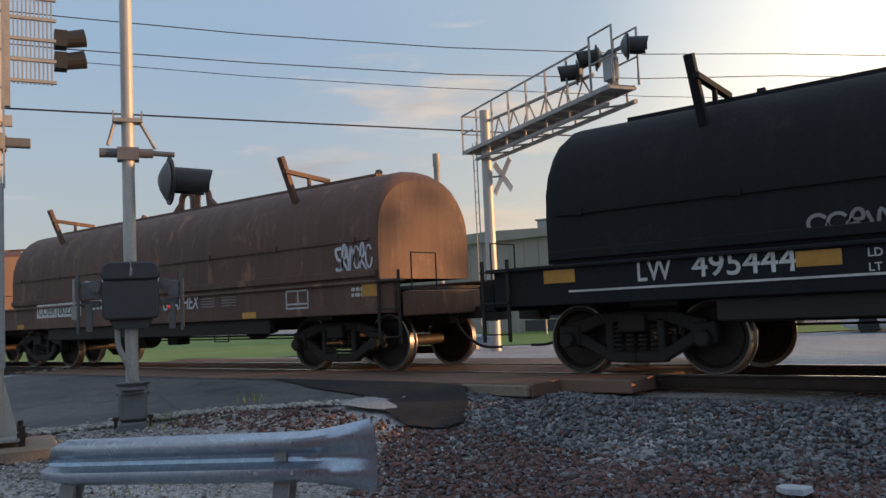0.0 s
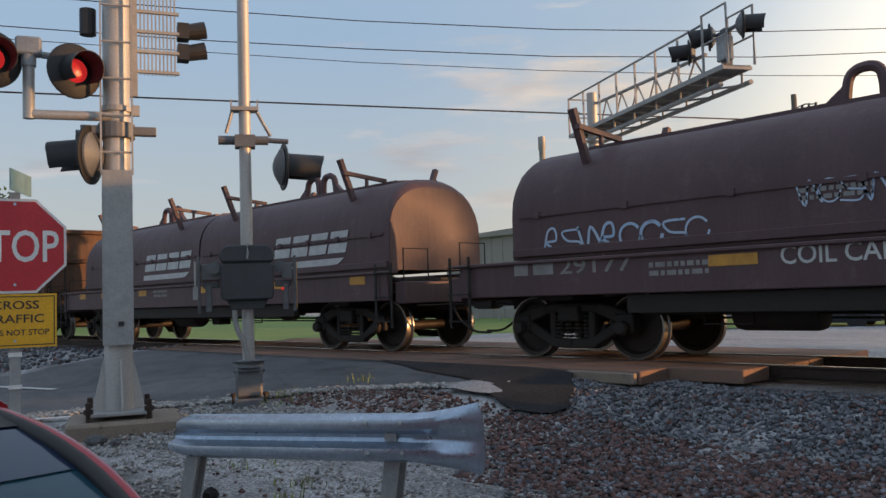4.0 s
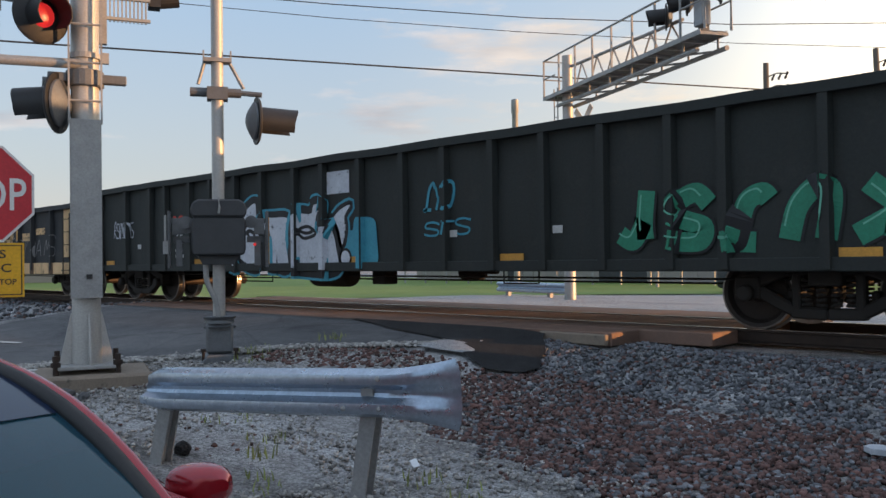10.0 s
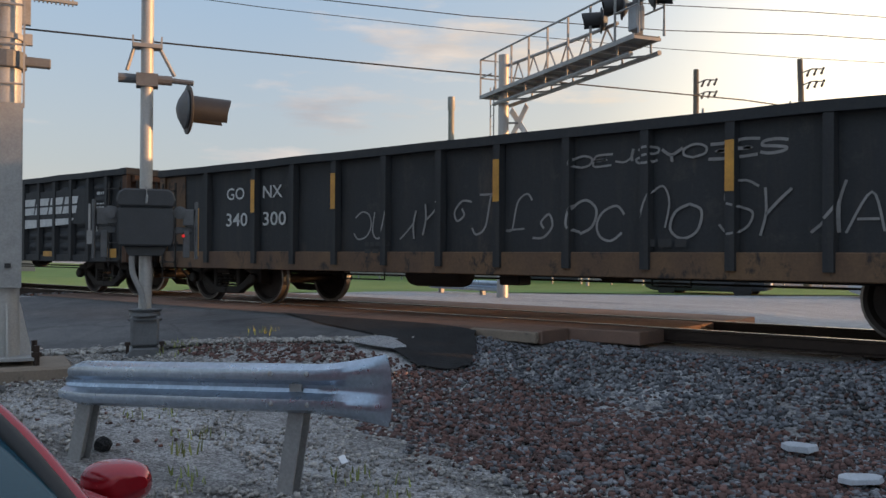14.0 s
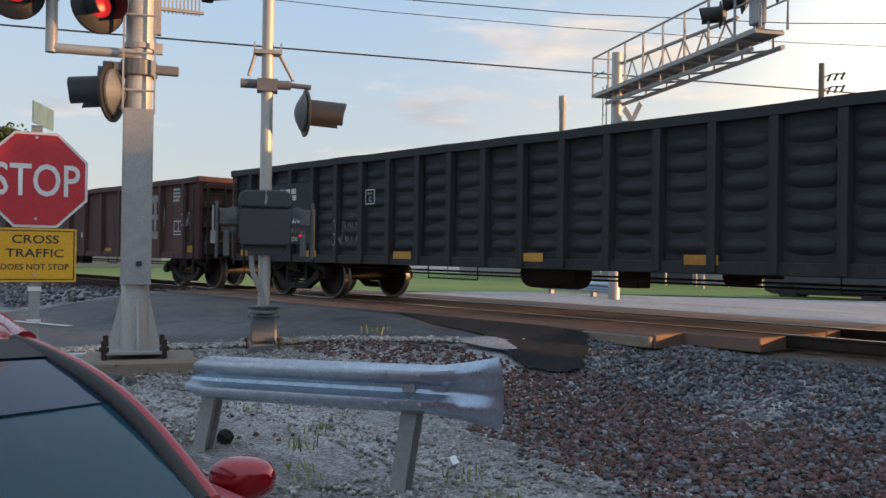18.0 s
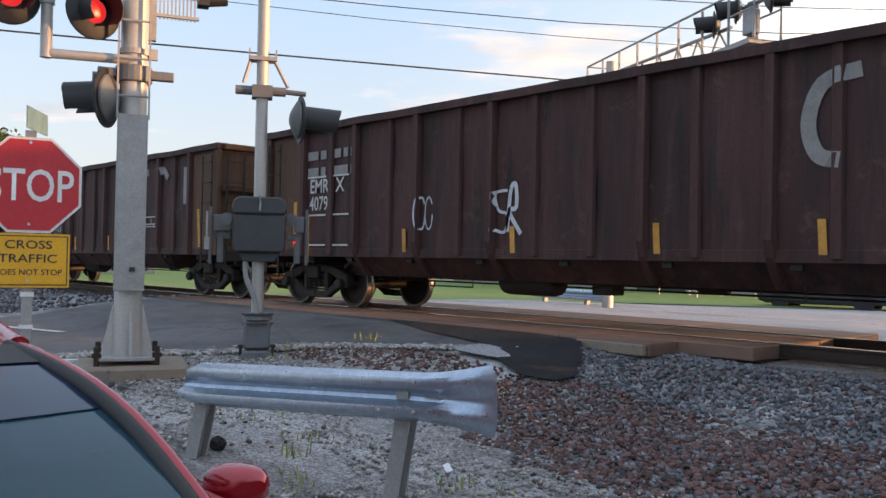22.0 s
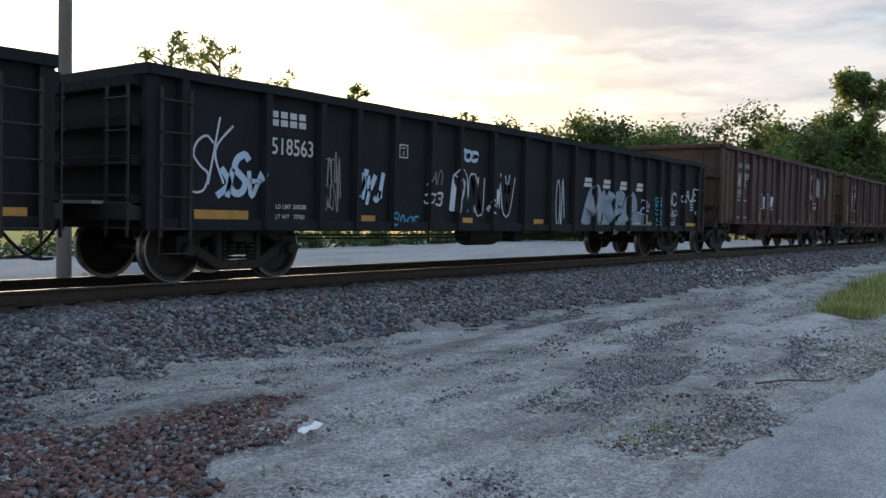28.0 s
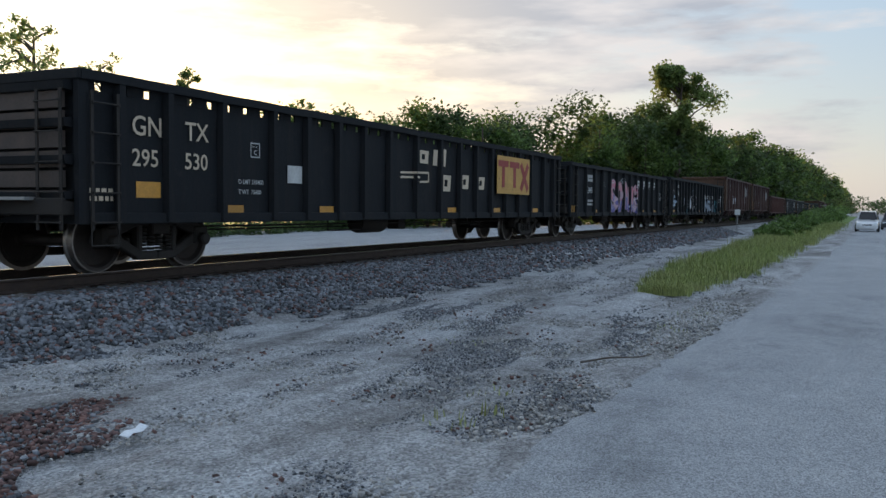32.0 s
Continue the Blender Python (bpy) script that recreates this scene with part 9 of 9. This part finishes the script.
light += scatter(15000, 2.2, 12, 2.0, 7.3, 0.006, 0.018, lambda x, y: noise.noise((x * .8, y * .8, 3)) + 0.6 * noise.noise((x * 3, y * 3, 3)) > 0.05)
light += scatter(7000, 12, 30, 2.0, 7.3, 0.010, 0.026, lambda x, y: noise.noise((x * .5, y * .8, 3)) > 0.05)
light += scatter(2500, 3.0, 16, 1.8, 2.7, 0.008, 0.026, lambda x, y: True)
for t_ in rng.uniform(3.0, 7.6, 3600):
    x_, r_ = ramp(t_, right_edge) + rng.normal(0.06, 0.14), rng.uniform(0.012, 0.036)
    light.append((x_, t_, height(x_, t_) + r_ * 0.4 + 0.01, r_))
stone_field("loose_gravel", "pale limestone gravel scattered over the verge", "gravel", np.array(light), 3)
dark = scatter(900, -10.5, -5.6, 5.9, 6.9, 0.016, 0.036, lambda x, y: x > -9.4) + scatter(2600, -9.5, 14, 2.0, 6.8, 0.008, 0.024, lambda x, y: noise.noise((x * .9, y * .9, 21)) > 0.12)
streak = lambda x, y: noise.noise((x * 0.30, (y - 0.10 * x) * 2.2, 31)) + 0.6 * noise.noise((x * 1.6, y * 3.2, 33))
grit = scatter(42000, 2.4, 13, 2.1, 7.2, 0.005, 0.014, lambda x, y: streak(x, y) > 0.12) + scatter(9000, 13, 30, 2.2, 7.2, 0.008, 0.02, lambda x, y: streak(x, y) > 0.12)
# dark grit along the tyre tracks stands in for the shading of ruts
rut_line = lambda x, y: abs(((y - 0.16 * x - 0.5 * noise.noise((x * 0.12, 0, 3))) * 1.15) % 1.0 - 0.5) < 0.10 and noise.noise((x * 0.5, y * 0.7, 14)) > -0.1
grit += scatter(16000, 2.6, 12, 2.2, 6.6, 0.004, 0.011, rut_line)
stone_field("dirt_grit", "dark grit and small stones in streaks over the dirt, and as shading along the ruts", "ballast", np.array(grit), 7)
stone_field("dark_gravel", "dark reddish gravel at the road edge", "ballast_red", np.array(dark), 4)


def lump(name, label, category, x, y, sx, sy, sz, material, turn=0, seed=1, up=0.0):
    bm = bmesh.new()
    bmesh.ops.create_icosphere(bm, subdivisions=2, radius=1)
    for v in bm.verts:
        k = 1 + 0.28 * noise.noise(v.co * 1.6 + Vector((seed * 7, 0, 0)))
        v.co = Vector((v.co.x * sx * k, v.co.y * sy * k, max(-0.7, v.co.z) * sz * k))
    me = bpy.data.meshes.new(name)
    bm.to_mesh(me)
    bm.free()
    me.materials.append(M[material])
    ob = tagged(new(name, me), label, category)
    ob.matrix_basis = pose(x, y, height(x, y) + sz * 0.55 + up, 0, 0, turn)
    return ob


lump("rock", "dark lump of broken asphalt on the gravel", "rock", -6.08, 3.2, 0.07, 0.06, 0.06, "asphalt_fresh", 20, 1)
for k, (x, y, s) in enumerate(((-9.15, 3.15, .13), (-8.95, 3.45, .11), (-9.3, 2.9, .12), (-8.7, 3.55, .07))):
    lump("rock", "broken piece of asphalt beside the footing", "rock", x, y, s, s * .8, s * .6, "asphalt", 40 * k, 3 + k)
for x, y, sx, sy, turn, lbl in ((-2.15, 6.6, .30, .16, -25, "broken white slab lying on the ballast"), (-1.57, 5.94, .27, .17, 12, "bent white slab lying on the gravel")):
    g = Geo()
    rnd = random.Random(int(sx * 100))
    edge = [(-.5, -.35), (-.2, -.5), (.42, -.42), (.5, .1), (.3, .5), (-.38, .42), (-.52, .05)]
    g.v = [(sx * a, sy * b, 0.05 * a * a + 0.02 * rnd.random()) for a, b in edge] + [(sx * a * .94, sy * b * .94, 0.05 * a * a + 0.05) for a, b in edge]
    n_ = len(edge)
    g.f = [tuple(range(n_))[::-1], tuple(range(n_, 2 * n_))] + [(k, (k + 1) % n_, (k + 1) % n_ + n_, k + n_) for k in range(n_)]
    ob = tagged(new("slab_fragment", g.mesh("slab_fragment", "slab", bevel=0.004)), lbl, "rubble")
    ob.matrix_basis = pose(x, y, height(x, y) + 0.02, 4, -5, turn)
for x, y, t, s in ((4.42, 4.62, 20, .095), (-4.6, 4.23, -30, .07)):
    g = Geo()
    for i in range(5):
        for j in range(3):
            g.v.append((s * (i - 2) * .8, s * .32 * (j - 1), 0.012 * math.sin(i * 1.7) + 0.008 * j + 0.012))
    g.f = [(3 * i + j, 3 * i + j + 1, 3 * i + j + 4, 3 * i + j + 3) for i in range(4) for j in range(2)]
    g.v += [(a, b, c - 0.004) for a, b, c in g.v]
    g.f += [(15 + 3 * i + j, 15 + 3 * i + j + 3, 15 + 3 * i + j + 4, 15 + 3 * i + j + 1) for i in range(4) for j in range(2)]
    p = tagged(new("paper_scrap", g.mesh("paper_scrap", "paper", smooth=True)), "crumpled white scrap of paper on the ground", "litter")
    p.matrix_basis = pose(x, y, height(x, y) + 0.025, 0, 0, t)
g = Geo().tube(curve_through([(0, 0, 0.02), (0.4, 0.03, 0.03), (0.75, -0.02, 0.02), (1.0, 0.03, 0.025)]), 0.012, 6, 0.006)
st = tagged(new("stick", g.mesh("stick", "bark")), "dry bare stick on the dirt verge", "stick")
st.matrix_basis = pose(8.7, 2.75, height(8.9, 2.7) + 0.02, 0, 0, -35)


def tuft(v, f, x, y, n, h, spread, rnd):
    z = height(x, y)
    for _ in range(n):
        a, r = rnd.uniform(0, 6.28), spread * rnd.random() ** .6
        px, py = x + r * math.cos(a), y + r * math.sin(a)
        d, k, w_ = rnd.uniform(0, 6.28), h * rnd.uniform(.5, 1.2), 0.006 + 0.012 * h
        dx, dy = math.cos(d), math.sin(d)
        b = len(v)
        bend = rnd.uniform(.1, .6) * k
        v += [(px - dy * w_, py + dx * w_, z), (px + dy * w_, py - dx * w_, z), (px + dx * bend * .4 + dy * w_ * .7, py + dy * bend * .4 - dx * w_ * .7, z + k * .6), (px + dx * bend * .4 - dy * w_ * .7, py + dy * bend * .4 + dx * w_ * .7, z + k * .6), (px + dx * bend, py + dy * bend, z + k)]
        f += [(b, b + 1, b + 2, b + 3), (b + 3, b + 2, b + 4)]


rnd = random.Random(31)
v, f = [], []
for x, y, n, h, s in ((-9.1, 7.0, 60, .22, .22), (-9.6, 6.2, 50, .18, .25), (-9.2, 5.9, 40, .16, .3), (-5.6, 3.6, 30, .2, .12), (-5.2, 3.3, 24, .15, .12), (-4.95, 3.2, 20, .14, .14), (-5.9, 3.9, 30, .15, .2),
                      (-4.3, 4.0, 30, .2, .15), (-3.9, 3.9, 24, .15, .2), (-6.6, 3.9, 24, .15, .2), (-7.2, 4.4, 30, .14, .3), (6.3, 2.75, 26, .2, .12), (5.9, 2.9, 30, .16, .2), (7.0, 3.1, 20, .12, .2), (12, 2.5, 30, .12, .3), (14, 2.4, 30, .12, .4), (9.4, 4.4, 30, .06, .3)):
    tuft(v, f, x, y, n // 2, h * .55, s * 1.2, rnd)
me = bpy.data.meshes.new("weeds")
me.from_pydata(v, [], f)
me.materials.append(M["blade"])
tagged(new("weeds", me), "sparse green weeds growing in the gravel", "weeds", kind="stuff")
v, f = [], []
for k in range(2600):
    x = 16.6 + 95 * rnd.random() ** 1.7
    lo, hi = ramp(x, [(17, 3.2), (22, 2.7), (40, 2.4), (120, 1.8)]), ramp(x, [(17, 3.9), (20, 4.6), (30, 4.9), (60, 5.6), (120, 7.5)])
    y = (lo + hi) / 2 + (hi - lo) * 0.5 * rnd.uniform(-1, 1) * rnd.random() ** .35 * (1.1 + 0.3 * noise.noise((x * .8, 0, 4)))
    far = max(1, x / 28)
    tuft(v, f, x, y, int(26 / far ** .5), ramp(x, [(17, .16), (24, .30), (60, .5), (120, .9)]) * (0.55 + 0.9 * abs(noise.noise((x * .5, y * .9, 2)))), .25 * far, rnd)
me = bpy.data.meshes.new("tall_grass")
me.from_pydata(v, [], f)
me.materials.append(M["blade"])
tagged(new("tall_grass", me), "tall green grass between the street and the track", "grass", kind="stuff")
strip("verge_grass", [17.2 + 0.8 * i for i in range(20)] + [34, 38, 44, 52, 60, 75, 95, 130, 200, 320], lambda t: (t, ramp(t, [(17.2, 3.6), (18.5, 3.4), (22, 3.1), (40, 2.8), (120, 2.0), (320, 1.2)])),
      lambda t: (t, ramp(t, [(17.2, 3.65), (18.5, 3.8), (20, 4.0), (30, 4.4), (60, 5.2), (120, 7.0), (320, 7.2)])), 6, height, "grass", "green grass verge beside the street", "grass", lift=0.03)
# tall weeds and low bushes along the track, and beyond the yard road
rnd = random.Random(37)
v, f = [], []
for k in range(150):
    x = 52 + 150 * rnd.random() ** 1.5
    y = ramp(x, [(52, 4.4), (70, 4.6), (140, 4.4), (202, 4.2)]) + rnd.uniform(-1.1, 1.3)
    top = ramp(x, [(52, .7), (70, 1.3), (140, 2.4), (202, 3.2)])
    leaves(v, f, (x, y, -0.6 + top * rnd.uniform(.15, .75)), top * rnd.uniform(.3, .5), int(150 * min(1, 70 / x)), 0.16 * max(1, x / 70), rnd, .8)
tagged(crown("verge_bushes", v, f, "leaf"), "low green bushes between the street and the track", "bushes", kind="stuff")
v, f = [], []
for k in range(300):
    x = rnd.uniform(10, 64)
    y = ramp(x, [(10, 23.6), (22, 25.6), (33, 26.8), (64, 33)]) + rnd.uniform(-.4, 1.4)
    top = 0.95 * (0.75 + 0.5 * noise.noise((x * .4, y * .3, 5)))
    leaves(v, f, (x, y, height(x, y) + top * rnd.uniform(.15, .8)), rnd.uniform(.35, .6), 60, 0.15, rnd, .8)
tagged(crown("yard_weeds", v, f, "leaf_dark"), "rank green weeds along the edge of the yard road", "weeds", kind="stuff")
for x in (205, 232, 262, 298, 345, 400):
    wood_pole(x, -9.4, 15.5, 0, 0, 0, "tall plain wooden pole along the street")
marker = thing("track_marker", "small white marker on a thin post beside the track", "marker", pose(60, 7.6, -0.6))
part("post", Geo().lathe([(0.03, 0), (0.03, 1.3)], 8), "galv_old", marker)
part("plate", Geo().box(0, 0, 1.45, 0.03, 0.35, 0.35), "white", marker)


motions()
